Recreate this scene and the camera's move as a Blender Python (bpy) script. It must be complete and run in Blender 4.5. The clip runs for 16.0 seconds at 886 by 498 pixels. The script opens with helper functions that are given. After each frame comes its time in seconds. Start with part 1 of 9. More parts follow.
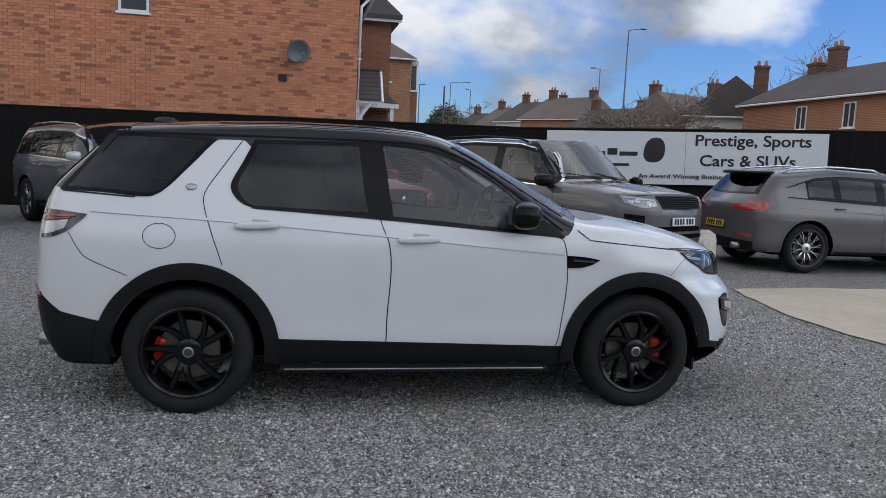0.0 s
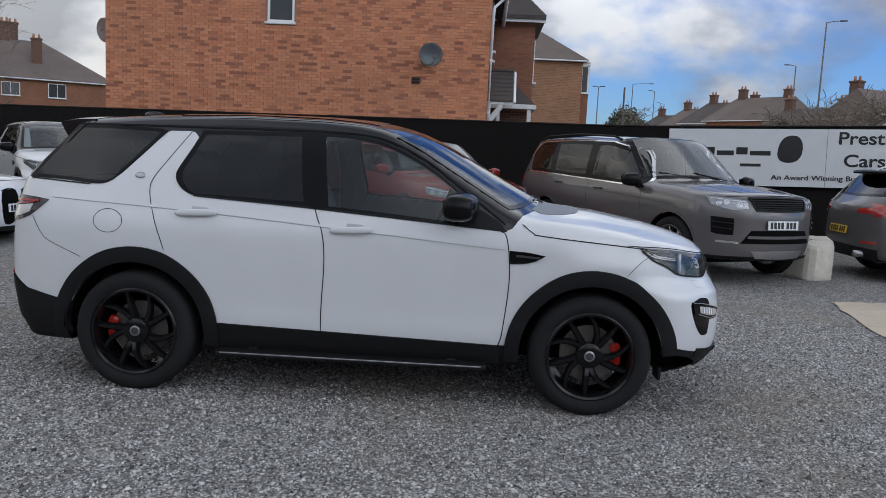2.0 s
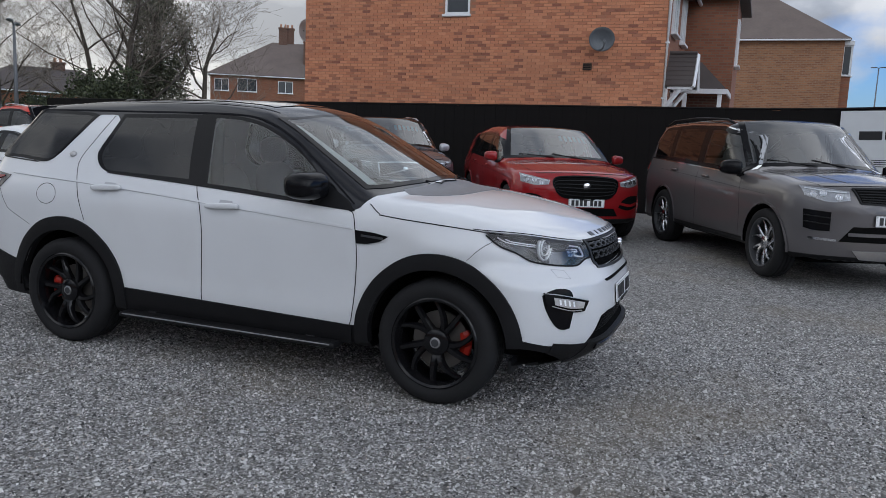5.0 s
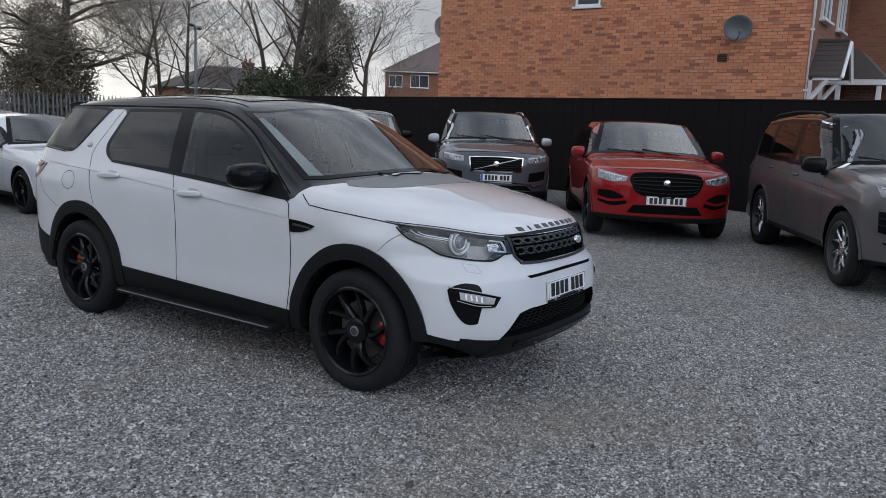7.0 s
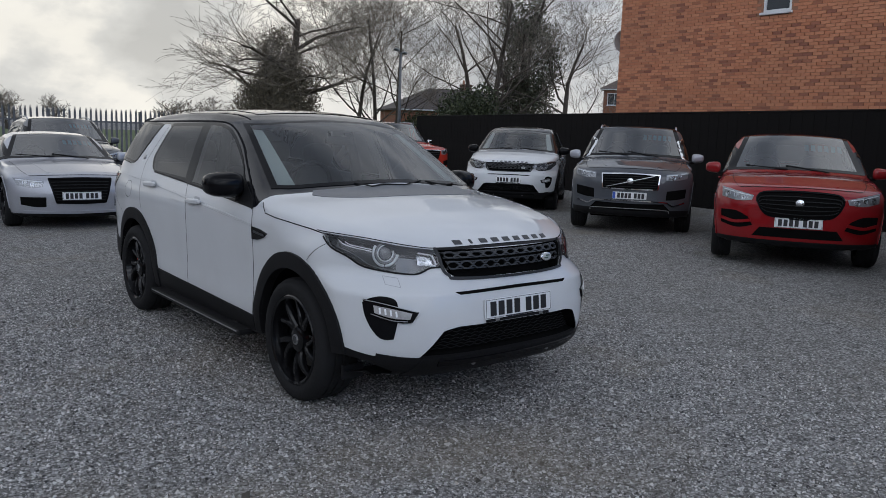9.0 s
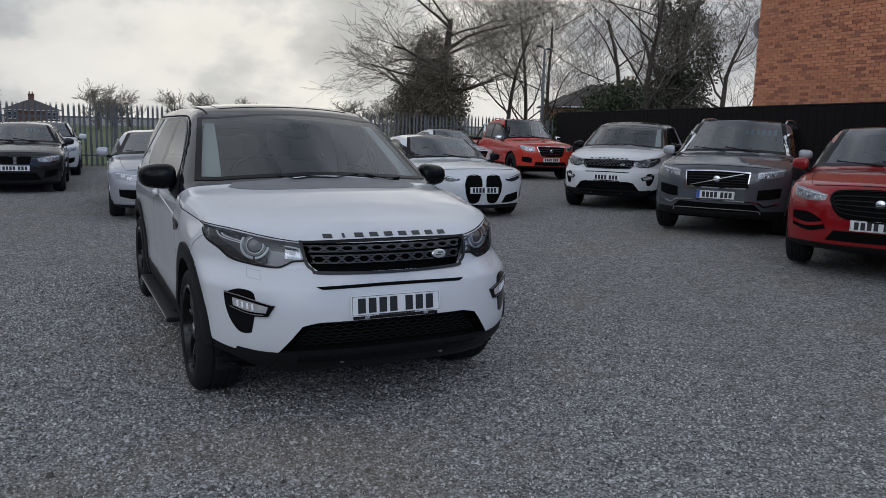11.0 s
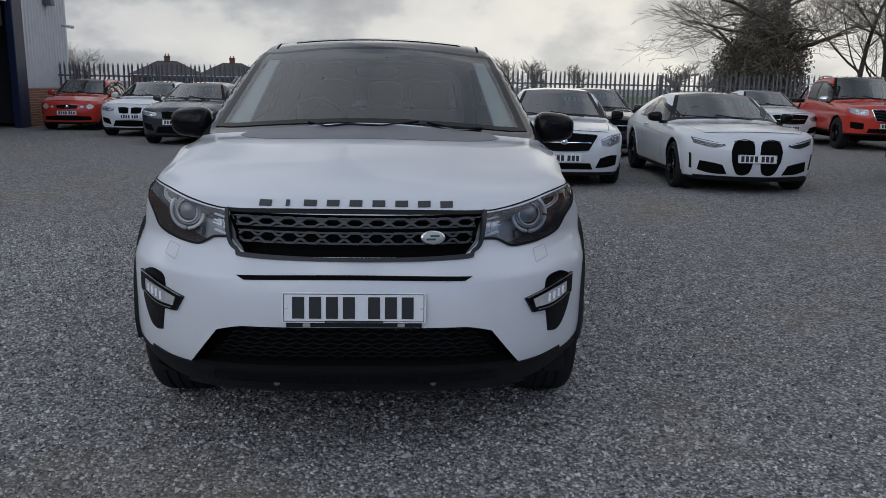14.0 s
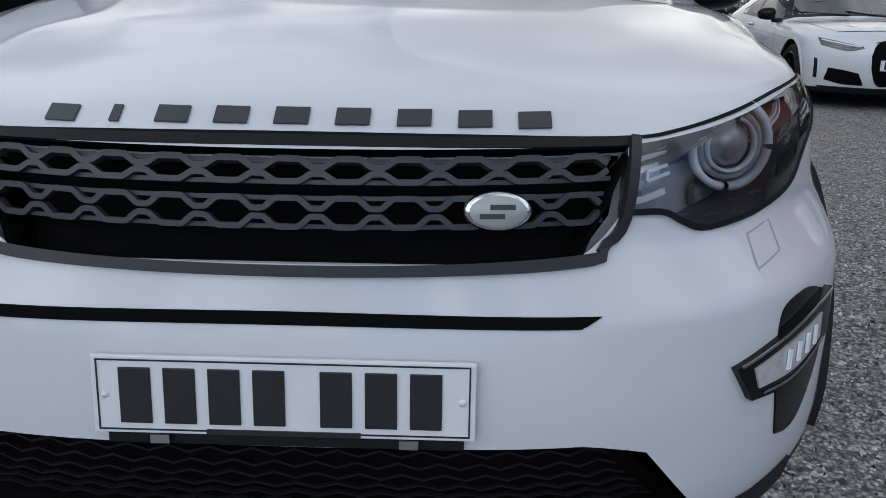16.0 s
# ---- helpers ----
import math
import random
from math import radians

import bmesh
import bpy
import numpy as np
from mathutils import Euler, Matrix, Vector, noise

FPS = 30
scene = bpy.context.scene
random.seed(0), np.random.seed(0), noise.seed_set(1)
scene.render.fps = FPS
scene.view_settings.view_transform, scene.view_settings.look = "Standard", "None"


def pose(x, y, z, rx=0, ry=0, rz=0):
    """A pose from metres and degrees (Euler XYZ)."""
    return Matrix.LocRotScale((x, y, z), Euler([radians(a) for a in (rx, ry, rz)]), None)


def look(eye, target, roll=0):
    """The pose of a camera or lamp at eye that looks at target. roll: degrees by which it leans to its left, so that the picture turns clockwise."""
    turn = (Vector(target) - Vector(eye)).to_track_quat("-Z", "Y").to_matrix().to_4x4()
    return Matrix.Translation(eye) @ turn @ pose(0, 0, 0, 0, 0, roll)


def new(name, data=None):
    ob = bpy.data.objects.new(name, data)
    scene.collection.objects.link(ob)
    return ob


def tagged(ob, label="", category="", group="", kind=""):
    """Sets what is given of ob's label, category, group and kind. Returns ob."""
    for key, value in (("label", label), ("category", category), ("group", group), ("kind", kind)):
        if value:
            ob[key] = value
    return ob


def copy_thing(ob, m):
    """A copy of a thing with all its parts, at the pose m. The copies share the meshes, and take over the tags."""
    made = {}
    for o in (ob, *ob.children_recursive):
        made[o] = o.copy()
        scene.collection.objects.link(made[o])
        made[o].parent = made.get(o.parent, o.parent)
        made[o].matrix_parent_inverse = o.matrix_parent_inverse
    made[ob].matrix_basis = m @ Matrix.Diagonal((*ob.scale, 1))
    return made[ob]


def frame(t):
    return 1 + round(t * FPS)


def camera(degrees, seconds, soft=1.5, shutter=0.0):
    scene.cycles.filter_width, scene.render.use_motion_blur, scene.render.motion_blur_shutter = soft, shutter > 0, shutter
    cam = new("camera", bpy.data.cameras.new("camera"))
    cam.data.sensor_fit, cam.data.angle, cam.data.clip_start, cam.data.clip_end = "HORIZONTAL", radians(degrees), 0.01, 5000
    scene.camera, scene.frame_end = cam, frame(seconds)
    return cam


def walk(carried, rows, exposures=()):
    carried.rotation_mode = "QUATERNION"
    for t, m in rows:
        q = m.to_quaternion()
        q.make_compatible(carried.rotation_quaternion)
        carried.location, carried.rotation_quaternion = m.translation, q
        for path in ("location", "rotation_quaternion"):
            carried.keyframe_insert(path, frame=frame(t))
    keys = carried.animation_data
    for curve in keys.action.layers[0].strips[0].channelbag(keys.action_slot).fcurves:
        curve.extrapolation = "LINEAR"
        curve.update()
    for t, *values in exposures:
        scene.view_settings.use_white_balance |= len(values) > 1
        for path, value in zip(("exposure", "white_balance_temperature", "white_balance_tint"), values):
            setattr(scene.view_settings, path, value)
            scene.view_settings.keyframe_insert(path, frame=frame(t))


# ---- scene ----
cam = camera(58.8, 16.0, 0.4)
PATH = [
    (0, (-0.799, -5.527, 1.529), (-0.424, -3.576, 1.3), 2.77),
    (0.5, (-0.419, -5.597, 1.523), (-0.164, -3.625, 1.303), 2.66),
    (1, (-0.047, -5.577, 1.506), (0.085, -3.594, 1.285), 2.56),
    (1.5, (0.308, -5.551, 1.506), (0.326, -3.564, 1.274), 2.56),
    (2, (0.686, -5.527, 1.516), (0.593, -3.544, 1.275), 2.76),
    (2.5, (1.048, -5.441, 1.534), (0.83, -3.469, 1.282), 2.76),
    (3, (1.433, -5.376, 1.537), (1.097, -3.422, 1.273), 2.76),
    (3.5, (1.81, -5.302, 1.528), (1.362, -3.373, 1.252), 2.77),
    (4, (2.179, -5.195, 1.534), (1.635, -3.291, 1.253), 2.68),
    (4.5, (2.59, -5.117, 1.528), (1.959, -3.241, 1.241), 2.66),
    (4.7, (2.758, -5.065, 1.535), (2.089, -3.203, 1.247), 2.56),
    (6.8, (4.163, -4.387, 1.579), (3.094, -2.728, 1.26), 2.47),
    (7, (4.302, -4.315, 1.594), (3.184, -2.689, 1.273), 2.47),
    (7.5, (4.58, -4.066, 1.589), (3.301, -2.563, 1.265), 2.36),
    (8, (4.869, -3.755, 1.593), (3.478, -2.353, 1.277), 2.47),
    (8.5, (5.174, -3.432, 1.594), (3.695, -2.12, 1.292), 2.18),
    (8.7, (5.255, -3.285, 1.589), (3.749, -2.004, 1.291), 2.08),
    (10.8, (6.069, -1.753, 1.6), (4.322, -0.829, 1.294), 1.53),
    (11, (6.088, -1.59, 1.592), (4.311, -0.725, 1.281), 1.51),
    (11.5, (6.135, -1.201, 1.583), (4.283, -0.519, 1.261), 1.31),
    (12, (6.144, -0.77, 1.565), (4.242, -0.246, 1.233), 1.22),
    (12.5, (6.018, -0.404, 1.537), (4.086, -0.021, 1.187), 1.18),
    (13, (5.749, -0.093, 1.518), (3.803, 0.178, 1.143), 1.05),
    (13.5, (5.429, 0.135, 1.486), (3.476, 0.312, 1.085), 1.04),
    (14, (5.005, 0.228, 1.43), (3.048, 0.293, 1.023), 1.01),
    (14.5, (4.543, 0.294, 1.367), (2.589, 0.287, 0.941), 1.04),
    (15, (4.085, 0.292, 1.313), (2.147, 0.247, 0.821), 0.94),
    (15.5, (3.636, 0.269, 1.264), (1.727, 0.198, 0.672), 0.85),
    (16, (3.205, 0.25, 1.157), (1.301, 0.179, 0.548), 0.78),
]
walk(cam, [(t, look(eye, target, roll)) for t, eye, target, roll in PATH], [(0, 0.54, 6450, 10), (3.5, 0.53, 6400, 10), (7.5, 0.38, 6300, 10), (8.5, 0.18, 6250, 10), (11, 0.03, 6250, 10), (13.2, -0.04, 6250, 10), (14.5, 0.12, 6250, 10), (15.3, 0.44, 6280, 10), (16, 0.38, 6350, 10)])

# ---- world and sun ----
world = bpy.data.worlds.new("world")
scene.world = world
world.use_nodes = True
wn, wl = world.node_tree.nodes, world.node_tree.links
wn.clear()
SUN_AZ, SUN_EL = radians(163), radians(24)
sky = wn.new("ShaderNodeTexSky")
sky.sky_type, sky.sun_disc = "NISHITA", False
sky.sun_elevation, sky.sun_rotation = SUN_EL, radians(90) - SUN_AZ
sky.air_density, sky.dust_density = 1.0, 0.6
tc = wn.new("ShaderNodeTexCoord")
sep = wn.new("ShaderNodeSeparateXYZ")
wl.new(tc.outputs["Generated"], sep.inputs[0])


def wmath(op, a, b=None):
    n = wn.new("ShaderNodeMath")
    n.operation = op
    for i, v in enumerate((a, b)):
        if v is None:
            continue
        if isinstance(v, (int, float)):
            n.inputs[i].default_value = v
        else:
            wl.new(v, n.inputs[i])
    return n.outputs[0]


# clouds on a flat layer overhead, so that they crowd towards the horizon
zz = wmath("ADD", wmath("MAXIMUM", sep.outputs["Z"], 0.0), 0.50)
flat = wn.new("ShaderNodeCombineXYZ")
wl.new(wmath("DIVIDE", sep.outputs["X"], zz), flat.inputs[0])
wl.new(wmath("DIVIDE", sep.outputs["Y"], zz), flat.inputs[1])


def wnoise(scale, detail, rough, w):
    n = wn.new("ShaderNodeTexNoise")
    n.noise_dimensions = "3D"
    n.inputs["Scale"].default_value, n.inputs["Detail"].default_value, n.inputs["Roughness"].default_value = scale, detail, rough
    shift = wn.new("ShaderNodeVectorMath")
    shift.operation = "ADD"
    wl.new(flat.outputs[0], shift.inputs[0])
    shift.inputs[1].default_value = (w, w * 0.7, 0)
    wl.new(shift.outputs[0], n.inputs["Vector"])
    return n.outputs["Fac"]


def wramp(fac, stops):
    r = wn.new("ShaderNodeValToRGB")
    while len(r.color_ramp.elements) > len(stops):
        r.color_ramp.elements.remove(r.color_ramp.elements[-1])
    while len(r.color_ramp.elements) < len(stops):
        r.color_ramp.elements.new(1.0)
    for e, (p, c) in zip(r.color_ramp.elements, stops):
        e.position, e.color = p, (*c, 1)
    wl.new(fac, r.inputs[0])
    return r.outputs[0]


# how near a direction is to the veiled sun
dot = wn.new("ShaderNodeVectorMath")
dot.operation = "DOT_PRODUCT"
wl.new(tc.outputs["Generated"], dot.inputs[0])
dot.inputs[1].default_value = (math.cos(SUN_AZ) * math.cos(SUN_EL), math.sin(SUN_AZ) * math.cos(SUN_EL), math.sin(SUN_EL))
near_sun = wramp(dot.outputs["Value"], [(0.0, (0, 0, 0)), (0.50, (0.14, 0.14, 0.14)), (0.75, (0.42, 0.42, 0.42)), (0.9, (0.56, 0.56, 0.56)), (1.0, (1, 1, 1))])
up = wmath("MAXIMUM", sep.outputs["Z"], 0.0)
# the cloud thins out over the street
clear = wn.new("ShaderNodeVectorMath")
clear.operation = "DOT_PRODUCT"
wl.new(tc.outputs["Generated"], clear.inputs[0])
clear.inputs[1].default_value = (0.45, 0.86, 0.22)
thin = wmath("MULTIPLY", wmath("MULTIPLY", wmath("POWER", wmath("MAXIMUM", clear.outputs["Value"], 0.0), 6.0), 0.13), wmath("MINIMUM", wmath("MAXIMUM", wmath("SUBTRACT", 1.7, wmath("MULTIPLY", up, 3.4)), 0.0), 1.0))
cover = wmath("SUBTRACT", wmath("ADD", wnoise(1.5, 9, 0.52, 3.1), wmath("MULTIPLY", near_sun, wmath("MULTIPLY", wmath("MAXIMUM", wmath("SUBTRACT", 1.0, up), 0.0), 0.40))), wmath("SUBTRACT", thin, wmath("MULTIPLY", up, 0.27)))
# and thickens behind the yard
thick = wmath("ADD", wmath("MULTIPLY", wmath("MAXIMUM", wmath("MULTIPLY", sep.outputs["X"], -1.0), 0.0), 0.075), wmath("MULTIPLY", wmath("MAXIMUM", wmath("MULTIPLY", sep.outputs["Y"], -1.0), 0.0), 0.15))
cover = wmath("ADD", cover, thick)
mask = wramp(cover, [(0.505, (0, 0, 0)), (0.59, (1, 1, 1))])
shade = wramp(wnoise(2.6, 9, 0.52, 8.4), [(0.38, (0.36, 0.385, 0.43)), (0.47, (0.60, 0.63, 0.68)), (0.54, (0.98, 0.98, 0.98)), (0.64, (1.12, 1.11, 1.08))])
warm = wn.new("ShaderNodeMixRGB")
warm.blend_type = "MIX"
wl.new(wmath("MULTIPLY", near_sun, wmath("SUBTRACT", 1.0, wmath("MINIMUM", wmath("MULTIPLY", wmath("MAXIMUM", sep.outputs["Z"], 0.0), 1.6), 1.0))), warm.inputs[0])
warm.inputs[1].default_value, warm.inputs[2].default_value = (0.955, 1.0, 1.09, 1), (1.22, 1.10, 0.86, 1)
cloud = wn.new("ShaderNodeMixRGB")
cloud.blend_type = "MULTIPLY"
cloud.inputs[0].default_value = 1
even = wn.new("ShaderNodeMixRGB")
wl.new(wmath("MULTIPLY", near_sun, wmath("SUBTRACT", 0.75, wmath("MINIMUM", wmath("MULTIPLY", up, 2.4), 0.75))), even.inputs[0])
wl.new(shade, even.inputs[1])
even.inputs[2].default_value = (1.05, 1.05, 1.05, 1)
wl.new(even.outputs[0], cloud.inputs[1])
wl.new(warm.outputs[0], cloud.inputs[2])
bg_sky, bg_cloud = wn.new("ShaderNodeBackground"), wn.new("ShaderNodeBackground")
tint = wn.new("ShaderNodeMixRGB")
tint.blend_type = "MULTIPLY"
tint.inputs[0].default_value, tint.inputs[2].default_value = 1.0, (0.50, 0.78, 1.38, 1)
wl.new(sky.outputs[0], tint.inputs[1])
wl.new(tint.outputs[0], bg_sky.inputs[0])
wl.new(cloud.outputs[0], bg_cloud.inputs[0])
bg_sky.inputs[1].default_value = 0.080
wl.new(wmath("MULTIPLY", wmath("MULTIPLY", wmath("ADD", wmath("ADD", 0.35, wmath("MULTIPLY", near_sun, 0.66)), wmath("MULTIPLY", wmath("MULTIPLY", wmath("MAXIMUM", wmath("SUBTRACT", up, 0.10), 0.0), wmath("SUBTRACT", 1.0, up)), 2.75)), wmath("SUBTRACT", 1.0, wmath("MULTIPLY", wmath("MULTIPLY", near_sun, wmath("MINIMUM", wmath("MULTIPLY", up, 2.2), 1.0)), 0.8))), wmath("ADD", 1.0, wmath("MULTIPLY", wmath("POWER", wmath("MAXIMUM", wmath("MULTIPLY", dot.outputs["Value"], -1.0), 0.0), 2.0), 3.0))), bg_cloud.inputs[1])
mixw = wn.new("ShaderNodeMixShader")
wl.new(mask, mixw.inputs[0])
wl.new(bg_sky.outputs[0], mixw.inputs[1])
wl.new(bg_cloud.outputs[0], mixw.inputs[2])
outw = wn.new("ShaderNodeOutputWorld")
wl.new(mixw.outputs[0], outw.inputs[0])

sun = new("sun", bpy.data.lights.new("sun", "SUN"))
sun.data.energy, sun.data.angle, sun.data.color = 0.10, radians(42), (1.0, 0.95, 0.88)
sun.matrix_world = look((-60, 20, 30), (-60 - math.cos(SUN_AZ) * math.cos(SUN_EL), 20 - math.sin(SUN_AZ) * math.cos(SUN_EL), 30 - math.sin(SUN_EL)))


# ---- materials ----
def rgb(v):
    return (v[0], v[1], v[2], 1.0)


class Mat:
    """A node material round one Principled shader."""

    def __init__(self, name, colour=(0.5, 0.5, 0.5), rough=0.5, metal=0.0, coat=0.0, spec=0.5):
        self.mat = bpy.data.materials.new(name)
        self.mat.use_nodes = True
        self.n, self.l = self.mat.node_tree.nodes, self.mat.node_tree.links
        self.p = self.n["Principled BSDF"]
        self.p.inputs["Base Color"].default_value = rgb(colour)
        self.p.inputs["Roughness"].default_value = rough
        self.p.inputs["Metallic"].default_value = metal
        self.p.inputs["Coat Weight"].default_value = coat
        self.p.inputs["Coat Roughness"].default_value = 0.03
        self.p.inputs["Specular IOR Level"].default_value = spec
        self.co = None

    def coords(self, kind="Object", scale=(1, 1, 1)):
        tcn, mp = self.n.new("ShaderNodeTexCoord"), self.n.new("ShaderNodeMapping")
        mp.inputs["Scale"].default_value = scale
        if kind == "World":
            g = self.n.new("ShaderNodeNewGeometry")
            self.l.new(g.outputs["Position"], mp.inputs[0])
        else:
            self.l.new(tcn.outputs[kind], mp.inputs[0])
        return mp.outputs[0]

    def noise(self, vec, scale, detail=4, rough=0.55):
        t = self.n.new("ShaderNodeTexNoise")
        t.inputs["Scale"].default_value, t.inputs["Detail"].default_value, t.inputs["Roughness"].default_value = scale, detail, rough
        self.l.new(vec, t.inputs["Vector"])
        return t.outputs["Fac"]

    def voronoi(self, vec, scale, feature="F1"):
        t = self.n.new("ShaderNodeTexVoronoi")
        t.feature = feature
        t.inputs["Scale"].default_value = scale
        self.l.new(vec, t.inputs["Vector"])
        return t

    def ramp(self, fac, stops):
        r = self.n.new("ShaderNodeValToRGB")
        while len(r.color_ramp.elements) > len(stops):
            r.color_ramp.elements.remove(r.color_ramp.elements[-1])
        while len(r.color_ramp.elements) < len(stops):
            r.color_ramp.elements.new(1.0)
        for e, (pos, c) in zip(r.color_ramp.elements, stops):
            e.position = pos
            e.color = rgb(c) if isinstance(c, tuple) else (c, c, c, 1)
        self.l.new(fac, r.inputs[0])
        return r.outputs[0]

    def mix(self, fac, a, b, mode="MIX"):
        m = self.n.new("ShaderNodeMixRGB")
        m.blend_type = mode
        for i, v in enumerate((fac, a, b)):
            if isinstance(v, (int, float)):
                m.inputs[i].default_value = v if i == 0 else (v, v, v, 1)
            elif isinstance(v, tuple):
                m.inputs[i].default_value = rgb(v)
            else:
                self.l.new(v, m.inputs[i])
        return m.outputs[0]

    def math(self, op, a, b=0.0):
        m = self.n.new("ShaderNodeMath")
        m.operation = op
        for i, v in enumerate((a, b)):
            if isinstance(v, (int, float)):
                m.inputs[i].default_value = v
            else:
                self.l.new(v, m.inputs[i])
        return m.outputs[0]

    def colour(self, out):
        self.l.new(out, self.p.inputs["Base Color"])
        return self

    def rough(self, out):
        self.l.new(out, self.p.inputs["Roughness"])
        return self

    def bump(self, height, strength=0.3, dist=0.01):
        b = self.n.new("ShaderNodeBump")
        b.inputs["Strength"].default_value, b.inputs["Distance"].default_value = strength, dist
        self.l.new(height, b.inputs["Height"])
        self.l.new(b.outputs[0], self.p.inputs["Normal"])
        return self

    def island(self):
        return self.n.new("ShaderNodeNewGeometry").outputs["Random Per Island"]

    def object_random(self):
        return self.n.new("ShaderNodeObjectInfo").outputs["Random"]


def plain(name, colour, rough=0.5, metal=0.0, coat=0.0, grain=0.12, scale=30.0, bump=0.0, spec=0.5):
    """A surface with a little unevenness in colour and gloss."""
    m = Mat(name, colour, rough, metal, coat, spec)
    v = m.coords("Object")
    f = m.noise(v, scale, 5)
    g = m.noise(v, scale * 0.08, 3)
    both = m.math("MULTIPLY", m.math("ADD", f, g), 0.5)
    lo = tuple(c * (1 - grain) for c in colour)
    hi = tuple(min(1, c * (1 + grain)) for c in colour)
    m.colour(m.ramp(both, [(0.3, lo), (0.7, hi)]))
    r0, r1 = max(0.02, rough * 0.85), min(1, rough * 1.15)
    m.rough(m.ramp(f, [(0.3, r0), (0.7, r1)]))
    if bump:
        m.bump(f, bump, 0.004)
    return m.mat


def car_paint(name, colour, metal=0.0):
    """Lacquered paint with a faint film of road dust."""
    m = Mat(name, colour, 0.45, metal, 1.0, 0.1)
    m.p.inputs["Coat Roughness"].default_value = 0.03
    v = m.coords("Object")
    dust = m.noise(v, 3.0, 6)
    flake = m.noise(v, 900.0, 1)
    c = m.mix(0.05 if not metal else 0.16, colour, m.ramp(flake, [(0.4, tuple(x * 0.6 for x in colour)), (0.6, tuple(min(1, x * 1.5) for x in colour))]))
    c = m.mix(m.ramp(dust, [(0.45, 0.0), (0.8, 0.09 if min(colour) > 0.2 else 0.02)]), c, (0.30, 0.28, 0.25))
    m.colour(c)
    m.rough(m.ramp(dust, [(0.3, 0.40), (0.8, 0.52)]))
    return m.mat


def glass_mat(name, tint, rough=0.0, ior=1.85):
    """A thin pane: clear by its tint, with a mirror sheen that grows at grazing angles."""
    mat = bpy.data.materials.new(name)
    mat.use_nodes = True
    n, l = mat.node_tree.nodes, mat.node_tree.links
    n.clear()
    tr, gl, mx, fr, out = (n.new("ShaderNode" + k) for k in ("BsdfTransparent", "BsdfGlossy", "MixShader", "Fresnel", "OutputMaterial"))
    tr.inputs[0].default_value = rgb(tint)
    gl.inputs[0].default_value, gl.inputs["Roughness"].default_value = (1, 1, 1, 1), rough
    fr.inputs[0].default_value = ior
    l.new(fr.outputs[0], mx.inputs[0])
    l.new(tr.outputs[0], mx.inputs[1])
    l.new(gl.outputs[0], mx.inputs[2])
    l.new(mx.outputs[0], out.inputs[0])
    return mat


WHITE = car_paint("white_paint", (0.635, 0.648, 0.665))
ROOF_BLACK = plain("gloss_black_paint", (0.010, 0.010, 0.012), 0.10, 0, 0.5, spec=0.2)
GLOSS_BLACK = plain("gloss_black_plastic", (0.006, 0.006, 0.007), 0.12, 0, 0.05, spec=0.12)
WHEEL_BLACK = plain("gloss_black_alloy", (0.006, 0.006, 0.007), 0.14, 0, 0.12, spec=0.25)
TRIM_BLACK = plain("black_plastic_trim", (0.008, 0.008, 0.009), 0.55, 0, 0, 0.2, 200, 0.2, 0.22)
DARK_GREY = plain("dark_grey_plastic", (0.04, 0.042, 0.046), 0.42, 0, 0, 0.15, 150, 0.1, 0.4)
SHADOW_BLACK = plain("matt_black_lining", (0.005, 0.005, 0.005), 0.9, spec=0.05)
SHUT_CREASE = plain("panel_gap_black", (0.01, 0.01, 0.012), 0.8, spec=0.1)
CHROME = plain("chrome", (0.75, 0.76, 0.78), 0.09, 1.0)
SILVER = plain("silver_alloy", (0.55, 0.56, 0.58), 0.25, 1.0)
STEEL = plain("brushed_steel", (0.42, 0.42, 0.43), 0.35, 1.0)
RUBBER = plain("tyre_rubber", (0.016, 0.016, 0.017), 0.8, 0, 0, 0.25, 60, 0.15, 0.18)
RED_CALIPER = plain("red_caliper_paint", (0.42, 0.022, 0.012), 0.35)
HEADLINER = plain("pale_grey_cloth", (0.36, 0.37, 0.375), 0.9, 0, 0, 0.08, 200, 0.2)
SEAT_CLOTH = plain("grey_seat_leather", (0.17, 0.172, 0.170), 0.5, 0, 0, 0.15, 120, 0.2)
DASH = plain("black_dashboard", (0.02, 0.02, 0.021), 0.6, 0, 0, 0.15, 250, 0.2)
GLASS_CLEAR = glass_mat("windscreen_glass", (0.50, 0.55, 0.55), 0.0, 2.45)
GLASS_SCREEN = glass_mat("clear_windscreen_glass", (0.70, 0.76, 0.765), 0.0, 1.70)
GLASS_SIDE = glass_mat("side_glass", (0.62, 0.68, 0.68), 0.0, 1.60)
GLASS_DARK = glass_mat("privacy_glass", (0.08, 0.084, 0.09), 0.0, 1.50)
GLASS_SLATE = glass_mat("slate_privacy_glass", (0.10, 0.105, 0.115), 0.0, 1.48)
GLASS_DOOR = glass_mat("front_door_glass", (0.62, 0.68, 0.675), 0.0, 1.58)
GRILLE_GREY = plain("grille_grey_plastic", (0.020, 0.021, 0.023), 0.4, 0, 0, 0.15, 150, 0.1, 0.35)
GLASS_LAMP = glass_mat("lamp_lens", (0.93, 0.94, 0.95), 0.0, 1.5)
LAMP_RED = plain("red_lamp_lens", (0.32, 0.012, 0.012), 0.12, 0, 1.0)
LAMP_SMOKE = plain("smoked_lamp_lens", (0.018, 0.010, 0.011), 0.10, 0, 1.0)
LAMP_CLEAR = plain("clear_lamp_lens", (0.50, 0.49, 0.49), 0.15, 0.2, 1.0, 0.3, 60)
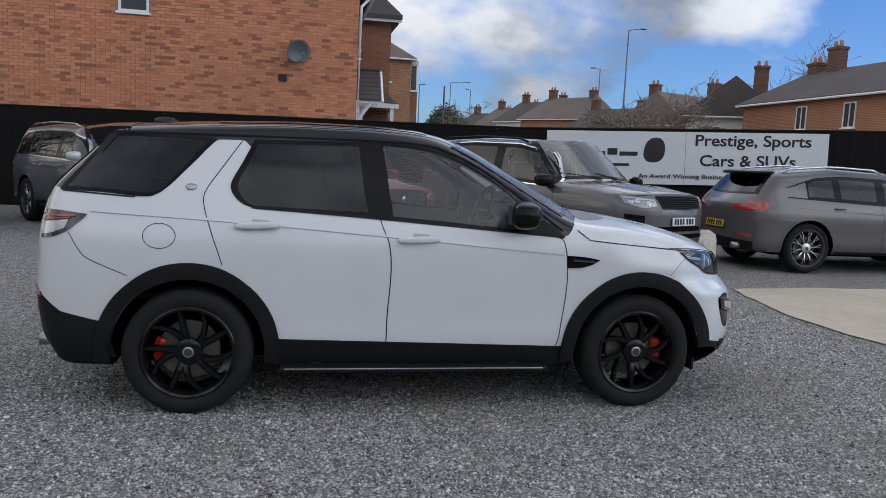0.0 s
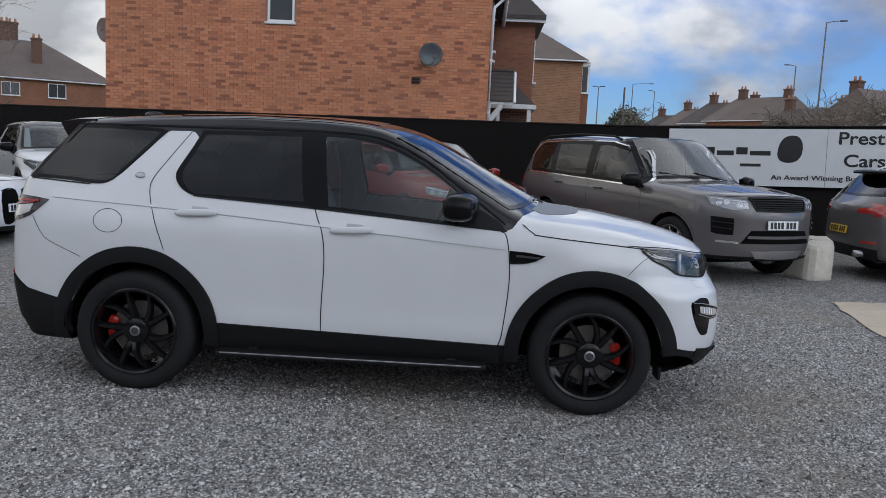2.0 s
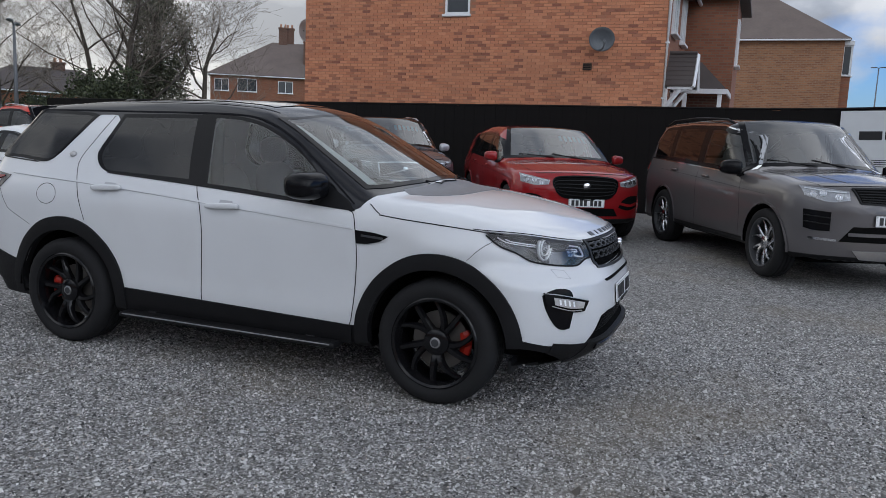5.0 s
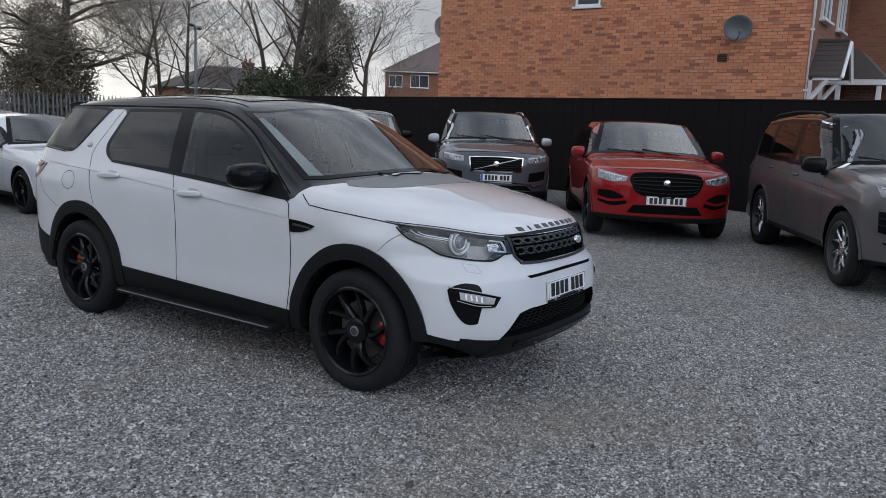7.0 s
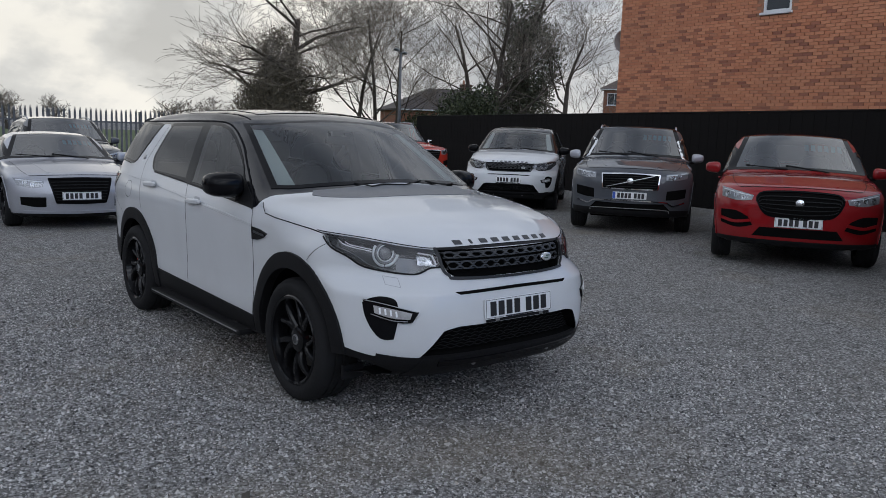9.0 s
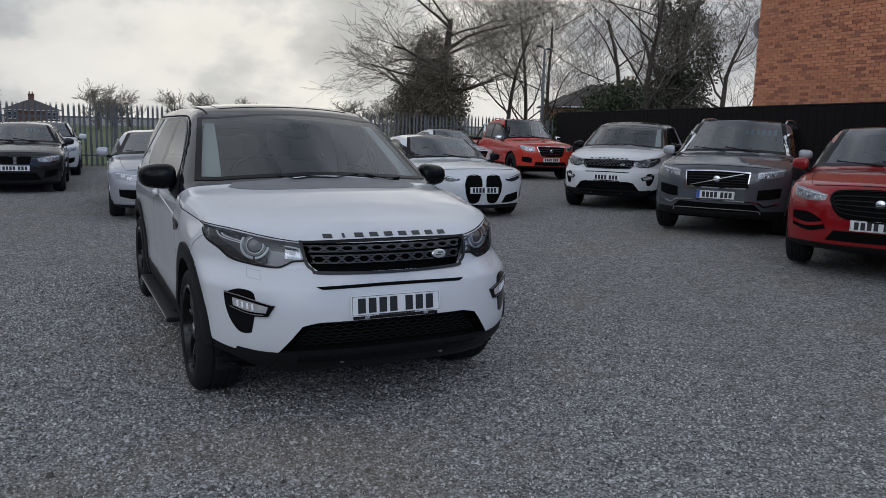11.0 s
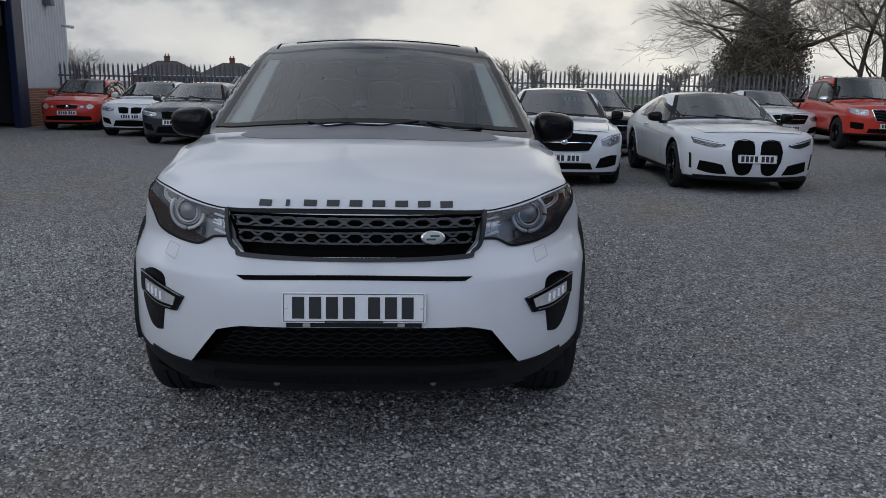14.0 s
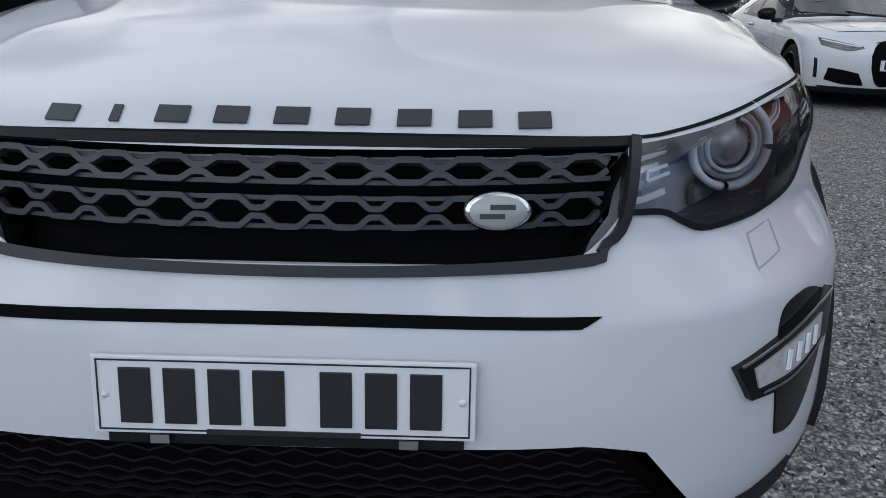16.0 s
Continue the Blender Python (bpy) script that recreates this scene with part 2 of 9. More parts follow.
SCUTTLE = plain("grey_scuttle_plastic", (0.16, 0.165, 0.175), 0.45, 0, 0, 0.1, 120, 0.1, 0.5)
JOINT_CREASE_SHADE = plain("fine_panel_joint", (0.34, 0.35, 0.37), 0.7)
PALE_TRIM = plain("pale_pillar_trim", (0.78, 0.81, 0.79), 0.8, 0, 0, 0.06, 90)
BADGE_FIELD = plain("badge_enamel", (0.40, 0.42, 0.41), 0.35)
BADGE_GREEN = plain("badge_dark_green", (0.03, 0.055, 0.042), 0.4)
LAMP_WHITE = plain("frosted_light_guide", (0.85, 0.87, 0.90), 0.25)
LAMP_BODY = plain("lamp_housing", (0.33, 0.335, 0.35), 0.25)
PLATE_WHITE = plain("reflective_plate_white", (0.74, 0.75, 0.76), 0.35, 0, 0, 0.04)
PLATE_YELLOW = plain("reflective_plate_yellow", (0.72, 0.48, 0.03), 0.35, 0, 0, 0.05)
PLATE_BLUE = plain("plate_blue", (0.03, 0.09, 0.42), 0.4)
INK = plain("black_ink", (0.012, 0.012, 0.014), 0.5)
PRICE_BLUE = plain("pale_blue_sticker", (0.16, 0.52, 0.66), 0.6)


# ---- mesh helpers ----
def mesh_object(name, verts, faces, material=None, parent=None, label="", smooth=False, mats=None, fmat=None):
    me = bpy.data.meshes.new(name)
    me.from_pydata([tuple(map(float, v)) for v in verts], [], [tuple(int(i) for i in f) for f in faces])
    for m in (mats or [material]):
        if m:
            me.materials.append(m)
    if fmat is not None:
        me.polygons.foreach_set("material_index", np.asarray(fmat, dtype=np.int32))
    if smooth:
        me.polygons.foreach_set("use_smooth", np.ones(len(me.polygons), dtype=bool))
    me.update()
    ob = new(name, me)
    if parent:
        ob.parent = parent
    if label:
        ob["label"] = label
    return ob


def part(name, bm, material, parent, label="", smooth=False):
    me = bpy.data.meshes.new(name)
    bm.normal_update()
    bm.to_mesh(me)
    bm.free()
    me.materials.append(material)
    if smooth:
        me.polygons.foreach_set("use_smooth", np.ones(len(me.polygons), dtype=bool))
    ob = new(name, me)
    if parent:
        ob.parent = parent
    if label:
        ob["label"] = label
    return ob


def thing(name, m, label, category, group="", kind=""):
    ob = new(name)
    ob.empty_display_size = 0.3
    ob.matrix_basis = m
    return tagged(ob, label, category, group, kind)


def box_into(bm, cx, cy, cz, sx, sy, sz, rot=None, bevel=0.0):
    """A box of full size sx, sy, sz, its edges rounded by bevel."""
    g = bmesh.ops.create_cube(bm, size=1.0)
    vs = g["verts"]
    for v in vs:
        v.co = Vector((v.co.x * sx, v.co.y * sy, v.co.z * sz))
    if bevel:
        es = list({e for v in vs for e in v.link_edges})
        r = bmesh.ops.bevel(bm, geom=es, offset=bevel, segments=2, affect="EDGES", profile=0.5)
        vs = list({v for f in r["faces"] for v in f.verts} | {v for v in vs if v.is_valid})
    mt = Matrix.Translation((cx, cy, cz)) @ (rot or Matrix.Identity(4))
    bmesh.ops.transform(bm, matrix=mt, verts=vs)
    return vs


def box_bm(*a, **k):
    bm = bmesh.new()
    box_into(bm, *a, **k)
    return bm


def tube_bm(path, radius, sides=8, bm=None, closed=False):
    """A round bar along points; radius is one number or one a point."""
    bm = bm or bmesh.new()
    pts = [Vector(p) for p in path]
    rings = []
    for i, p in enumerate(pts):
        a, b = pts[max(0, i - 1)], pts[min(len(pts) - 1, i + 1)]
        if closed:
            a, b = pts[i - 1], pts[(i + 1) % len(pts)]
        q = (b - a).to_track_quat("Z", "Y")
        r = radius[i] if isinstance(radius, (list, tuple)) else radius
        rings.append([bm.verts.new(p + q @ Vector((r * math.cos(2 * math.pi * k / sides), r * math.sin(2 * math.pi * k / sides), 0))) for k in range(sides)])
    n = len(rings)
    for i in range(n if closed else n - 1):
        A, B = rings[i], rings[(i + 1) % n]
        for k in range(sides):
            bm.faces.new((A[k], A[(k + 1) % sides], B[(k + 1) % sides], B[k]))
    if not closed:
        bm.faces.new(rings[0][::-1])
        bm.faces.new(rings[-1])
    return bm


def lathe(profile, steps, axis="y", closed=True):
    """Spins (radius, along) points round an axis; returns verts and faces."""
    verts, faces = [], []
    n = len(profile)
    for s in range(steps):
        a = 2 * math.pi * s / steps
        for r, h in profile:
            verts.append((r * math.cos(a), h, r * math.sin(a)) if axis == "y" else (r * math.cos(a), r * math.sin(a), h))
    for s in range(steps):
        t = (s + 1) % steps
        for i in range(n if closed else n - 1):
            j = (i + 1) % n
            faces.append((s * n + i, s * n + j, t * n + j, t * n + i))
    return verts, faces


def ground_z(x, y):
    """The yard rises gently towards the board fence."""
    t = min(1.0, max(0.0, (x + 9.0) / 9.0))
    t = t * t * (3 - 2 * t)
    return 0.015 * max(0.0, min(y, 12.0) - 0.9) * (0.35 + 0.65 * t)


# ---- cars: one rounded body, cut and dressed ----
def table(points, smooth=0.03, lo=-4.0, hi=4.0, step=0.01):
    """A smoothed curve through (x, value) points, as a function on arrays."""
    px, pv = np.array(points, float).T
    order = np.argsort(px)
    xs = np.arange(lo, hi, step)
    vs = np.interp(xs, px[order], pv[order])
    k = max(1, int(3 * smooth / step))
    w = np.exp(-0.5 * (np.arange(-k, k + 1) * step / smooth) ** 2)
    vs = np.convolve(np.pad(vs, k, mode="edge"), w / w.sum(), mode="valid")
    return lambda x: np.interp(x, xs, vs)


def smax(a, b, k):
    h = np.clip(0.5 + 0.5 * (a - b) / k, 0, 1)
    return b + (a - b) * h + k * h * (1 - h)


class Body:
    """A car's outer form as the place where a function is nought."""

    def __init__(self, top, width, section, nose, tail, low=0.28, bend=(0.25, 0.35), tail_bend=(0.12, 0.2), wrap=0.36, crown=0.06, k=0.06, kf=0.06, low_bend=None, shoulder=0.0):
        self.T = table(top, 0.045)
        self.W = table(width, 0.06)
        self.S = table(section, 0.03, 0, 3)
        self.N = table(nose, 0.025, 0, 3)
        self.R = table(tail, 0.03, 0, 3)
        self.low, self.bend, self.tail_bend, self.wrap, self.crown, self.k, self.kf = low, bend, tail_bend, wrap, crown, k, kf
        self.low_bend, self.shoulder = low_bend or bend, shoulder

    def F(self, x, y, z):
        ay = np.abs(y)
        a = ay - (self.W(x) - self.S(z) - self.shoulder * np.clip((x - 1.15) / 0.35, 0, 1) * np.clip((z - 0.92) / 0.09, 0, 1))
        xe = x + self.wrap * ay ** 2 * np.clip((x + 0.6) / 0.8, 0, 1)
        slope = (self.T(xe + 0.02) - self.T(xe - 0.02)) / 0.04
        b = (z - self.T(xe) + self.crown * (1 + 0.7 * np.clip((0.3 - x) / 0.4, 0, 1)) * ay ** 2) / np.sqrt(1 + slope ** 2)
        # a fuller bumper keeps its corners further forward than the lamps above it
        h = np.clip((0.83 - z) / 0.09, 0, 1)
        b0, b1 = (u + (v - u) * h for u, v in zip(self.bend, self.low_bend))
        c = x - (self.N(z) - b0 * ay ** 2 - b1 * ay ** 4)
        d = (self.R(z) + self.tail_bend[0] * ay ** 2 + self.tail_bend[1] * ay ** 4) - x
        e = self.low - z
        f = smax(a, b, self.k)
        f = smax(f, smax(c, d, 0.01), self.kf)
        return smax(f, e, 0.04)

    def solve(self, o, d, far=3.0):
        """Distances along rays from inside points to the surface."""
        lo, hi = np.zeros(len(o)), np.full(len(o), far)
        for _ in range(34):
            m = 0.5 * (lo + hi)
            p = o + d * m[:, None]
            inside = self.F(p[:, 0], p[:, 1], p[:, 2]) < 0
            lo, hi = np.where(inside, m, lo), np.where(inside, hi, m)
        return 0.5 * (lo + hi)

    def normal(self, p, h=0.006):
        g = np.stack([self.F(*(p + h * e).T) - self.F(*(p - h * e).T) for e in np.eye(3)], axis=1)
        return g / np.maximum(1e-9, np.linalg.norm(g, axis=1))[:, None]

    def put(self, uv, way, side=1, off=0.0, start=None):
        """Points of a drawing laid on the body: way "side" takes (x, z), "front" and "rear" (y, z), "top" (x, y), "nose" (turn round the point 1 m ahead, z)."""
        uv = np.asarray(uv, float).reshape(-1, 2)
        n = len(uv)
        o, d = np.zeros((n, 3)), np.zeros((n, 3))
        if way == "side":
            o[:, 0], o[:, 2] = uv[:, 0], uv[:, 1]
            d[:, 1] = side
        elif way == "top":
            o[:, 0], o[:, 1], o[:, 2] = uv[:, 0], uv[:, 1], 0.7
            d[:, 2] = 1
        elif way == "nose":
            a = uv[:, 0] / 1.2
            o[:, 0], o[:, 2] = 1.0, uv[:, 1]
            d[:, 0], d[:, 1] = np.cos(a), np.sin(a)
        else:
            o[:, 1], o[:, 2] = uv[:, 0], uv[:, 1]
            d[:, 0] = 1 if way == "front" else -1
            o[:, 0] = (1.2 if way == "front" else -1.2) if start is None else start
        p = o + d * self.solve(o, d)[:, None]
        return p + self.normal(p) * off


def spaced(points, n, smooth=True):
    """n points spaced evenly along a line through points."""
    p = np.asarray(points, float)
    if smooth and len(p) > 2:
        q = np.vstack([2 * p[0] - p[1], p, 2 * p[-1] - p[-2]])
        out = []
        for i in range(1, len(q) - 2):
            for t in np.linspace(0, 1, 12, endpoint=False):
                out.append(0.5 * ((2 * q[i]) + (q[i + 1] - q[i - 1]) * t + (2 * q[i - 1] - 5 * q[i] + 4 * q[i + 1] - q[i + 2]) * t * t + (3 * q[i] - q[i - 1] - 3 * q[i + 1] + q[i + 2]) * t ** 3))
        out.append(p[-1])
        p = np.array(out)
    s = np.concatenate([[0], np.cumsum(np.linalg.norm(np.diff(p, axis=0), axis=1))])
    t = n if isinstance(n, np.ndarray) else np.linspace(0, 1, n)
    return np.stack([np.interp(t * s[-1], s, p[:, i]) for i in range(p.shape[1])], axis=1)


def edged(n, rim):
    """Even steps with one narrow step at each end."""
    return np.concatenate([[0], np.linspace(rim, 1 - rim, n - 2), [1]])


def loft(A, B, us, vs, smooth=True):
    a, b = spaced(A, us, smooth), spaced(B, us, smooth)
    return a[:, None, :] * (1 - vs[None, :, None]) + b[:, None, :] * vs[None, :, None]


def rim_loop(nu, nv):
    return [(i, 0) for i in range(nu)] + [(nu - 1, j) for j in range(1, nv)] + [(i, nv - 1) for i in range(nu - 2, -1, -1)] + [(0, j) for j in range(nv - 2, 0, -1)]


def panel(body, name, A, B, way, parent, material, side=1, off=0.003, depth=0.008, nu=16, nv=8, label="", smooth=True):
    """A thin curved panel laid on the body between two drawn lines, its rim turned in."""
    uv = loft(A, B, np.linspace(0, 1, nu), np.linspace(0, 1, nv), smooth)
    p = body.put(uv, way, side, 0.0)
    n = body.normal(p)
    top = p + n * off
    loop = [i * nv + j for i, j in rim_loop(nu, nv)]
    verts = np.vstack([top, (p + n * (off - depth))[loop]])
    faces = [(i * nv + j, (i + 1) * nv + j, (i + 1) * nv + j + 1, i * nv + j + 1) for i in range(nu - 1) for j in range(nv - 1)]
    m, c = len(loop), nu * nv
    faces += [(loop[i], c + i, c + (i + 1) % m, loop[(i + 1) % m]) for i in range(m)]
    verts, faces = face_out(verts, faces, n, nu * nv)
    return mesh_object(name, verts, faces, material, parent, label, smooth=False) if nu * nv < 5 else shade(mesh_object(name, verts, faces, material, parent, label, smooth=True))


def shade(ob, angle=40):
    """Smooth shading that keeps sharp edges."""
    me = ob.data
    bm = bmesh.new()
    bm.from_mesh(me)
    lim = radians(angle)
    for e in bm.edges:
        if len(e.link_faces) == 2 and e.calc_face_angle(0) > lim:
            e.smooth = False
    bm.to_mesh(me)
    bm.free()
    return ob


def face_out(verts, faces, n, count):
    """Turns faces so that the first ones look along the normals given."""
    v = np.asarray(verts)
    f = faces[0]
    a = np.cross(v[f[1]] - v[f[0]], v[f[2]] - v[f[0]])
    if np.dot(a, n[min(f[0], len(n) - 1)]) < 0:
        faces = [tuple(reversed(q)) for q in faces]
    return verts, faces


def line_on(body, name, pts, way, parent, material, side=1, width=0.006, off=0.0012, n=40, smooth=True, label="", height=0.0):
    """A narrow strip along a drawn line: a panel gap, a seal, a crease or a bar."""
    c = spaced(pts, n, smooth)
    t = np.gradient(c, axis=0)
    t /= np.maximum(1e-9, np.linalg.norm(t, axis=1))[:, None]
    q = np.stack([-t[:, 1], t[:, 0]], axis=1) * width / 2
    A, B = body.put(c - q, way, side, 0), body.put(c + q, way, side, 0)
    nA = body.normal(A)
    A, B = A + nA * off, B + nA * off
    if not height:
        verts = np.vstack([A, B])
        faces = [(i, i + 1, n + i + 1, n + i) for i in range(n - 1)]
    else:
        verts = np.vstack([A, B, B + nA * height, A + nA * height])
        faces = []
        for i in range(n - 1):
            for a, b in ((0, 1), (1, 2), (2, 3), (3, 0)):
                faces.append((a * n + i, a * n + i + 1, b * n + i + 1, b * n + i))
        faces += [(0, n, 2 * n, 3 * n), (n - 1, 4 * n - 1, 3 * n - 1, 2 * n - 1)]
    verts, faces = face_out(verts, faces, nA, n) if not height else (verts, faces)
    return mesh_object(name, verts, faces, material, parent, label, smooth=False)


def inside_poly(px, pz, poly):
    res = np.zeros(len(px), bool)
    j = len(poly) - 1
    for i in range(len(poly)):
        xi, zi, xj, zj = *poly[i], *poly[j]
        with np.errstate(divide="ignore", invalid="ignore"):
            hit = ((zi > pz) != (zj > pz)) & (px < (xj - xi) * (pz - zi) / (zj - zi + 1e-12) + xi)
        res ^= hit
        j = i
    return res


def window(body, A, B, way, parent, glass, side=1, rim=(0.05, 0.06), nu=18, nv=12, name="window", label="", smooth=True, off=0.004):
    """A pane with an opaque black border; returns the outline that the body is cut along."""
    us, vs = edged(nu, rim[0]), edged(nv, rim[1])
    uv = loft(A, B, us, vs, smooth)
    p = body.put(uv, way, side, off)
    nrm = body.normal(p)
    quads = [(i, j) for i in range(nu - 1) for j in range(nv - 1)]
    f = lambda i, j: (i * nv + j, (i + 1) * nv + j, (i + 1) * nv + j + 1, i * nv + j + 1)
    border = [f(i, j) for i, j in quads if i in (0, nu - 2) or j in (0, nv - 2)]
    pane = [f(i, j) for i, j in quads if not (i in (0, nu - 2) or j in (0, nv - 2))]
    loop = [i * nv + j for i, j in rim_loop(nu, nv)]
    m = len(loop)
    verts = np.vstack([p, p[loop] - nrm[loop] * 0.012])
    border += [(loop[i], nu * nv + i, nu * nv + (i + 1) % m, loop[(i + 1) % m]) for i in range(m)]
    _, ok = face_out(verts, border, nrm, 0)
    flip = ok[0] != border[0]
    pane = [tuple(reversed(q)) for q in pane] if flip else pane
    frame_ob = shade(mesh_object("window_border", verts, ok, GLOSS_BLACK, parent, "", smooth=True))
    used = sorted({i for q in pane for i in q})
    at = {v: i for i, v in enumerate(used)}
    ob = mesh_object(name, p[used], [tuple(at[i] for i in q) for q in pane], glass, parent, label, smooth=True)
    frame_ob.parent = ob
    return [tuple(0.5 * (uv[i, j] + uv[min(max(i, 1), nu - 2), min(max(j, 1), nv - 2)])) for i, j in rim_loop(nu, nv)]


def poly_distance(u, v, poly):
    """Signed distance to a closed outline: below nought inside."""
    P = np.asarray(poly, float)
    Q = np.roll(P, -1, axis=0)
    best = np.full(len(u), 1e9)
    for (a, b), (c, d) in zip(P, Q):
        ex, ey = c - a, d - b
        t = np.clip(((u - a) * ex + (v - b) * ey) / (ex * ex + ey * ey + 1e-12), 0, 1)
        best = np.minimum(best, np.hypot(u - a - t * ex, v - b - t * ey))
    return np.where(inside_poly(u, v, P), -best, best)


class Skin:
    """Faces that can be split along the zero line of a function."""

    def __init__(self, verts, normals, faces, mats):
        self.v, self.n, self.f, self.m = [tuple(p) for p in verts], [tuple(p) for p in normals], faces, mats

    def split(self, g, chosen, inside):
        """Splits chosen faces where g is nought; inside is None (cut away below nought) or the material that goes there."""
        V = np.array(self.v)
        g = g(V)
        N = np.array(self.n)
        nf, nm, edge = [], [], {}

        def cross(a, b):
            key = (a, b) if a < b else (b, a)
            if key not in edge:
                a, b = key
                t = g[a] / (g[a] - g[b])
                self.v.append(tuple(V[a] + (V[b] - V[a]) * t))
                self.n.append(tuple(N[a] + (N[b] - N[a]) * t))
                edge[key] = len(self.v) - 1
            return edge[key]

        for face, m in zip(self.f, self.m):
            s = [g[i] for i in face]
            if min(s) >= 0 or not chosen(N[face[0]], V[face[0]]):
                nf.append(face), nm.append(m)
                continue
            if max(s) <= 0:
                if inside is not None:
                    nf.append(face), nm.append(inside)
                continue
            out, inn = [], []
            for k, a in enumerate(face):
                b = face[(k + 1) % len(face)]
                (out if g[a] >= 0 else inn).append(a)
                if (g[a] >= 0) != (g[b] >= 0):
                    c = cross(a, b)
                    out.append(c), inn.append(c)
            if len(out) > 2:
                nf.append(tuple(out)), nm.append(m)
            if inside is not None and len(inn) > 2:
                nf.append(tuple(inn)), nm.append(inside)
        self.f, self.m = nf, nm


def shell(body, parent, paints, mats, cuts, wheels, rings=120, around=112, spine=(-1.45, 1.45, 0.72), lining=True, arch=0.41, label=""):
    """The body's skin: rays cast outwards from a spine, then cut for wheels, windows and lamps."""
    n_cap = rings // 4
    x0, x1, zc = spine
    xs, phi = [], []
    for i in range(n_cap):
        xs.append(x0), phi.append(-math.pi / 2 * (1 - i / n_cap))
    for i in range(rings - 2 * n_cap):
        xs.append(x0 + (x1 - x0) * i / (rings - 2 * n_cap - 1)), phi.append(0.0)
    for i in range(1, n_cap + 1):
        xs.append(x1), phi.append(math.pi / 2 * i / n_cap)
    xs, phi = np.array(xs), np.array(phi)
    phi = np.clip(phi, -1.5533, 1.5533)
    th = 2 * math.pi * (np.arange(around) + 0.5) / around
    th = th - 0.12 * np.sin(4 * th)
    X, TH = np.meshgrid(xs, th, indexing="ij")
    PH = np.meshgrid(phi, th, indexing="ij")[0]
    o = np.stack([X.ravel(), 0 * X.ravel(), np.full(X.size, zc)], axis=1)
    d = np.stack([np.sin(PH).ravel(), (np.cos(PH) * np.cos(TH)).ravel(), (np.cos(PH) * np.sin(TH)).ravel()], axis=1)
    p = o + d * body.solve(o, d)[:, None]
    nm = body.normal(p)
    faces = [(i * around + j, (i + 1) * around + j, (i + 1) * around + (j + 1) % around, i * around + (j + 1) % around) for i in range(rings - 1) for j in range(around)]
    f0 = faces[len(faces) // 2]
    a = np.cross(p[f0[1]] - p[f0[0]], p[f0[2]] - p[f0[0]])
    if np.dot(a, nm[f0[0]]) < 0:
        faces = [tuple(reversed(f)) for f in faces]
        tails = [tuple(range(around)), tuple(reversed(range((rings - 1) * around, rings * around)))]
    else:
        tails = [tuple(reversed(range(around))), tuple(range((rings - 1) * around, rings * around))]
    for q in tails:
        ring = p[list(q)]
        turn = np.cross(ring - ring.mean(0), np.roll(ring, -1, 0) - ring.mean(0)).sum(0)
        faces.append(q if np.dot(turn, nm[q[0]]) > 0 else q[::-1])
    skin = Skin(p, nm, faces, [0] * len(faces))
    for g, chosen, mat in paints:
        skin.split(g, chosen, mat)
    for wx, wz in wheels:
        skin.split(lambda V: np.hypot(V[:, 0] - wx, V[:, 2] - wz) - arch, lambda n, q: abs(q[1]) > 0.58 and q[2] < wz + arch + 0.1, None)
    for way, poly in cuts:
        if way == "side":
            skin.split(lambda V: poly_distance(V[:, 0], V[:, 2], poly), lambda n, q: abs(n[1]) > 0.3, None)
        elif way == "nose":
            skin.split(lambda V: poly_distance(1.2 * np.arctan2(V[:, 1], V[:, 0] - 1.0), V[:, 2], poly), lambda n, q: q[0] > 1.3 and q[2] < 1.06, None)
        elif way == "front":
            skin.split(lambda V: poly_distance(V[:, 1], V[:, 2], poly), lambda n, q: n[0] > 0.12, None)
        elif way == "rear":
            skin.split(lambda V: poly_distance(V[:, 1], V[:, 2], poly), lambda n, q: n[0] < -0.15, None)
        else:
            skin.split(lambda V: poly_distance(V[:, 0], V[:, 1], poly), lambda n, q: n[2] > 0.15, None)
    v, nrm = np.array(skin.v), np.array(skin.n)

    def emit(name, faces, verts, fm, mats_, lab=""):
        used = np.unique(np.concatenate([np.array(f) for f in faces]))
        at = np.zeros(len(verts), int)
        at[used] = np.arange(len(used))
        return mesh_object(name, verts[used], [tuple(at[i] for i in f) for f in faces], None, parent, lab, True, mats_, fm)

    emit("body", skin.f, v, skin.m, mats, label)
    if lining:
        lf = [tuple(reversed(f)) for f in skin.f if v[f[0]][2] > 0.8]
        emit("cabin_lining", lf, v - nrm * 0.03, [0] * len(lf), [HEADLINER])


def arch_liner(parent, wx, wz, r, y0, y1, name="wheel_arch_liner"):
    """The dark inside of a wheel opening."""
    for s in (-1, 1):
        bm = bmesh.new()
        A, B, C = [], [], bm.verts.new((wx, s * y0, wz - 0.02))
        for i in range(19):
            a = math.pi * (0.02 + 0.98 * i / 18)
            x, z = wx + r * math.cos(a), wz + r * math.sin(a)
            A.append(bm.verts.new((x, s * y0, z)))
            B.append(bm.verts.new((x, s * y1, z)))
        for i in range(18):
            bm.faces.new((A[i], A[i + 1], B[i + 1], B[i]))
            bm.faces.new((A[i + 1], A[i], C))
        part(name, bm, SHADOW_BLACK, parent)


WHEEL_CACHE = {}
DISC_METAL = plain("dull_brake_disc", (0.16, 0.15, 0.14), 0.5, 0.8)


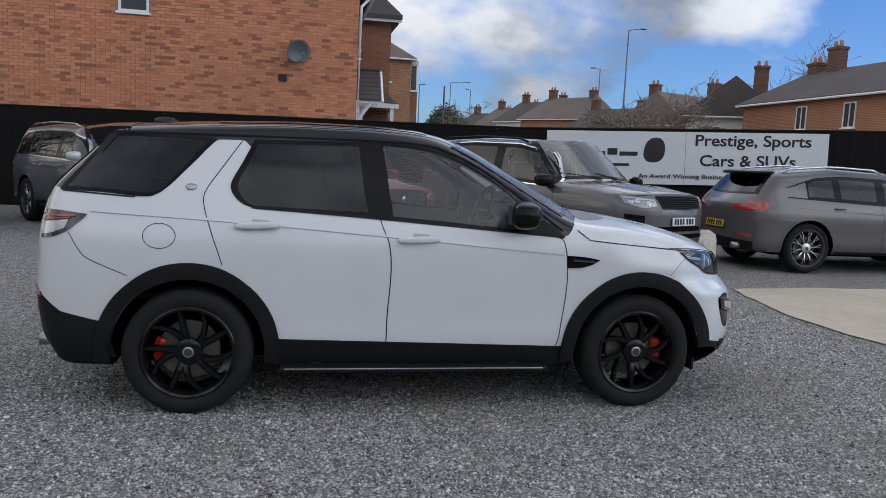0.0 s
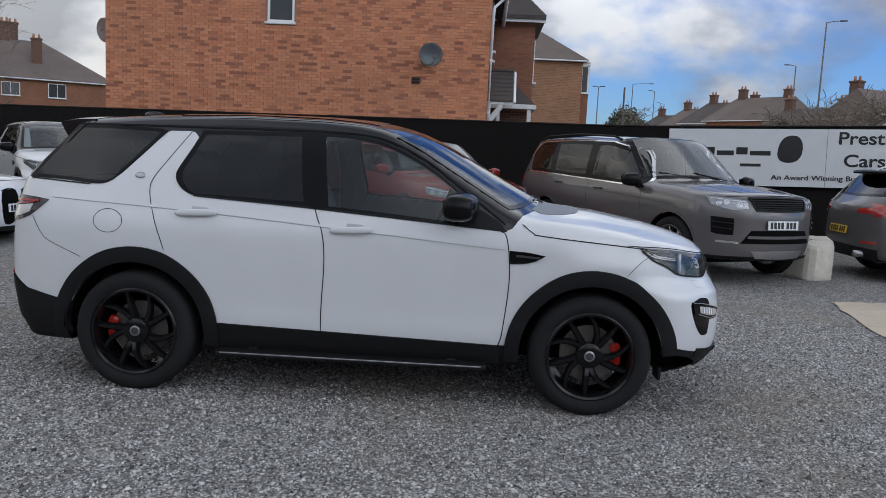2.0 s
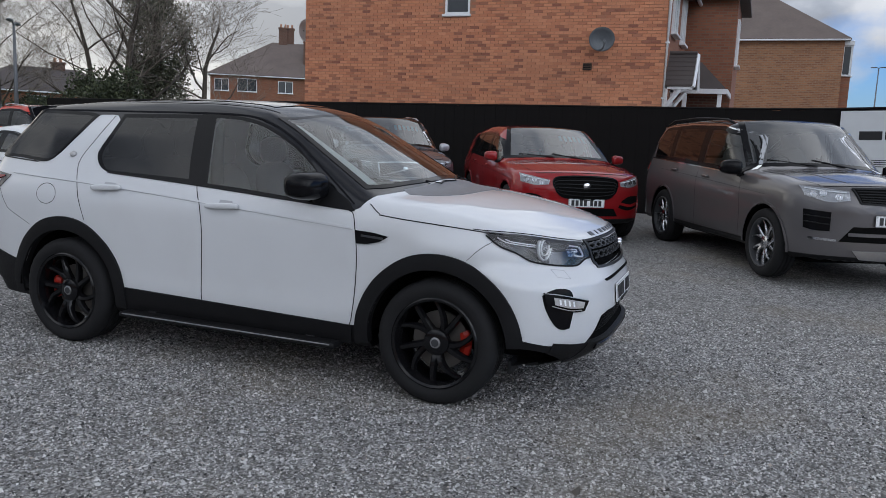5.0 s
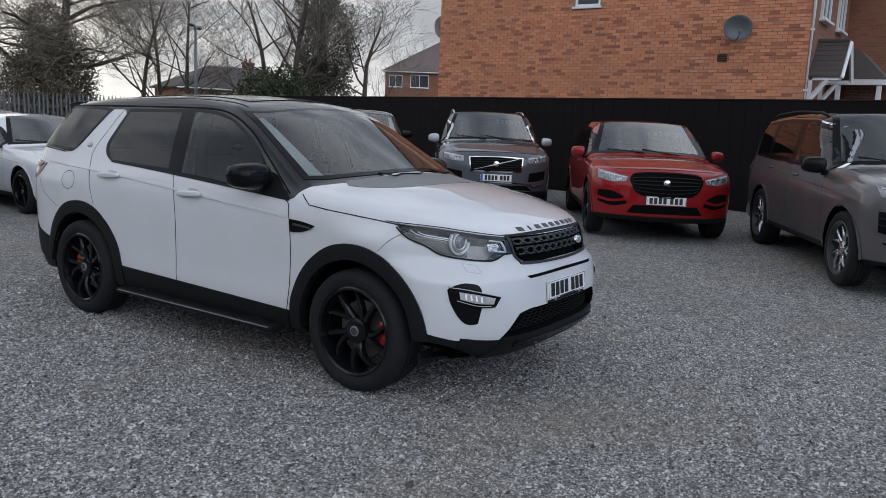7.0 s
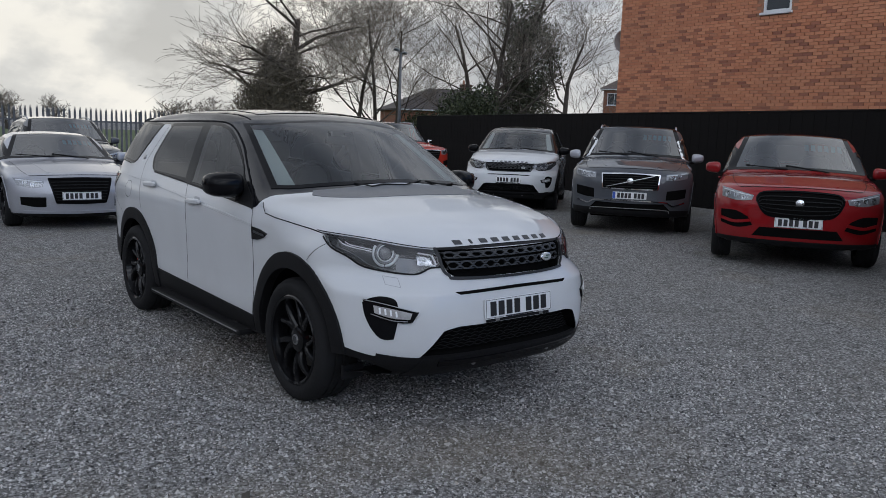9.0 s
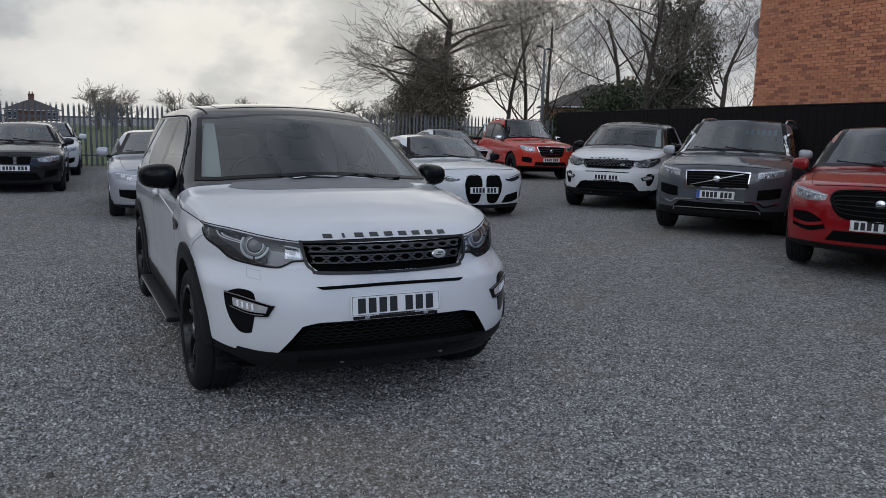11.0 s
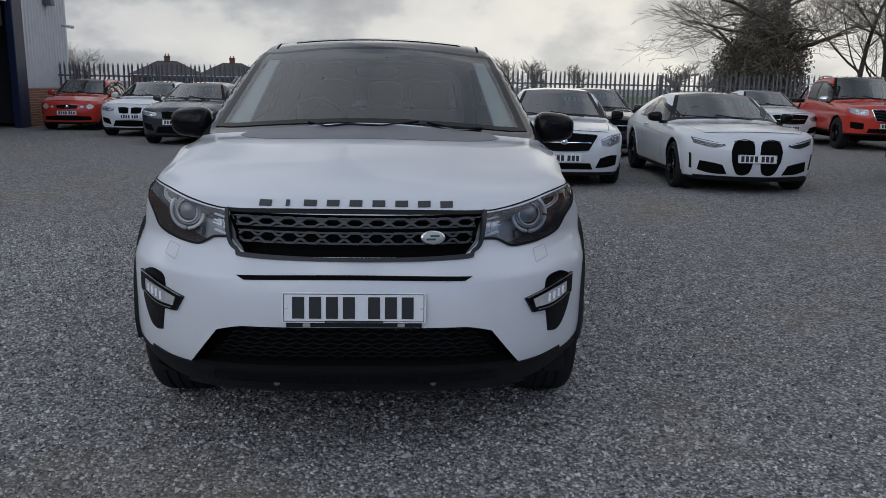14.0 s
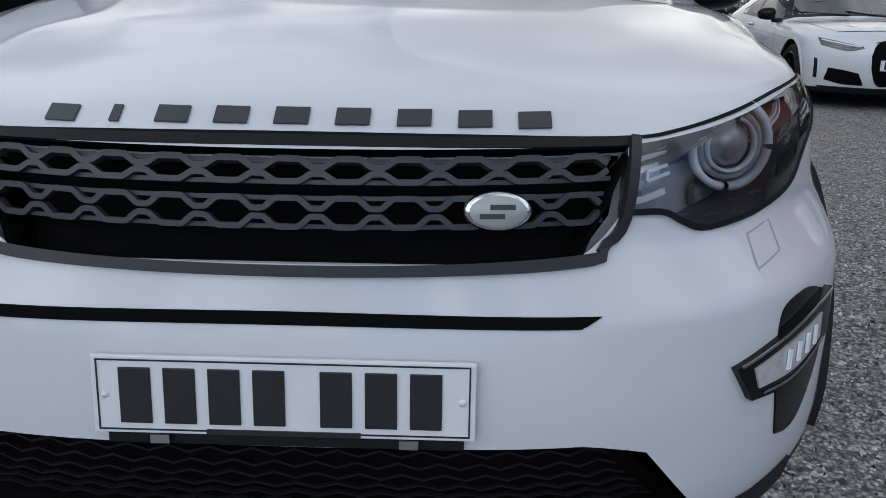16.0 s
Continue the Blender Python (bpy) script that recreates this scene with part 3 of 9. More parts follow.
def wheel_meshes(radius, rim, width, spokes, style, face_mat, twist):
    """Tyre, rim, spokes, disc and caliper, centred, outer face towards +y."""
    key = (radius, rim, width, spokes, style, face_mat.name, twist)
    if key in WHEEL_CACHE:
        return WHEEL_CACHE[key]
    w = width / 2
    prof = [(rim - 0.012, -w * 0.86), (rim + 0.012, -w * 0.95), (rim + 0.05, -w), (radius - 0.035, -w * 0.97), (radius - 0.010, -w * 0.84), (radius, -w * 0.62)]
    for g in (-0.36, -0.02, 0.34):
        prof += [(radius, (g - 0.05) * w), (radius - 0.008, (g - 0.03) * w), (radius - 0.008, (g + 0.03) * w), (radius, (g + 0.05) * w)]
    prof += [(radius, w * 0.62), (radius - 0.010, w * 0.84), (radius - 0.035, w * 0.97), (rim + 0.05, w), (rim + 0.03, w * 1.0), (rim + 0.012, w * 0.95), (rim - 0.012, w * 0.86)]
    out = {}
    v, f = lathe(prof, 64)
    # shoulder blocks: every other slice of the shoulder a little lower
    np_ = len(prof)
    v = [((x * (1 - 0.012 * ((i // np_) % 2)), y, z * (1 - 0.012 * ((i // np_) % 2))) if (i % np_) in (4, np_ - 6) else (x, y, z)) for i, (x, y, z) in enumerate(v)]
    out["tyre"] = (v, f)
    lip = [(rim + 0.004, w * 0.93), (rim - 0.004, w * 0.98), (rim - 0.018, w * 0.93), (rim - 0.028, w * 0.6), (rim - 0.05, -w * 0.2), (rim - 0.02, -w * 0.9), (rim + 0.002, -w * 0.9)]
    out["rim"] = lathe(lip, 64)
    sv, sf = [], []
    for k in range(spokes):
        base = 2 * math.pi * k / spokes
        subs = {"pair": (-0.15, 0.15), "y": (-0.12, 0.12), "single": (0.0,), "twist": (-0.17, 0.19), "thin": (-0.07, 0.07)}[style]
        for q, da in enumerate(subs):
            rows = []
            steps = 6
            for i in range(steps + 1):
                t = i / steps
                r = 0.055 + (rim - 0.02 - 0.055) * t
                spread = (t if style in ("y", "thin") else 0.35 + 0.65 * t)
                a = base + da * spread * 1.6 + twist * (t ** 1.3) * (1 if style != "twist" else (0.7 if q else 1.15))
                wd = {"pair": 0.026 - 0.008 * t, "y": 0.032 - 0.014 * t, "single": 0.05 - 0.012 * t, "twist": 0.044 - 0.010 * t, "thin": 0.018 - 0.006 * t}[style]
                yo = w * (0.72 + 0.12 * math.sin(t * math.pi)) - 0.02 * (1 - t)
                dp = 0.045 - 0.018 * t
                e, n = Vector((math.cos(a), 0, math.sin(a))), Vector((-math.sin(a), 0, math.cos(a)))
                c = e * r
                tip = 0.012
                rows.append([c - n * wd / 2 + Vector((0, yo - dp, 0)), c - n * wd / 2 + Vector((0, yo - tip, 0)), c - n * wd * 0.28 + Vector((0, yo, 0)), c + n * wd * 0.28 + Vector((0, yo, 0)), c + n * wd / 2 + Vector((0, yo - tip, 0)), c + n * wd / 2 + Vector((0, yo - dp, 0))])
            b0 = len(sv)
            for row in rows:
                sv += [tuple(p) for p in row]
            for i in range(steps):
                for j in range(6):
                    sf.append((b0 + i * 6 + j, b0 + i * 6 + (j + 1) % 6, b0 + (i + 1) * 6 + (j + 1) % 6, b0 + (i + 1) * 6 + j))
    hubp = [(0.0, w * 0.75), (0.055, w * 0.75), (0.075, w * 0.68), (0.08, w * 0.4), (0.0, w * 0.4)]
    hv, hf = lathe(hubp, 32, closed=False)
    b0 = len(sv)
    sv += hv
    sf += [tuple(i + b0 for i in f2) for f2 in hf]
    out["spokes"] = (sv, sf)
    out["brake_disc"] = lathe([(0.05, w * 0.10), (0.17, w * 0.10), (0.172, w * 0.02), (0.17, -w * 0.06), (0.05, -w * 0.06)], 40)
    cap = [(0.0, w * 0.80), (0.024, w * 0.80), (0.031, w * 0.78), (0.033, w * 0.72), (0.0, w * 0.72)]
    out["centre_cap"] = lathe(cap, 24, closed=False)
    out["cap_face"] = lathe([(0.0, w * 0.806), (0.022, w * 0.806), (0.023, w * 0.795)], 24, closed=False)
    made = {}
    for name, (v, f) in out.items():
        me = bpy.data.meshes.new(name)
        me.from_pydata([tuple(map(float, p)) for p in v], [], [tuple(q) for q in f])
        # silver wheels take a dark rim: two-tone alloy, with barrel shade in its colour
        me.materials.append({"tyre": RUBBER, "rim": DARK_GREY if face_mat is SILVER else face_mat, "spokes": face_mat, "brake_disc": DISC_METAL, "centre_cap": STEEL if face_mat in (GLOSS_BLACK, WHEEL_BLACK) else face_mat, "cap_face": DARK_GREY}[name])
        me.polygons.foreach_set("use_smooth", np.ones(len(me.polygons), bool))
        bm = bmesh.new()
        bm.from_mesh(me)
        bmesh.ops.recalc_face_normals(bm, faces=bm.faces)
        for e in bm.edges:
            if len(e.link_faces) == 2 and e.calc_face_angle(0) > radians(35):
                e.smooth = False
        bm.to_mesh(me)
        bm.free()
        made[name] = me
    arc = [radians(-25 + 50 * i / 8) for i in range(9)]
    bm = tube_bm([(0.165 * math.cos(a), w * 0.16, 0.165 * math.sin(a)) for a in arc], [0.026] + [0.034] * 7 + [0.026], 6)
    me = bpy.data.meshes.new("brake_caliper")
    bm.to_mesh(me)
    bm.free()
    made["brake_caliper"] = me
    WHEEL_CACHE[key] = made
    return made


def add_wheel(parent, x, y, z, meshes, caliper=None, caliper_at=0.0, spin=0.0):
    """One wheel under a car; its outer face looks away from the car's middle."""
    s = 1 if y > 0 else -1
    wh = new("wheel")
    wh.parent = parent
    wh.matrix_basis = pose(x, y, z, 0, 0, 0 if s > 0 else 180)
    for name in ("tyre", "rim", "spokes", "brake_disc", "centre_cap", "cap_face"):
        ob = new(name, meshes[name])
        ob.parent = wh
        if name in ("spokes", "rim"):
            ob.matrix_basis = Matrix.Rotation(spin, 4, "Y")
    if caliper:
        ob = new("brake_caliper", meshes["brake_caliper"])
        if not meshes["brake_caliper"].materials:
            meshes["brake_caliper"].materials.append(caliper)
        ob.parent = wh
        ob.matrix_basis = Matrix.Rotation(caliper_at if s > 0 else caliper_at, 4, "Y")
    return wh


def rounded(sx, sy, sz, power=3.0, n=20, m=12, skew=None):
    """A pillow-like solid; returns verts and faces."""
    v, f = [], []
    sg = lambda c, e: math.copysign(abs(c) ** e, c)
    e = 2.0 / power
    for j in range(m + 1):
        b = -math.pi / 2 + math.pi * j / m
        for i in range(n):
            a = 2 * math.pi * i / n
            x, y, z = sg(math.cos(b), e) * sg(math.cos(a), e), sg(math.cos(b), e) * sg(math.sin(a), e), sg(math.sin(b), e)
            q = (x * sx / 2, y * sy / 2, z * sz / 2)
            v.append(skew(*q) if skew else q)
    for j in range(m):
        for i in range(n):
            f.append((j * n + i, j * n + (i + 1) % n, (j + 1) * n + (i + 1) % n, (j + 1) * n + i))
    return v, f


def rounded_part(name, c, size, material, parent, power=3.0, skew=None, label="", rot=None, n=20, m=12):
    v, f = rounded(*size, power, n, m, skew)
    R = rot or Matrix.Identity(4)
    v = [tuple(R @ Vector(p) + Vector(c)) for p in v]
    return mesh_object(name, v, f, material, parent, label, True)


SEAT_CACHE = {}


def cabin(parent, xf, zf, roof, half, wheel_side=-1, rear=True, seat_mat=None):
    """Floor, dashboard, steering wheel and seats."""
    seat_mat = seat_mat or SEAT_CLOTH
    part("cabin_floor", box_bm(xf - 1.1, 0, zf - 0.35, 2.7, half * 1.7, 0.04, bevel=0.01), DASH, parent)
    v, f = rounded(0.50, half * 1.72, 0.30, 4.0, 24, 12)
    mesh_object("dashboard", [(x + xf + 0.36, y, z + zf - 0.02) for x, y, z in v], f, DASH, parent, "", True)
    ring = [(xf + 0.03 + 0.07 * math.sin(a), wheel_side * half * 0.46 + 0.18 * math.cos(a), zf + 0.20 + 0.17 * math.sin(a)) for a in np.linspace(0, 2 * math.pi, 28, endpoint=False)]
    bm = tube_bm(ring, 0.015, 8, closed=True)
    box_into(bm, xf + 0.05, wheel_side * half * 0.46, zf + 0.19, 0.05, 0.34, 0.05, None, 0.012)
    part("steering_wheel", bm, DASH, parent, smooth=True)
    rows = [(xf - 0.62, (-0.46, 0.46))] + ([(xf - 1.45, (-0.5, 0.0, 0.5))] if rear else [])
    for x, ys in rows:
        for yy in ys:
            st = new("seat")
            st.parent = parent
            st.matrix_basis = Matrix.Translation((x, yy * half * 1.0, min(zf, roof - 0.80)))
            if "cushion" not in SEAT_CACHE:
                obs = [rounded_part("cushion", (0.12, 0, -0.12), (0.52, 0.50, 0.18), seat_mat, st, 4),
                       rounded_part("backrest", (-0.20, 0, 0.16), (0.17, 0.50, 0.62), seat_mat, st, 3.5, lambda a, b, c: (a - 0.22 * (c + 0.3), b * (1 - 0.22 * max(0, c)), c)),
                       rounded_part("headrest", (-0.34, 0, 0.56), (0.12, 0.28, 0.20), seat_mat, st, 3.0)]
                for ob in obs:
                    SEAT_CACHE[ob.name.split(".")[0]] = ob.data
            else:
                for nm_, me in SEAT_CACHE.items():
                    new(nm_, me).parent = st


BAR_CACHE = []


EDGE_CACHE = []


def plate(parent, x, z, material, back=False, blue=False, y=0.0, tilt=0.0, seed=1):
    """A number plate with plain bars where its characters stand."""
    s = -1 if back else 1
    pl = part("number_plate", box_bm(0, 0, 0, 0.008, 0.52, 0.111, bevel=0.002), material, parent)
    pl.matrix_basis = Matrix.Translation((x, y, z)) @ Matrix.Rotation(radians(tilt), 4, "Y")
    if not BAR_CACHE:
        BAR_CACHE.append(part("plate_bar", box_bm(0, 0, 0, 0.004, 0.043, 0.079, bevel=0.001), INK, pl).data)
        bpy.data.objects.remove(pl.children[0])
    if not EDGE_CACHE:
        bm = bmesh.new()
        for dy, dz, wy, wz in ((0, 0.0495, 0.505, 0.0022), (0, -0.0495, 0.505, 0.0022), (0.2515, 0, 0.0022, 0.097), (-0.2515, 0, 0.0022, 0.097)):
            box_into(bm, 0, dy, dz, 0.001, wy, wz, None, 0.0)
        EDGE_CACHE.append(part("plate_edge", bm, INK, pl).data)
        bpy.data.objects.remove([k for k in pl.children if k.name.startswith("plate_edge")][0])
    edge = new("plate_edge", EDGE_CACHE[0])
    edge.parent = pl
    edge.matrix_basis = Matrix.Translation((s * 0.0048, 0, 0))
    x0 = -0.225 if not blue else -0.19
    for k in range(7):
        yy = x0 + k * (0.0565 if blue else 0.0605) + (0.03 if k > 3 else 0)
        bar = new("plate_bar", BAR_CACHE[0])
        bar.parent = pl
        bar.matrix_basis = Matrix.Translation((s * 0.0055, s * (yy + 0.025), 0.0))
    if blue:
        part("plate_band", box_bm(s * 0.0045, s * -0.237, 0, 0.003, 0.042, 0.105), PLATE_BLUE, pl)
    return pl


# ---- the white car in the middle ----
def add_mirror(car, x, y, z, side, size, cap, lower=None, arm=True):
    """A door mirror: rounded shell, glass at the back, foot on the door."""
    sx, sy, sz = size
    mir = new("door_mirror")
    mir.parent = car
    mir.matrix_basis = Matrix.Translation((x, side * y, z))
    skew = lambda a, b, c: (a - 0.25 * side * b, b, c * (1.0 + 0.25 * side * -b / sy) * (1.0 - 1.6 * max(0.0, a - 0.01)) + 0.02)
    rounded_part("mirror_shell", (0, 0, 0), (sx, sy, sz), cap, mir, 3.2, skew)
    g = part("mirror_glass", box_bm(-sx * 0.47, 0, 0.02, 0.006, sy * 0.74, sz * 0.66, bevel=0.002), CHROME, mir)
    if arm:
        bm = tube_bm([(0.01, -side * sy * 0.35, -sz * 0.34), (0.04, -side * sy * 0.75, -sz * 0.42), (0.07, -side * (sy * 0.75 + 0.12), -sz * 0.5)], [0.03, 0.028, 0.035], 10)
        part("mirror_arm", bm, lower or TRIM_BLACK, mir, smooth=True)
    return mir


# grey of a flat panel that paints the shaded hollow behind each door handle
HANDLE_SHADE = plain("handle_recess_grey", (0.40, 0.41, 0.43), 0.5)
LAMP_SHROUD = plain("dark_lamp_shroud", (0.15, 0.15, 0.155), 0.25)
LAMP_DARK = plain("smoked_lamp_housing", (0.04, 0.042, 0.046), 0.2)
LAMP_PALE = plain("pale_lamp_housing", (0.42, 0.43, 0.45), 0.2, 0.3)
LAMP_EYE = plain("grey_lamp_lens", (0.22, 0.225, 0.24), 0.08, 0, 1.0)


def hero():
    car = thing("suv", pose(-0.0100, -0.0238, 0, 0, 0, 0.65), "white compact SUV with black roof, black wheels and red calipers", "car")
    WX, WZ, AR = 1.3705, 0.362, 0.425
    body = Body(
        top=[(-2.6, 1.30), (-2.2, 1.54), (-2.02, 1.622), (-1.8, 1.658), (-1.4, 1.693), (-0.8, 1.720), (-0.3, 1.720), (0.0, 1.704), (0.2, 1.668), (0.4, 1.588), (1.10, 1.218), (1.18, 1.195), (1.45, 1.175), (1.78, 1.120), (2.0, 1.065), (2.15, 1.005), (2.3, 0.90)],
        width=[(-2.4, 0.76), (-2.25, 0.84), (-2.0, 0.905), (-1.6, 0.945), (-1.0, 0.947), (0, 0.945), (1.0, 0.948), (1.5, 0.957), (1.8, 0.945), (2.0, 0.905), (2.15, 0.83), (2.3, 0.70)],
        section=[(0.2, 0.06), (0.4, 0.022), (0.47, 0.012), (0.55, 0.018), (0.8, 0.004), (0.95, 0.0), (1.02, 0.004), (1.06, 0.016), (1.12, 0.034), (1.25, 0.085), (1.45, 0.165), (1.58, 0.225), (1.7, 0.30)],
        nose=[(0.1, 1.95), (0.22, 2.06), (0.30, 2.19), (0.36, 2.245), (0.45, 2.272), (0.60, 2.272), (0.70, 2.258), (0.82, 2.226), (0.90, 2.210), (0.97, 2.190), (1.05, 2.118), (1.2, 1.95), (1.4, 1.9), (2, 1.9)],
        tail=[(0.2, -2.16), (0.4, -2.27), (0.6, -2.31), (0.8, -2.315), (1.0, -2.30), (1.15, -2.26), (1.26, -2.225), (1.386, -2.105), (1.5, -1.98), (1.6, -1.905), (1.8, -1.86)],
        low=0.27, bend=(0.225, 0.500), tail_bend=(0.10, 0.16), wrap=0.33, crown=0.055, k=0.055, kf=0.045, low_bend=(0.025, 0.54), shoulder=0.055)

    cuts = []
    for s in (-1, 1):
        q = window(body, [(-2.075, 1.258), (-1.86, 1.252), (-1.66, 1.238), (-1.585, 1.242), (-1.53, 1.268)], [(-1.82, 1.585), (-1.60, 1.590), (-1.40, 1.588), (-1.30, 1.584), (-1.245, 1.572)], "side", car, GLASS_SLATE, s, (0.05, 0.06), 24, 12, "quarter_window")
        r = window(body, [(-1.040, 1.202), (-1.085, 1.216), (-1.128, 1.250), (-1.156, 1.300), (-1.148, 1.350), (-1.096, 1.448), (-1.030, 1.585)], [(-0.325, 1.163), (-0.345, 1.265), (-0.365, 1.40), (-0.395, 1.600)], "side", car, GLASS_SLATE, s, (0.06, 0.05), 22, 16, "rear_door_window", smooth=True)
        f = window(body, [(-0.245, 1.150), (0.15, 1.128), (0.56, 1.105)], [(-0.318, 1.606), (-0.08, 1.594), (0.12, 1.549), (0.33, 1.448), (0.475, 1.350), (0.572, 1.262)], "side", car, GLASS_DOOR, s, (0.035, 0.05), 26, 14, "front_door_window")
        panel(body, "mirror_sail", [(0.560, 1.104), (0.83, 1.085)], [(0.575, 1.255), (0.80, 1.13)], "side", car, TRIM_BLACK, s, 0.005, 0.012, 8, 5)
        panel(body, "door_pillar", [(-0.335, 1.160), (-0.245, 1.150)], [(-0.40, 1.602), (-0.314, 1.606)], "side", car, GLOSS_BLACK, s, 0.0045, 0.01, 5, 10)
        if s == 1:
            cuts += [("side", q), ("side", r), ("side", f)]
    wa = [(0.850, -0.812), (0.94, -0.65), (1.03, -0.33), (1.055, 0.0), (1.03, 0.33), (0.94, 0.65), (0.850, 0.812)]
    wb = [(0.150, -0.672), (0.215, -0.53), (0.250, -0.29), (0.262, 0.0), (0.250, 0.29), (0.215, 0.53), (0.150, 0.672)]
    w = window(body, wa, wb, "top", car, GLASS_SCREEN, 1, (0.028, 0.045), 26, 18, "windscreen")
    cuts.append(("top", w))
    rw = window(body, [(-0.68, 1.21), (0.0, 1.20), (0.68, 1.21)], [(-0.60, 1.52), (0.0, 1.545), (0.60, 1.52)], "rear", car, GLASS_DARK, 1, (0.05, 0.10), 20, 8, "rear_window")
    cuts.append(("rear", rw))
    # openings of the nose
    gr = [(-0.475, 0.962), (0.475, 0.962), (0.455, 0.86), (0.40, 0.815), (-0.40, 0.815), (-0.455, 0.86)]
    lo = [(-0.625, 0.392), (-0.505, 0.545), (-0.42, 0.563), (0.42, 0.563), (0.505, 0.545), (0.625, 0.392)]
    cuts += [("front", gr), ("front", lo)]
    hl_lo = [(0.470, 0.873), (0.526, 0.868), (0.562, 0.850), (0.605, 0.835), (0.690, 0.838), (0.770, 0.846), (0.850, 0.857), (0.905, 0.872), (0.975, 0.910), (1.075, 0.948), (1.145, 1.000)]
    hl_hi = [(0.485, 0.960), (0.580, 0.968), (0.660, 0.976), (0.723, 0.984), (0.800, 0.994), (0.860, 1.001), (0.950, 1.010), (1.040, 1.015), (1.110, 1.020), (1.166, 1.023)]
    for s in (-1, 1):
        cuts.append(("nose", [(s * a, b) for a, b in hl_lo + hl_hi[::-1]]))
        cuts.append(("front", [(s * 0.66, 0.20), (s * 1.02, 0.20), (s * 1.02, 0.42), (s * 0.84, 0.375), (s * 0.70, 0.305)]))

    every = lambda n, q: True
    belt_x, belt_z = [-2.4, -2.07, -1.575, -1.08, -0.3, 0.84, 0.875, 0.92, 1.06, 1.12], [1.30, 1.266, 1.236, 1.202, 1.159, 1.086, 1.10, 1.165, 1.20, 1.20]
    sill_x, sill_z = [-3, -2.2, -2.06, -1.84, -0.9, 0.83, 1.8, 2.0, 2.3], [0.71, 0.70, 0.585, 0.535, 0.443, 0.40, 0.455, 0.405, 0.395]
    pillar = [(-1.67, 1.20), (-1.64, 1.236), (-1.585, 1.242), (-1.533, 1.268), (-1.484, 1.306), (-1.418, 1.381), (-1.34, 1.465), (-1.252, 1.574), (-1.028, 1.580), (-1.096, 1.441), (-1.148, 1.348), (-1.158, 1.30), (-1.128, 1.248), (-1.085, 1.214), (-1.045, 1.200), (-1.03, 1.18)]
    paints = [(lambda V: np.where(V[:, 0] < 1.06, np.interp(V[:, 0], belt_x, belt_z) - V[:, 2], 1.0), every, 1),
              (lambda V: poly_distance(V[:, 0], V[:, 2], pillar), lambda n, q: abs(n[1]) > 0.3, 0),
              (lambda V: V[:, 2] - np.interp(V[:, 0], sill_x, sill_z), every, 2)]
    shell(body, car, paints, [WHITE, ROOF_BLACK, TRIM_BLACK], cuts, [(-WX, WZ), (WX, WZ)], 190, 150, arch=AR)
    for wx in (-WX, WX):
        arch_liner(car, wx, WZ, AR + 0.01, 0.52, 0.93)

    for s in (-1, 1):
        # wheel-arch cladding
        for wx, a0, a1 in ((-WX, -12, 187), (WX, 4, 187)):
            ang = np.radians(np.linspace(a0, a1, 44))
            inner = np.stack([wx + AR * np.cos(ang), WZ + AR * np.sin(ang)], 1)
            wide = 0.086 + 0.012 * np.clip(np.sin(ang) * 4 - 3.2, 0, 0.6)
            outer = np.stack([wx + (AR + wide) * np.cos(ang), WZ + (AR + wide) * np.sin(ang)], 1)
            P = body.put(inner, "side", s, 0.016)
            Q = body.put(outer, "side", s, 0.015)
            Q2 = body.put(outer, "side", s, -0.006)
            P2 = P.copy()
            P2[:, 1] -= s * 0.06
            rows = [P2, P, 0.5 * (P + Q) + np.array([0, s * 0.006, 0]), Q, Q2]
            V = np.vstack(rows)
            n = len(ang)
            Fc = [(k * n + i, k * n + i + 1, (k + 1) * n + i + 1, (k + 1) * n + i) for k in range(4) for i in range(n - 1)]
            if s > 0:
                Fc = [tuple(reversed(q)) for q in Fc]
            shade(mesh_object("arch_cladding", V, Fc, TRIM_BLACK, car, "", True), 50)
        panel(body, "sill_cladding", [(-0.90, 0.285), (0.83, 0.285)], [(-0.895, 0.441), (-0.22, 0.420), (0.835, 0.398)], "side", car, TRIM_BLACK, s, 0.006, 0.02, 30, 6)
        # side step
        bm = bmesh.new()
        box_into(bm, -0.05, s * 0.93, 0.272, 1.62, 0.13, 0.035, None, 0.012)
        st = part("side_step", bm, TRIM_BLACK, car, "black side step with a bright edge")
        part("step_edge", box_bm(-0.05, s * 0.993, 0.279, 1.56, 0.008, 0.008, bevel=0.002), STEEL, st)
        for xx in (-0.65, 0.55):
            part("step_bracket", box_bm(xx, s * 0.84, 0.285, 0.06, 0.16, 0.03, bevel=0.006), TRIM_BLACK, st)
        # panel gaps
        G = lambda pts, w=0.006, **k: line_on(body, "panel_gap", pts, "side", car, SHUT_CREASE, s, w, **k)
        G([(-0.385, 1.575), (-0.30, 1.165), (-0.246, 1.02), (-0.228, 0.853), (-0.240, 0.58), (-0.240, 0.42)])
        G([(0.79, 1.087), (0.842, 1.04), (0.868, 0.80), (0.843, 0.485), (0.823, 0.40)])
        G([(-1.102, 1.572), (-1.208, 1.414), (-1.290, 1.286), (-1.299, 1.204), (-1.255, 1.060), (-1.213, 0.940), (-1.19, 0.87)], 0.005)
        G([(-2.01, 1.03), (-1.95, 0.93), (-1.90, 0.885), (-1.70, 0.80)], 0.004)
        a = np.linspace(0, 2 * math.pi, 40)
        G(np.stack([-1.531 + 0.087 * np.cos(a), 1.026 + 0.069 * np.sin(a)], 1), 0.004, smooth=False)
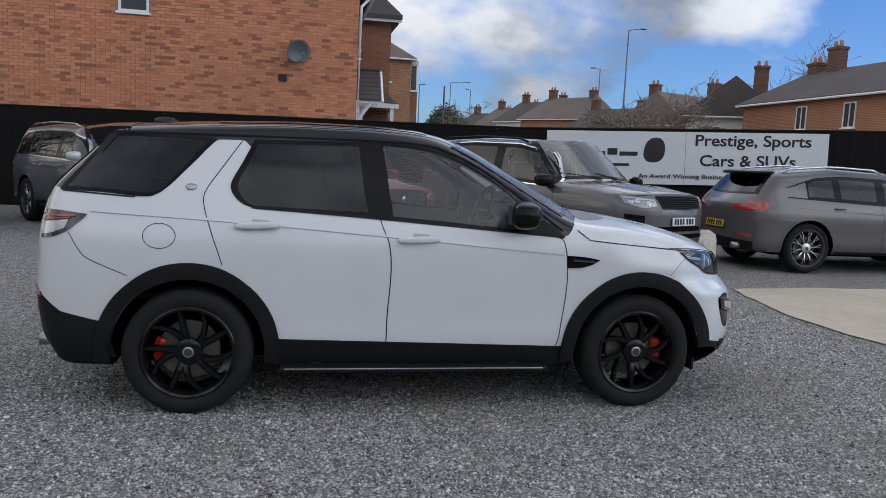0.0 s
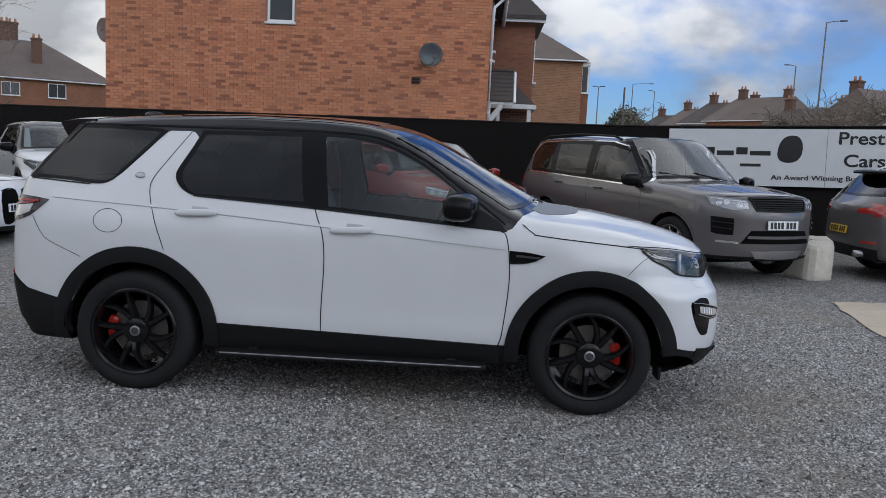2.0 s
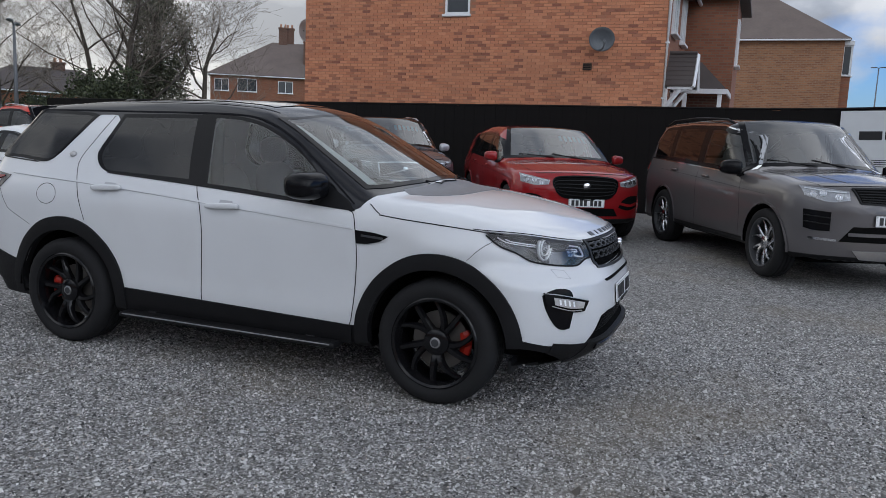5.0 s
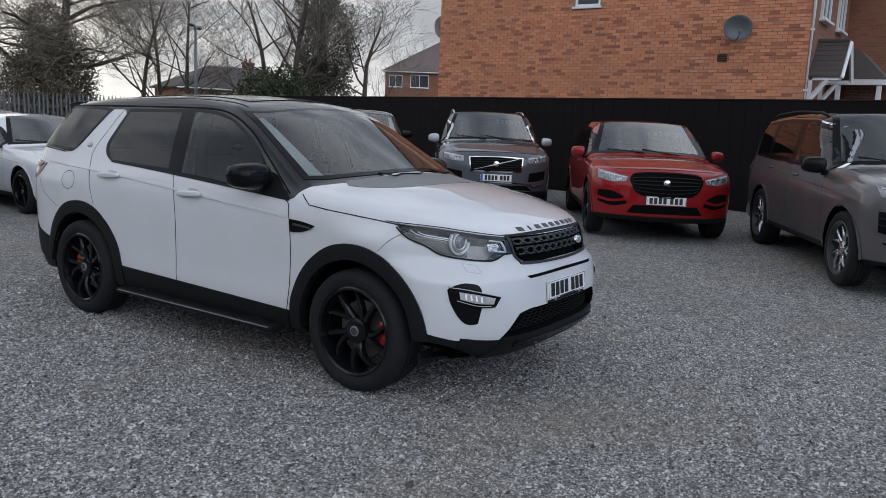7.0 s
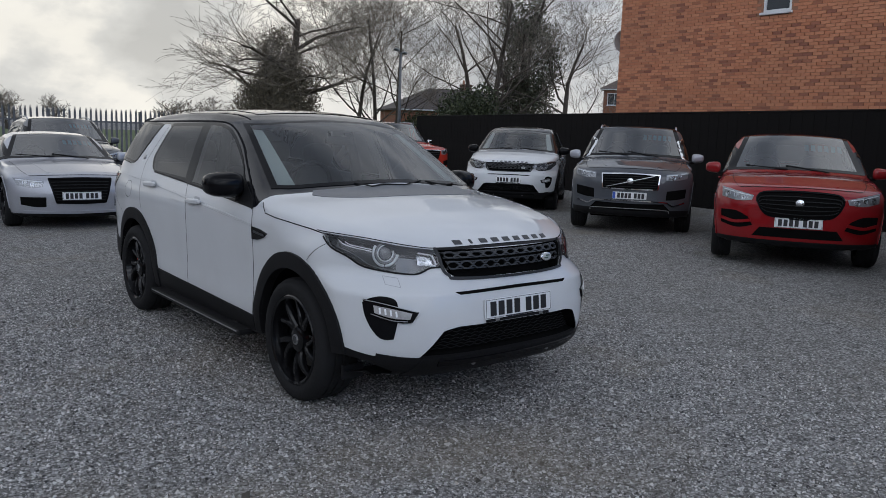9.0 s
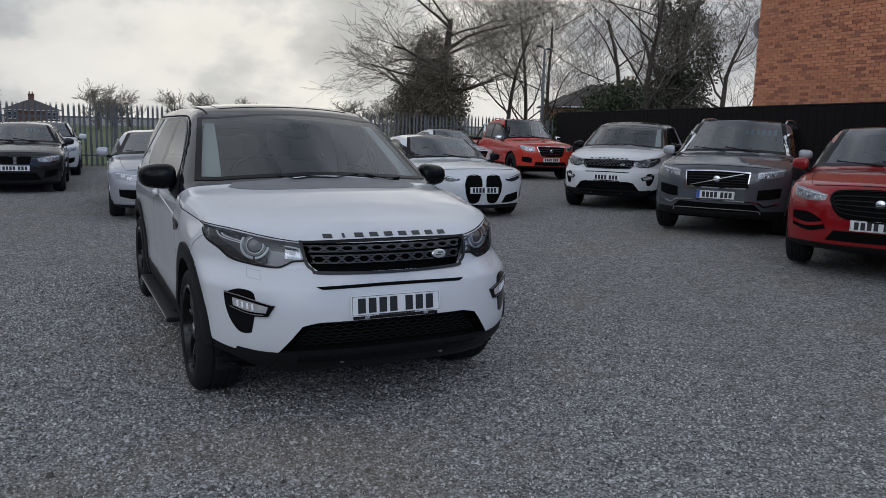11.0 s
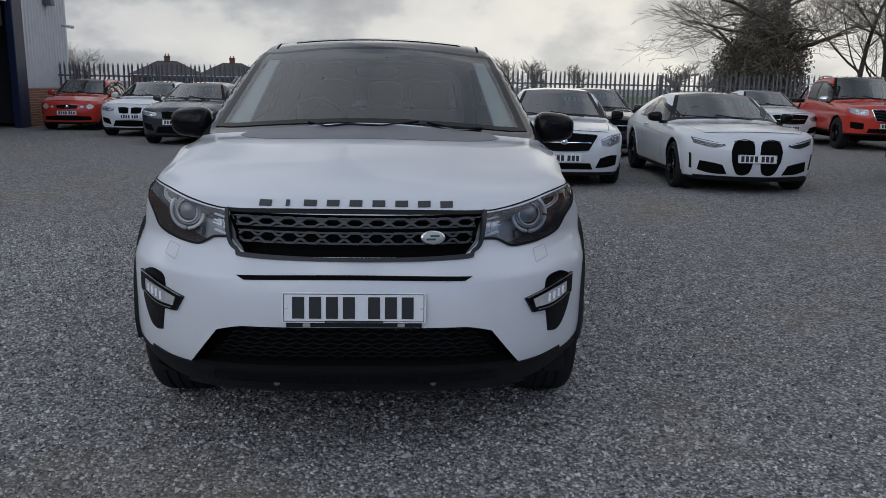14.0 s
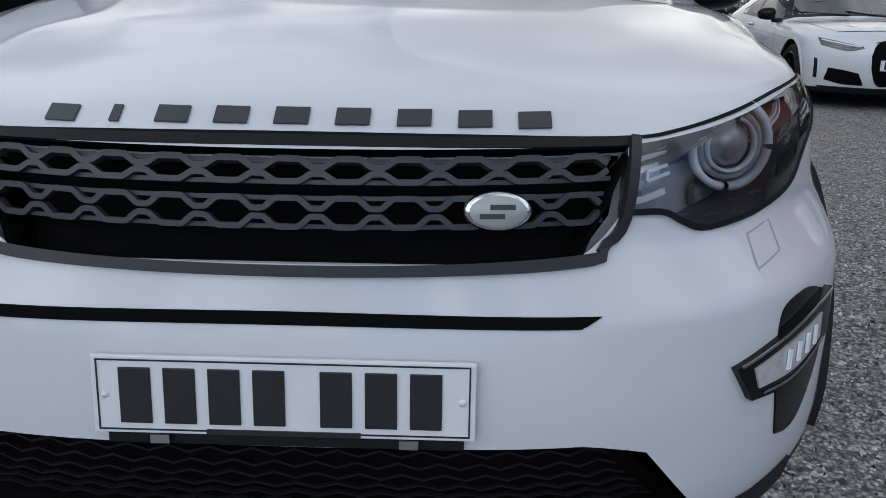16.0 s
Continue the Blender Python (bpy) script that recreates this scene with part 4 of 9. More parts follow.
        G([(0.93, 1.125), (1.0, 1.075), (1.05, 1.064), (1.6, 1.018), (1.72, 1.006)], 0.006)
        G([(1.70, 0.985), (1.62, 0.93), (1.55, 0.86)], 0.003)
        # the crease below the windows: a white ridge, its shade painted as a grey line
        line_on(body, "crease", [(-1.90, 1.152), (-1.128, 1.117), (-0.244, 1.059), (0.835, 0.981)], "side", car, WHITE, s, 0.014, -0.004, 60, height=0.009)
        line_on(body, "crease", [(-1.888, 1.144), (-1.128, 1.109), (-0.244, 1.051), (0.835, 0.973)], "side", car, JOINT_CREASE_SHADE, s, 0.0035, 0.0008, 60)
        line_on(body, "window_seal", [(-2.06, 1.254), (-1.67, 1.233)], "side", car, TRIM_BLACK, s, 0.008, 0.003, 24)
        line_on(body, "window_seal", [(-1.035, 1.197), (-0.3, 1.157), (0.84, 1.082)], "side", car, TRIM_BLACK, s, 0.012, 0.004, 40)
        line_on(body, "roof_gutter", [(-1.84, 1.592), (-1.40, 1.600), (-0.9, 1.606), (-0.35, 1.612), (-0.05, 1.604), (0.14, 1.562), (0.35, 1.462), (0.50, 1.358), (0.70, 1.215), (0.83, 1.118)], "side", car, SHUT_CREASE, s, 0.010, 0.002, 90)
        line_on(body, "pillar_seam", [(-1.735, 1.625), (-1.80, 1.555), (-1.862, 1.475)], "side", car, SHUT_CREASE, s, 0.007, 0.006, 16)
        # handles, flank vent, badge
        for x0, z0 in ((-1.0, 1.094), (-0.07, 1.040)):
            panel(body, "handle_recess", [(x0 - 0.04, z0 + 0.004), (x0 + 0.085, z0 - 0.002)], [(x0 - 0.03, z0 + 0.040), (x0 + 0.06, z0 + 0.036)], "side", car, HANDLE_SHADE, s, 0.002, 0.004, 8, 4)
            h0 = body.put([(x0, z0)], "side", s, 0.022)[0]
            rounded_part("door_handle", h0, (0.255, 0.036, 0.040), WHITE, car, 3.6, None, "", Matrix.Rotation(radians(-3) * 1, 4, "Y"), 20, 8)
        panel(body, "flank_vent", [(0.868, 0.895), (0.95, 0.900), (1.02, 0.918)], [(0.860, 0.972), (0.97, 0.966), (1.072, 0.950)], "side", car, GLOSS_BLACK, s, 0.008, 0.016, 14, 5)
        line_on(body, "vent_bar", [(0.90, 0.945), (0.98, 0.940), (1.04, 0.936)], "side", car, DARK_GREY, s, 0.012, 0.010, 10, height=0.004)
        bp = body.put([(-1.372, 1.300)], "side", s, 0.004)[0]
        bn = body.normal(bp[None])[0]
        rot = Vector(bn).to_track_quat("Z", "Y").to_matrix().to_4x4()
        v, f = lathe([(0, 0.003), (0.016, 0.003), (0.020, 0.0), (0.0, -0.004)], 24, "z", closed=False)
        bg = mesh_object("badge", [(1.55 * a_, b_, c_) for a_, b_, c_ in v], f, STEEL, car, "oval metal badge", True)
        bg.matrix_basis = Matrix.Translation(bp) @ rot
        # tail lamps
        panel(body, "tail_lamp", [(-2.165, 0.99), (-2.10, 1.0), (-2.02, 1.035), (-1.93, 1.11)], [(-2.135, 1.150), (-2.06, 1.145), (-1.98, 1.137), (-1.915, 1.130)], "side", car, LAMP_SMOKE, s, 0.006, 0.014, 14, 6, "smoked tail lamp with a clear lower half")
        panel(body, "tail_lamp_lens", [(-2.150, 1.012), (-2.10, 1.022), (-2.03, 1.050)], [(-2.150, 1.078), (-2.08, 1.088), (-2.01, 1.098)], "side", car, LAMP_CLEAR, s, 0.009, 0.006, 10, 4)
        line_on(body, "tail_lamp_bar", [(-2.148, 1.118), (-2.05, 1.116), (-1.975, 1.118)], "side", car, LAMP_RED, s, 0.012, 0.010, 12, height=0.004)
        line_on(body, "tail_lamp_bar", [(-2.150, 1.090), (-2.08, 1.098), (-2.00, 1.106)], "side", car, LAMP_RED, s, 0.007, 0.010, 12, height=0.004)
        panel(body, "tail_reflector", [(-2.245, 0.665), (-2.17, 0.66)], [(-2.245, 0.705), (-2.17, 0.685)], "side", car, LAMP_RED, s, 0.006, 0.012, 6, 4)
        panel(body, "rear_bumper_cladding", [(-2.20, 0.42), (-1.98, 0.36), (-1.76, 0.33)], [(-2.20, 0.68), (-2.06, 0.584), (-1.84, 0.535)], "side", car, TRIM_BLACK, s, 0.006, 0.02, 14, 8)
        ex = tube_bm([(-2.0, s * 0.56, 0.36), (-2.25, s * 0.56, 0.352)], 0.035, 16)
        part("exhaust_tip", ex, STEEL, car, smooth=True)
        # headlamps: bowl, rings, light guides, clear cover
        hs = lambda pts: [(s * a_, b_) for a_, b_ in pts]
        NU, NV = 34, 10
        lamp = panel(body, "headlamp", hs(hl_lo), hs(hl_hi), "nose", car, LAMP_BODY, 1, -0.115, 0.004, NU, NV, "clear headlamp with dark outer end")
        uv = loft(hs(hl_lo), hs(hl_hi), np.linspace(0, 1, NU), np.linspace(0, 1, NV))
        top, deep = body.put(uv, "nose", 1, 0.001), body.put(uv, "nose", 1, -0.115)
        loop = [i * NV + j for i, j in rim_loop(NU, NV)]
        V = np.vstack([top[loop], deep[loop]])
        m = len(loop)
        mesh_object("lamp_wall", V, [(i, (i + 1) % m, m + (i + 1) % m, m + i) for i in range(m)], LAMP_SHROUD, lamp, "", True)
        fcs = [(i * NV + j, (i + 1) * NV + j, (i + 1) * NV + j + 1, i * NV + j + 1) for i in range(NU - 1) for j in range(NV - 1)]
        cov = body.put(uv, "nose", 1, 0.004)
        cv, cf = face_out(cov, fcs, body.normal(cov), 0)
        mesh_object("lamp_cover", cv, cf, GLASS_LAMP, lamp, "", True)
        line_on(body, "lamp_seal", hs(hl_lo), "nose", lamp, TRIM_BLACK, 1, 0.009, 0.003, 60, height=0.003)
        panel(body, "lamp_shroud", hs([(0.720, 0.850), (0.800, 0.858), (0.880, 0.872), (0.960, 0.914), (1.080, 0.965)]), hs([(0.720, 0.880), (0.800, 0.905), (0.880, 0.945), (0.970, 0.980), (1.100, 1.010)]), "nose", lamp, LAMP_SHROUD, 1, -0.095, 0.012, 20, 8)
        pc = Vector((1.915, s * 0.676, 0.932))
        aim = Matrix.Translation(pc) @ Vector((1, s * 0.28, 0.04)).to_track_quat("Y", "Z").to_matrix().to_4x4()
        for nm_, prof, mat_ in (("projector_ring", [(0.040, 0.0), (0.044, 0.010), (0.048, 0.0), (0.044, -0.010)], LAMP_WHITE),
                                ("projector_bezel", [(0.048, -0.004), (0.052, 0.004), (0.058, 0.002), (0.060, -0.020), (0.048, -0.020)], LAMP_BODY),
                                ("halo", [(0.062, -0.004), (0.066, 0.008), (0.077, 0.004), (0.074, -0.012)], LAMP_WHITE),
                                ("projector_lens", [(0.0001, 0.014), (0.018, 0.011), (0.032, 0.002), (0.040, -0.012), (0.039, -0.02), (0.0001, -0.02)], LAMP_EYE)):
            v, f = lathe(prof, 48, closed=nm_ != "projector_lens")
            if nm_ == "halo":
                f = [q for i, q in enumerate(f) if not any(lo_ < (i // 4) / 48 < hi_ for lo_, hi_ in ((0.10, 0.30), (0.48, 0.52), (0.73, 0.77)))]
            ob = mesh_object(nm_, v, f, mat_, lamp, "", True)
            ob.matrix_basis = aim
        panel(body, "lamp_reflector", hs([(0.480, 0.884), (0.530, 0.880), (0.590, 0.884)]), hs([(0.500, 0.952), (0.545, 0.958), (0.590, 0.962)]), "nose", lamp, SILVER, 1, -0.070, 0.003, 8, 6)
        for w_, pts in ((0.010, [(0.484, 0.884), (0.505, 0.952)]), (0.009, [(0.484, 0.882), (0.525, 0.884), (0.570, 0.893)]), (0.005, [(0.508, 0.954), (0.545, 0.960), (0.585, 0.967)]),
                        (0.005, [(0.535, 0.914), (0.582, 0.923)]), (0.005, [(0.538, 0.931), (0.580, 0.939)]), (0.005, [(0.535, 0.914), (0.538, 0.931)]),
                        (0.005, [(1.07, 1.010), (1.02, 0.978), (0.95, 0.962), (0.82, 0.946)]), (0.005, [(1.02, 1.000), (0.985, 0.982), (0.92, 0.972), (0.82, 0.960)])):
            line_on(body, "light_guide", hs(pts), "nose", lamp, LAMP_WHITE, 1, w_, -0.048, 12, smooth=len(pts) > 2, height=0.007)
        # fog lamps: a dark pocket crossed by a framed lamp
        hf = lambda pts: [(s * (a_ + 0.022), b_) for a_, b_ in pts]
        fo = panel(body, "fog_lamp_surround", hf([(0.688, 0.503), (0.722, 0.497), (0.760, 0.508), (0.800, 0.556), (0.832, 0.622), (0.848, 0.690)]), hf([(0.672, 0.590), (0.668, 0.640), (0.674, 0.690), (0.695, 0.718), (0.760, 0.727), (0.815, 0.712)]), "nose", car, GLOSS_BLACK, 1, 0.003, 0.014, 20, 10)
        panel(body, "fog_lamp_frame", hf([(0.604, 0.594), (0.680, 0.594), (0.765, 0.614), (0.826, 0.632)]), hf([(0.572, 0.650), (0.660, 0.672), (0.760, 0.695), (0.842, 0.708)]), "nose", fo, GLOSS_BLACK, 1, 0.012, 0.020, 18, 6)
        line_on(body, "fog_lamp_rim", hf([(0.580, 0.652), (0.660, 0.672), (0.760, 0.694), (0.838, 0.704)]), "nose", fo, STEEL, 1, 0.004, 0.013, 20, height=0.002)
        line_on(body, "fog_lamp_rim", hf([(0.625, 0.602), (0.700, 0.606), (0.800, 0.634)]), "nose", fo, STEEL, 1, 0.004, 0.013, 20, height=0.002)
        fl_ = panel(body, "fog_lamp", hf([(0.614, 0.612), (0.700, 0.618), (0.782, 0.640)]), hf([(0.604, 0.644), (0.690, 0.664), (0.788, 0.680)]), "nose", fo, LAMP_CLEAR, 1, 0.015, 0.008, 16, 5, "clear fog lamp")
        for k in range(4):
            u0 = 0.675 + 0.026 * k
            line_on(body, "fog_lamp_rib", hf([(u0, 0.624 + 0.005 * k), (u0 + 0.004, 0.654 + 0.005 * k)]), "nose", fl_, LAMP_WHITE, 1, 0.009, 0.016, 4, smooth=False, height=0.003)
        line_on(body, "washer_cover", [(s * 0.678, 0.814), (s * 0.732, 0.822), (s * 0.741, 0.783), (s * 0.686, 0.771), (s * 0.678, 0.814)], "front", car, JOINT_CREASE_SHADE, 1, 0.0022, 0.0008, 40, smooth=False)
        panel(body, "front_skirt_corner", hs([(0.60, 0.300), (0.70, 0.325), (0.80, 0.368)]), hs([(0.592, 0.400), (0.70, 0.405), (0.80, 0.420)]), "front", car, TRIM_BLACK, 1, 0.005, 0.012, 14, 6)
        add_mirror(car, 0.565, 1.005, 1.190, s, (0.19, 0.23, 0.165), GLOSS_BLACK)
        # small air deflector hanging ahead of the front wheel
        part("mud_flap", box_bm(1.80, s * 0.80, 0.265, 0.02, 0.14, 0.08, bevel=0.006), TRIM_BLACK, car)
    # grille: recess, frame, honeycomb bars
    def recess(name, outline, depth, mat_, nu=30, nv=6):
        A, B = outline
        uv = loft(A, B, np.linspace(0, 1, nu), np.linspace(0, 1, nv), False)
        top, deep = body.put(uv, "front", 1, 0.0), body.put(uv, "front", 1, -depth)
        fcs = [(i * nv + j, (i + 1) * nv + j, (i + 1) * nv + j + 1, i * nv + j + 1) for i in range(nu - 1) for j in range(nv - 1)]
        loop = [i * nv + j for i, j in rim_loop(nu, nv)]
        m, c = len(loop), nu * nv
        V = np.vstack([deep, top[loop]])
        fcs += [(loop[i], loop[(i + 1) % m], c + (i + 1) % m, c + i) for i in range(m)]
        V, fcs = face_out(V, fcs, body.normal(deep), 0)
        return mesh_object(name, V, fcs, mat_, car, "", False)
    gA, gB = [(-0.40, 0.812), (0.40, 0.812)], [(-0.478, 0.966), (0.478, 0.966)]
    grille = recess("grille", (gA, gB), 0.06, SHADOW_BLACK)
    grille["label"] = "black honeycomb grille"
    line_on(body, "grille_frame", [(-0.480, 0.970), (-0.462, 0.862), (-0.43, 0.828), (-0.395, 0.812), (0, 0.806), (0.395, 0.812), (0.43, 0.828), (0.462, 0.862), (0.480, 0.970)], "front", grille, GRILLE_GREY, 1, 0.015, -0.004, 90, height=0.012)
    line_on(body, "grille_frame", [(-0.48, 0.966), (0, 0.972), (0.48, 0.966)], "front", grille, TRIM_BLACK, 1, 0.012, -0.006, 40, height=0.008)

    def hexbar(zc, h, n, half):
        """Two wavy rails that open and close round a row of six-sided holes."""
        pitch = 2 * half / n
        for sgn in (-1, 1):
            pts = []
            for k in range(n):
                x0 = -half + k * pitch
                pts += [(x0 + 0.10 * pitch, zc + sgn * 0.14 * h), (x0 + 0.30 * pitch, zc + sgn * 0.5 * h), (x0 + 0.70 * pitch, zc + sgn * 0.5 * h), (x0 + 0.90 * pitch, zc + sgn * 0.14 * h)]
            line_on(body, "honeycomb_bar", pts, "front", grille, DARK_GREY, 1, 0.008, -0.020, n * 16, smooth=False, height=0.012)
        for e in (-0.5, 0.5):
            line_on(body, "honeycomb_rail", [(-half, zc + e * h * 1.0), (half, zc + e * h * 1.0)], "front", grille, DARK_GREY, 1, 0.006, -0.024, 50, height=0.008)
    hexbar(0.938, 0.030, 11, 0.45)
    hexbar(0.882, 0.038, 11, 0.44)
    bp = body.put([(0.283, 0.884)], "front", 1, 0.002)[0]
    v, f = lathe([(0.0, 0.010), (0.024, 0.010), (0.0265, 0.006), (0.027, -0.01)], 32, closed=False)
    bd = mesh_object("badge", [(1.75 * a_, b_, c_) for a_, b_, c_ in v], f, CHROME, grille, "oval badge", True)
    bd.matrix_basis = Matrix.Translation(bp) @ Vector((1, 0.08, 0.18)).to_track_quat("Y", "Z").to_matrix().to_4x4()
    v, f = lathe([(0.0, 0.0112), (0.0215, 0.0112), (0.022, 0.009)], 32, closed=False)
    bd2 = mesh_object("badge_field", [(1.78 * a_, b_, c_) for a_, b_, c_ in v], f, BADGE_FIELD, bd, "", True)
    for dx, dz, wd in ((-0.006, 0.0062, 0.034), (0.008, -0.0062, 0.034)):
        part("badge_bar", box_bm(dx, 0.0118, dz, wd, 0.001, 0.007), BADGE_GREEN, bd2)
    lower = recess("lower_grille", ([(-0.625, 0.392), (0.625, 0.392)], [(-0.46, 0.563), (0.46, 0.563)]), 0.07, SHADOW_BLACK)
    for k in range(7):
        z0 = 0.425 + 0.020 * k
        hw = 0.575 - (z0 - 0.40) * 0.85
        n = int(hw / 0.03) * 2
        pts = [(-hw + 2 * hw * i / n, z0 + (0.005 if i % 2 else -0.005)) for i in range(n + 1)]
        line_on(body, "grille_mesh", pts, "front", lower, TRIM_BLACK, 1, 0.004, -0.052, n + 1, smooth=False, height=0.006)
    panel(body, "front_skirt", [(-0.66, 0.285), (0, 0.278), (0.66, 0.285)], [(-0.60, 0.40), (0, 0.398), (0.60, 0.40)], "front", car, TRIM_BLACK, 1, 0.010, 0.03, 30, 8)
    line_on(body, "skirt_lip", [(-0.52, 0.372), (0, 0.366), (0.52, 0.372)], "front", car, GLOSS_BLACK, 1, 0.03, 0.012, 40, height=0.008)
    for s in (-1, 1):
        pc = body.put([(s * 0.29, 0.345)], "front", 1, 0.012)[0]
        v, f = lathe([(0.0001, 0.004), (0.011, 0.004), (0.012, -0.004)], 16, closed=False)
        ob = mesh_object("parking_sensor", v, f, STEEL, car, "", True)
        ob.matrix_basis = Matrix.Translation(pc) @ Matrix.Rotation(radians(-90), 4, "Z")
    panel(body, "bumper_slot", [(-0.40, 0.731), (-0.2, 0.734), (0, 0.735), (0.2, 0.734), (0.40, 0.731)], [(-0.43, 0.746), (-0.2, 0.751), (0, 0.753), (0.2, 0.751), (0.43, 0.746)], "front", car, SHADOW_BLACK, 1, 0.0025, 0.004, 40, 4)
    pl = plate(car, 2.274, 0.640, PLATE_WHITE, tilt=-6)
    part("plate_holder", box_bm(-0.006, 0, -0.036, 0.006, 0.49, 0.075, bevel=0.002), TRIM_BLACK, pl)
    part("plate_footer", box_bm(0.005, 0, -0.0505, 0.003, 0.21, 0.007), INK, pl)
    for yy in (-0.242, 0.242):
        v, f = lathe([(0.0001, 0.003), (0.005, 0.002), (0.006, -0.002)], 10, closed=False)
        sc = mesh_object("plate_screw", v, f, PLATE_WHITE, pl, "", True)
        sc.matrix_basis = Matrix.Translation((0.0045, yy, 0.0)) @ Matrix.Rotation(radians(-90), 4, "Z")
    part("plate_tag", box_bm(0.004, -0.17, -0.063, 0.004, 0.026, 0.012), STEEL, pl)
    part("plate_tag", box_bm(0.004, 0.17, -0.063, 0.004, 0.026, 0.012), STEEL, pl)
    # bonnet: gap, lettering as plain blocks, grey scuttle panel
    rim = [(1.215, 1.029), (1.05, 1.0235), (0.95, 1.017), (0.86, 1.009), (0.723, 0.992), (0.58, 0.975), (0.49, 0.970)]
    line_on(body, "bonnet_gap", [(-u, z) for u, z in rim] + [(-0.25, 0.977), (0, 0.980), (0.25, 0.977)] + rim[::-1], "nose", car, SHUT_CREASE, 1, 0.0045, 0.0008, 160)
    for k in range(9):
        yy = -0.335 + 0.67 * k / 8
        wd = 0.014 if k == 1 else 0.047
        q = body.put([(yy - wd / 2, 1.006 - 0.05 * yy ** 2), (yy + wd / 2, 1.006 - 0.05 * yy ** 2)], "front", 1, 0.0)
        line_on(body, "bonnet_letter", [(yy - wd / 2, 0.999 - 0.05 * yy ** 2), (yy + wd / 2, 0.999 - 0.05 * yy ** 2)], "front", car, DARK_GREY, 1, 0.0185, 0.001, 5, smooth=False, height=0.003)
    panel(body, "scuttle_panel", [(1.06, -0.64), (1.19, -0.56), (1.31, -0.36), (1.345, 0.0), (1.31, 0.36), (1.19, 0.56), (1.06, 0.64)], [(1.00, -0.60), (1.045, -0.42), (1.07, -0.2), (1.075, 0.0), (1.07, 0.2), (1.045, 0.42), (1.00, 0.60)], "top", car, SCUTTLE, 1, 0.003, 0.01, 30, 6)
    base_x = lambda y: 1.045 - 0.34 * y * y
    for a_, b_ in (((base_x(-0.12) + 0.035, -0.12), (base_x(0.24) - 0.005, 0.24)), ((base_x(-0.12) + 0.035, -0.12), (base_x(-0.31) + 0.01, -0.31)), ((base_x(0.56) + 0.035, 0.56), (base_x(0.28) + 0.0, 0.28))):
        p0, p1 = body.put([a_], "top", 1, 0.006)[0], body.put([b_], "top", 1, 0.007)[0]
        mid = body.put([((a_[0] + b_[0]) / 2 + 0.045, (a_[1] + b_[1]) / 2)], "top", 1, 0.010)[0]
        part("wiper", tube_bm([p0, mid, p1], [0.007, 0.0045, 0.003], 6), TRIM_BLACK, car, smooth=True)
    for s in (-1, 1):
        panel(body, "pillar_trim", [(0.790, s * 0.768), (0.50, s * 0.705), (0.200, s * 0.640)], [(0.860, s * 0.650), (0.55, s * 0.610), (0.235, s * 0.575)], "top", car, PALE_TRIM, 1, -0.030, 0.012, 14, 6)
        b0 = (-0.36, s * 0.62, 1.02)
        part("belt_pillar_trim", tube_bm([b0, (-0.37, s * 0.60, 1.30), (-0.40, s * 0.54, 1.56)], [0.05, 0.045, 0.04], 8), DASH, car, smooth=True)
    # roof: spoiler, aerial fin, rails in the roof skin
    for s in (-1, 1):
        line_on(body, "roof_seam", [(0.12, s * 0.60), (-0.5, s * 0.62), (-1.3, s * 0.62), (-1.9, s * 0.58)], "top", car, SHUT_CREASE, 1, 0.012, 0.001, 50)
    panel(body, "glass_roof", [(0.02, -0.50), (0.05, 0), (0.02, 0.50)], [(-1.25, -0.50), (-1.27, 0), (-1.25, 0.50)], "top", car, ROOF_BLACK, 1, 0.004, 0.01, 20, 20)
    V, ny = [], 25
    for y in np.linspace(-0.645, 0.645, ny):
        e = abs(y) / 0.645
        xt, zt = -2.055 + 0.095 * e ** 2.5, 1.628 - 0.026 * e ** 2
        drop = 0.045 + 0.055 * max(0.0, e - 0.86) / 0.14
        zf = body.put([(-1.73, y)], "top", 1, 0.004)[0][2]
        V += [(-1.73, y, zf), (0.5 * (xt - 1.73), y, 0.5 * (zf + zt) + 0.008), (xt + 0.02, y, zt + 0.004), (xt, y, zt - 0.004), (xt + 0.006, y, zt - 0.022), (xt + 0.05, y, zt - drop), (-1.84, y, zt - drop - 0.02), (-1.74, y, zf - 0.05)]
    F = [(i * 8 + j, i * 8 + (j + 1) % 8, (i + 1) * 8 + (j + 1) % 8, (i + 1) * 8 + j) for i in range(ny - 1) for j in range(8)] + [tuple(range(8)), tuple(reversed(range((ny - 1) * 8, ny * 8)))]
    shade(mesh_object("roof_spoiler", V, F, ROOF_BLACK, car, "", True), 30)
    v, f = rounded(0.16, 0.04, 0.07, 2.2, 16, 8, lambda a, b, c: (a - 0.5 * c, b * (1 - 8 * max(0, c)), c))
    mesh_object("aerial_fin", [(x - 1.62, y, z + 1.676) for x, y, z in v], f, ROOF_BLACK, car, "", True)
    me = wheel_meshes(0.364, 0.262, 0.258, 5, "twist", WHEEL_BLACK, -0.32)
    for i, (x, y) in enumerate(((-WX, -0.825), (WX, -0.822), (-WX, 0.825), (WX, 0.822))):
        add_wheel(car, x, y, WZ, me, RED_CALIPER, (math.pi if x < 0 else 0.0) if y > 0 else (0.0 if x < 0 else math.pi), 0.35 + 0.9 * (x < 0))
    cabin(car, 0.42, 0.98, 1.6, 0.72)
    part("underbody", box_bm(0, 0, 0.33, 3.9, 1.3, 0.12, bevel=0.03), SHADOW_BLACK, car)
    v, f = rounded(0.06, 0.24, 0.07, 3, 16, 8)
    mesh_object("rear_view_mirror", [(x + 0.33, y, z + 1.50) for x, y, z in v], f, DASH, car, "", True)
    return car


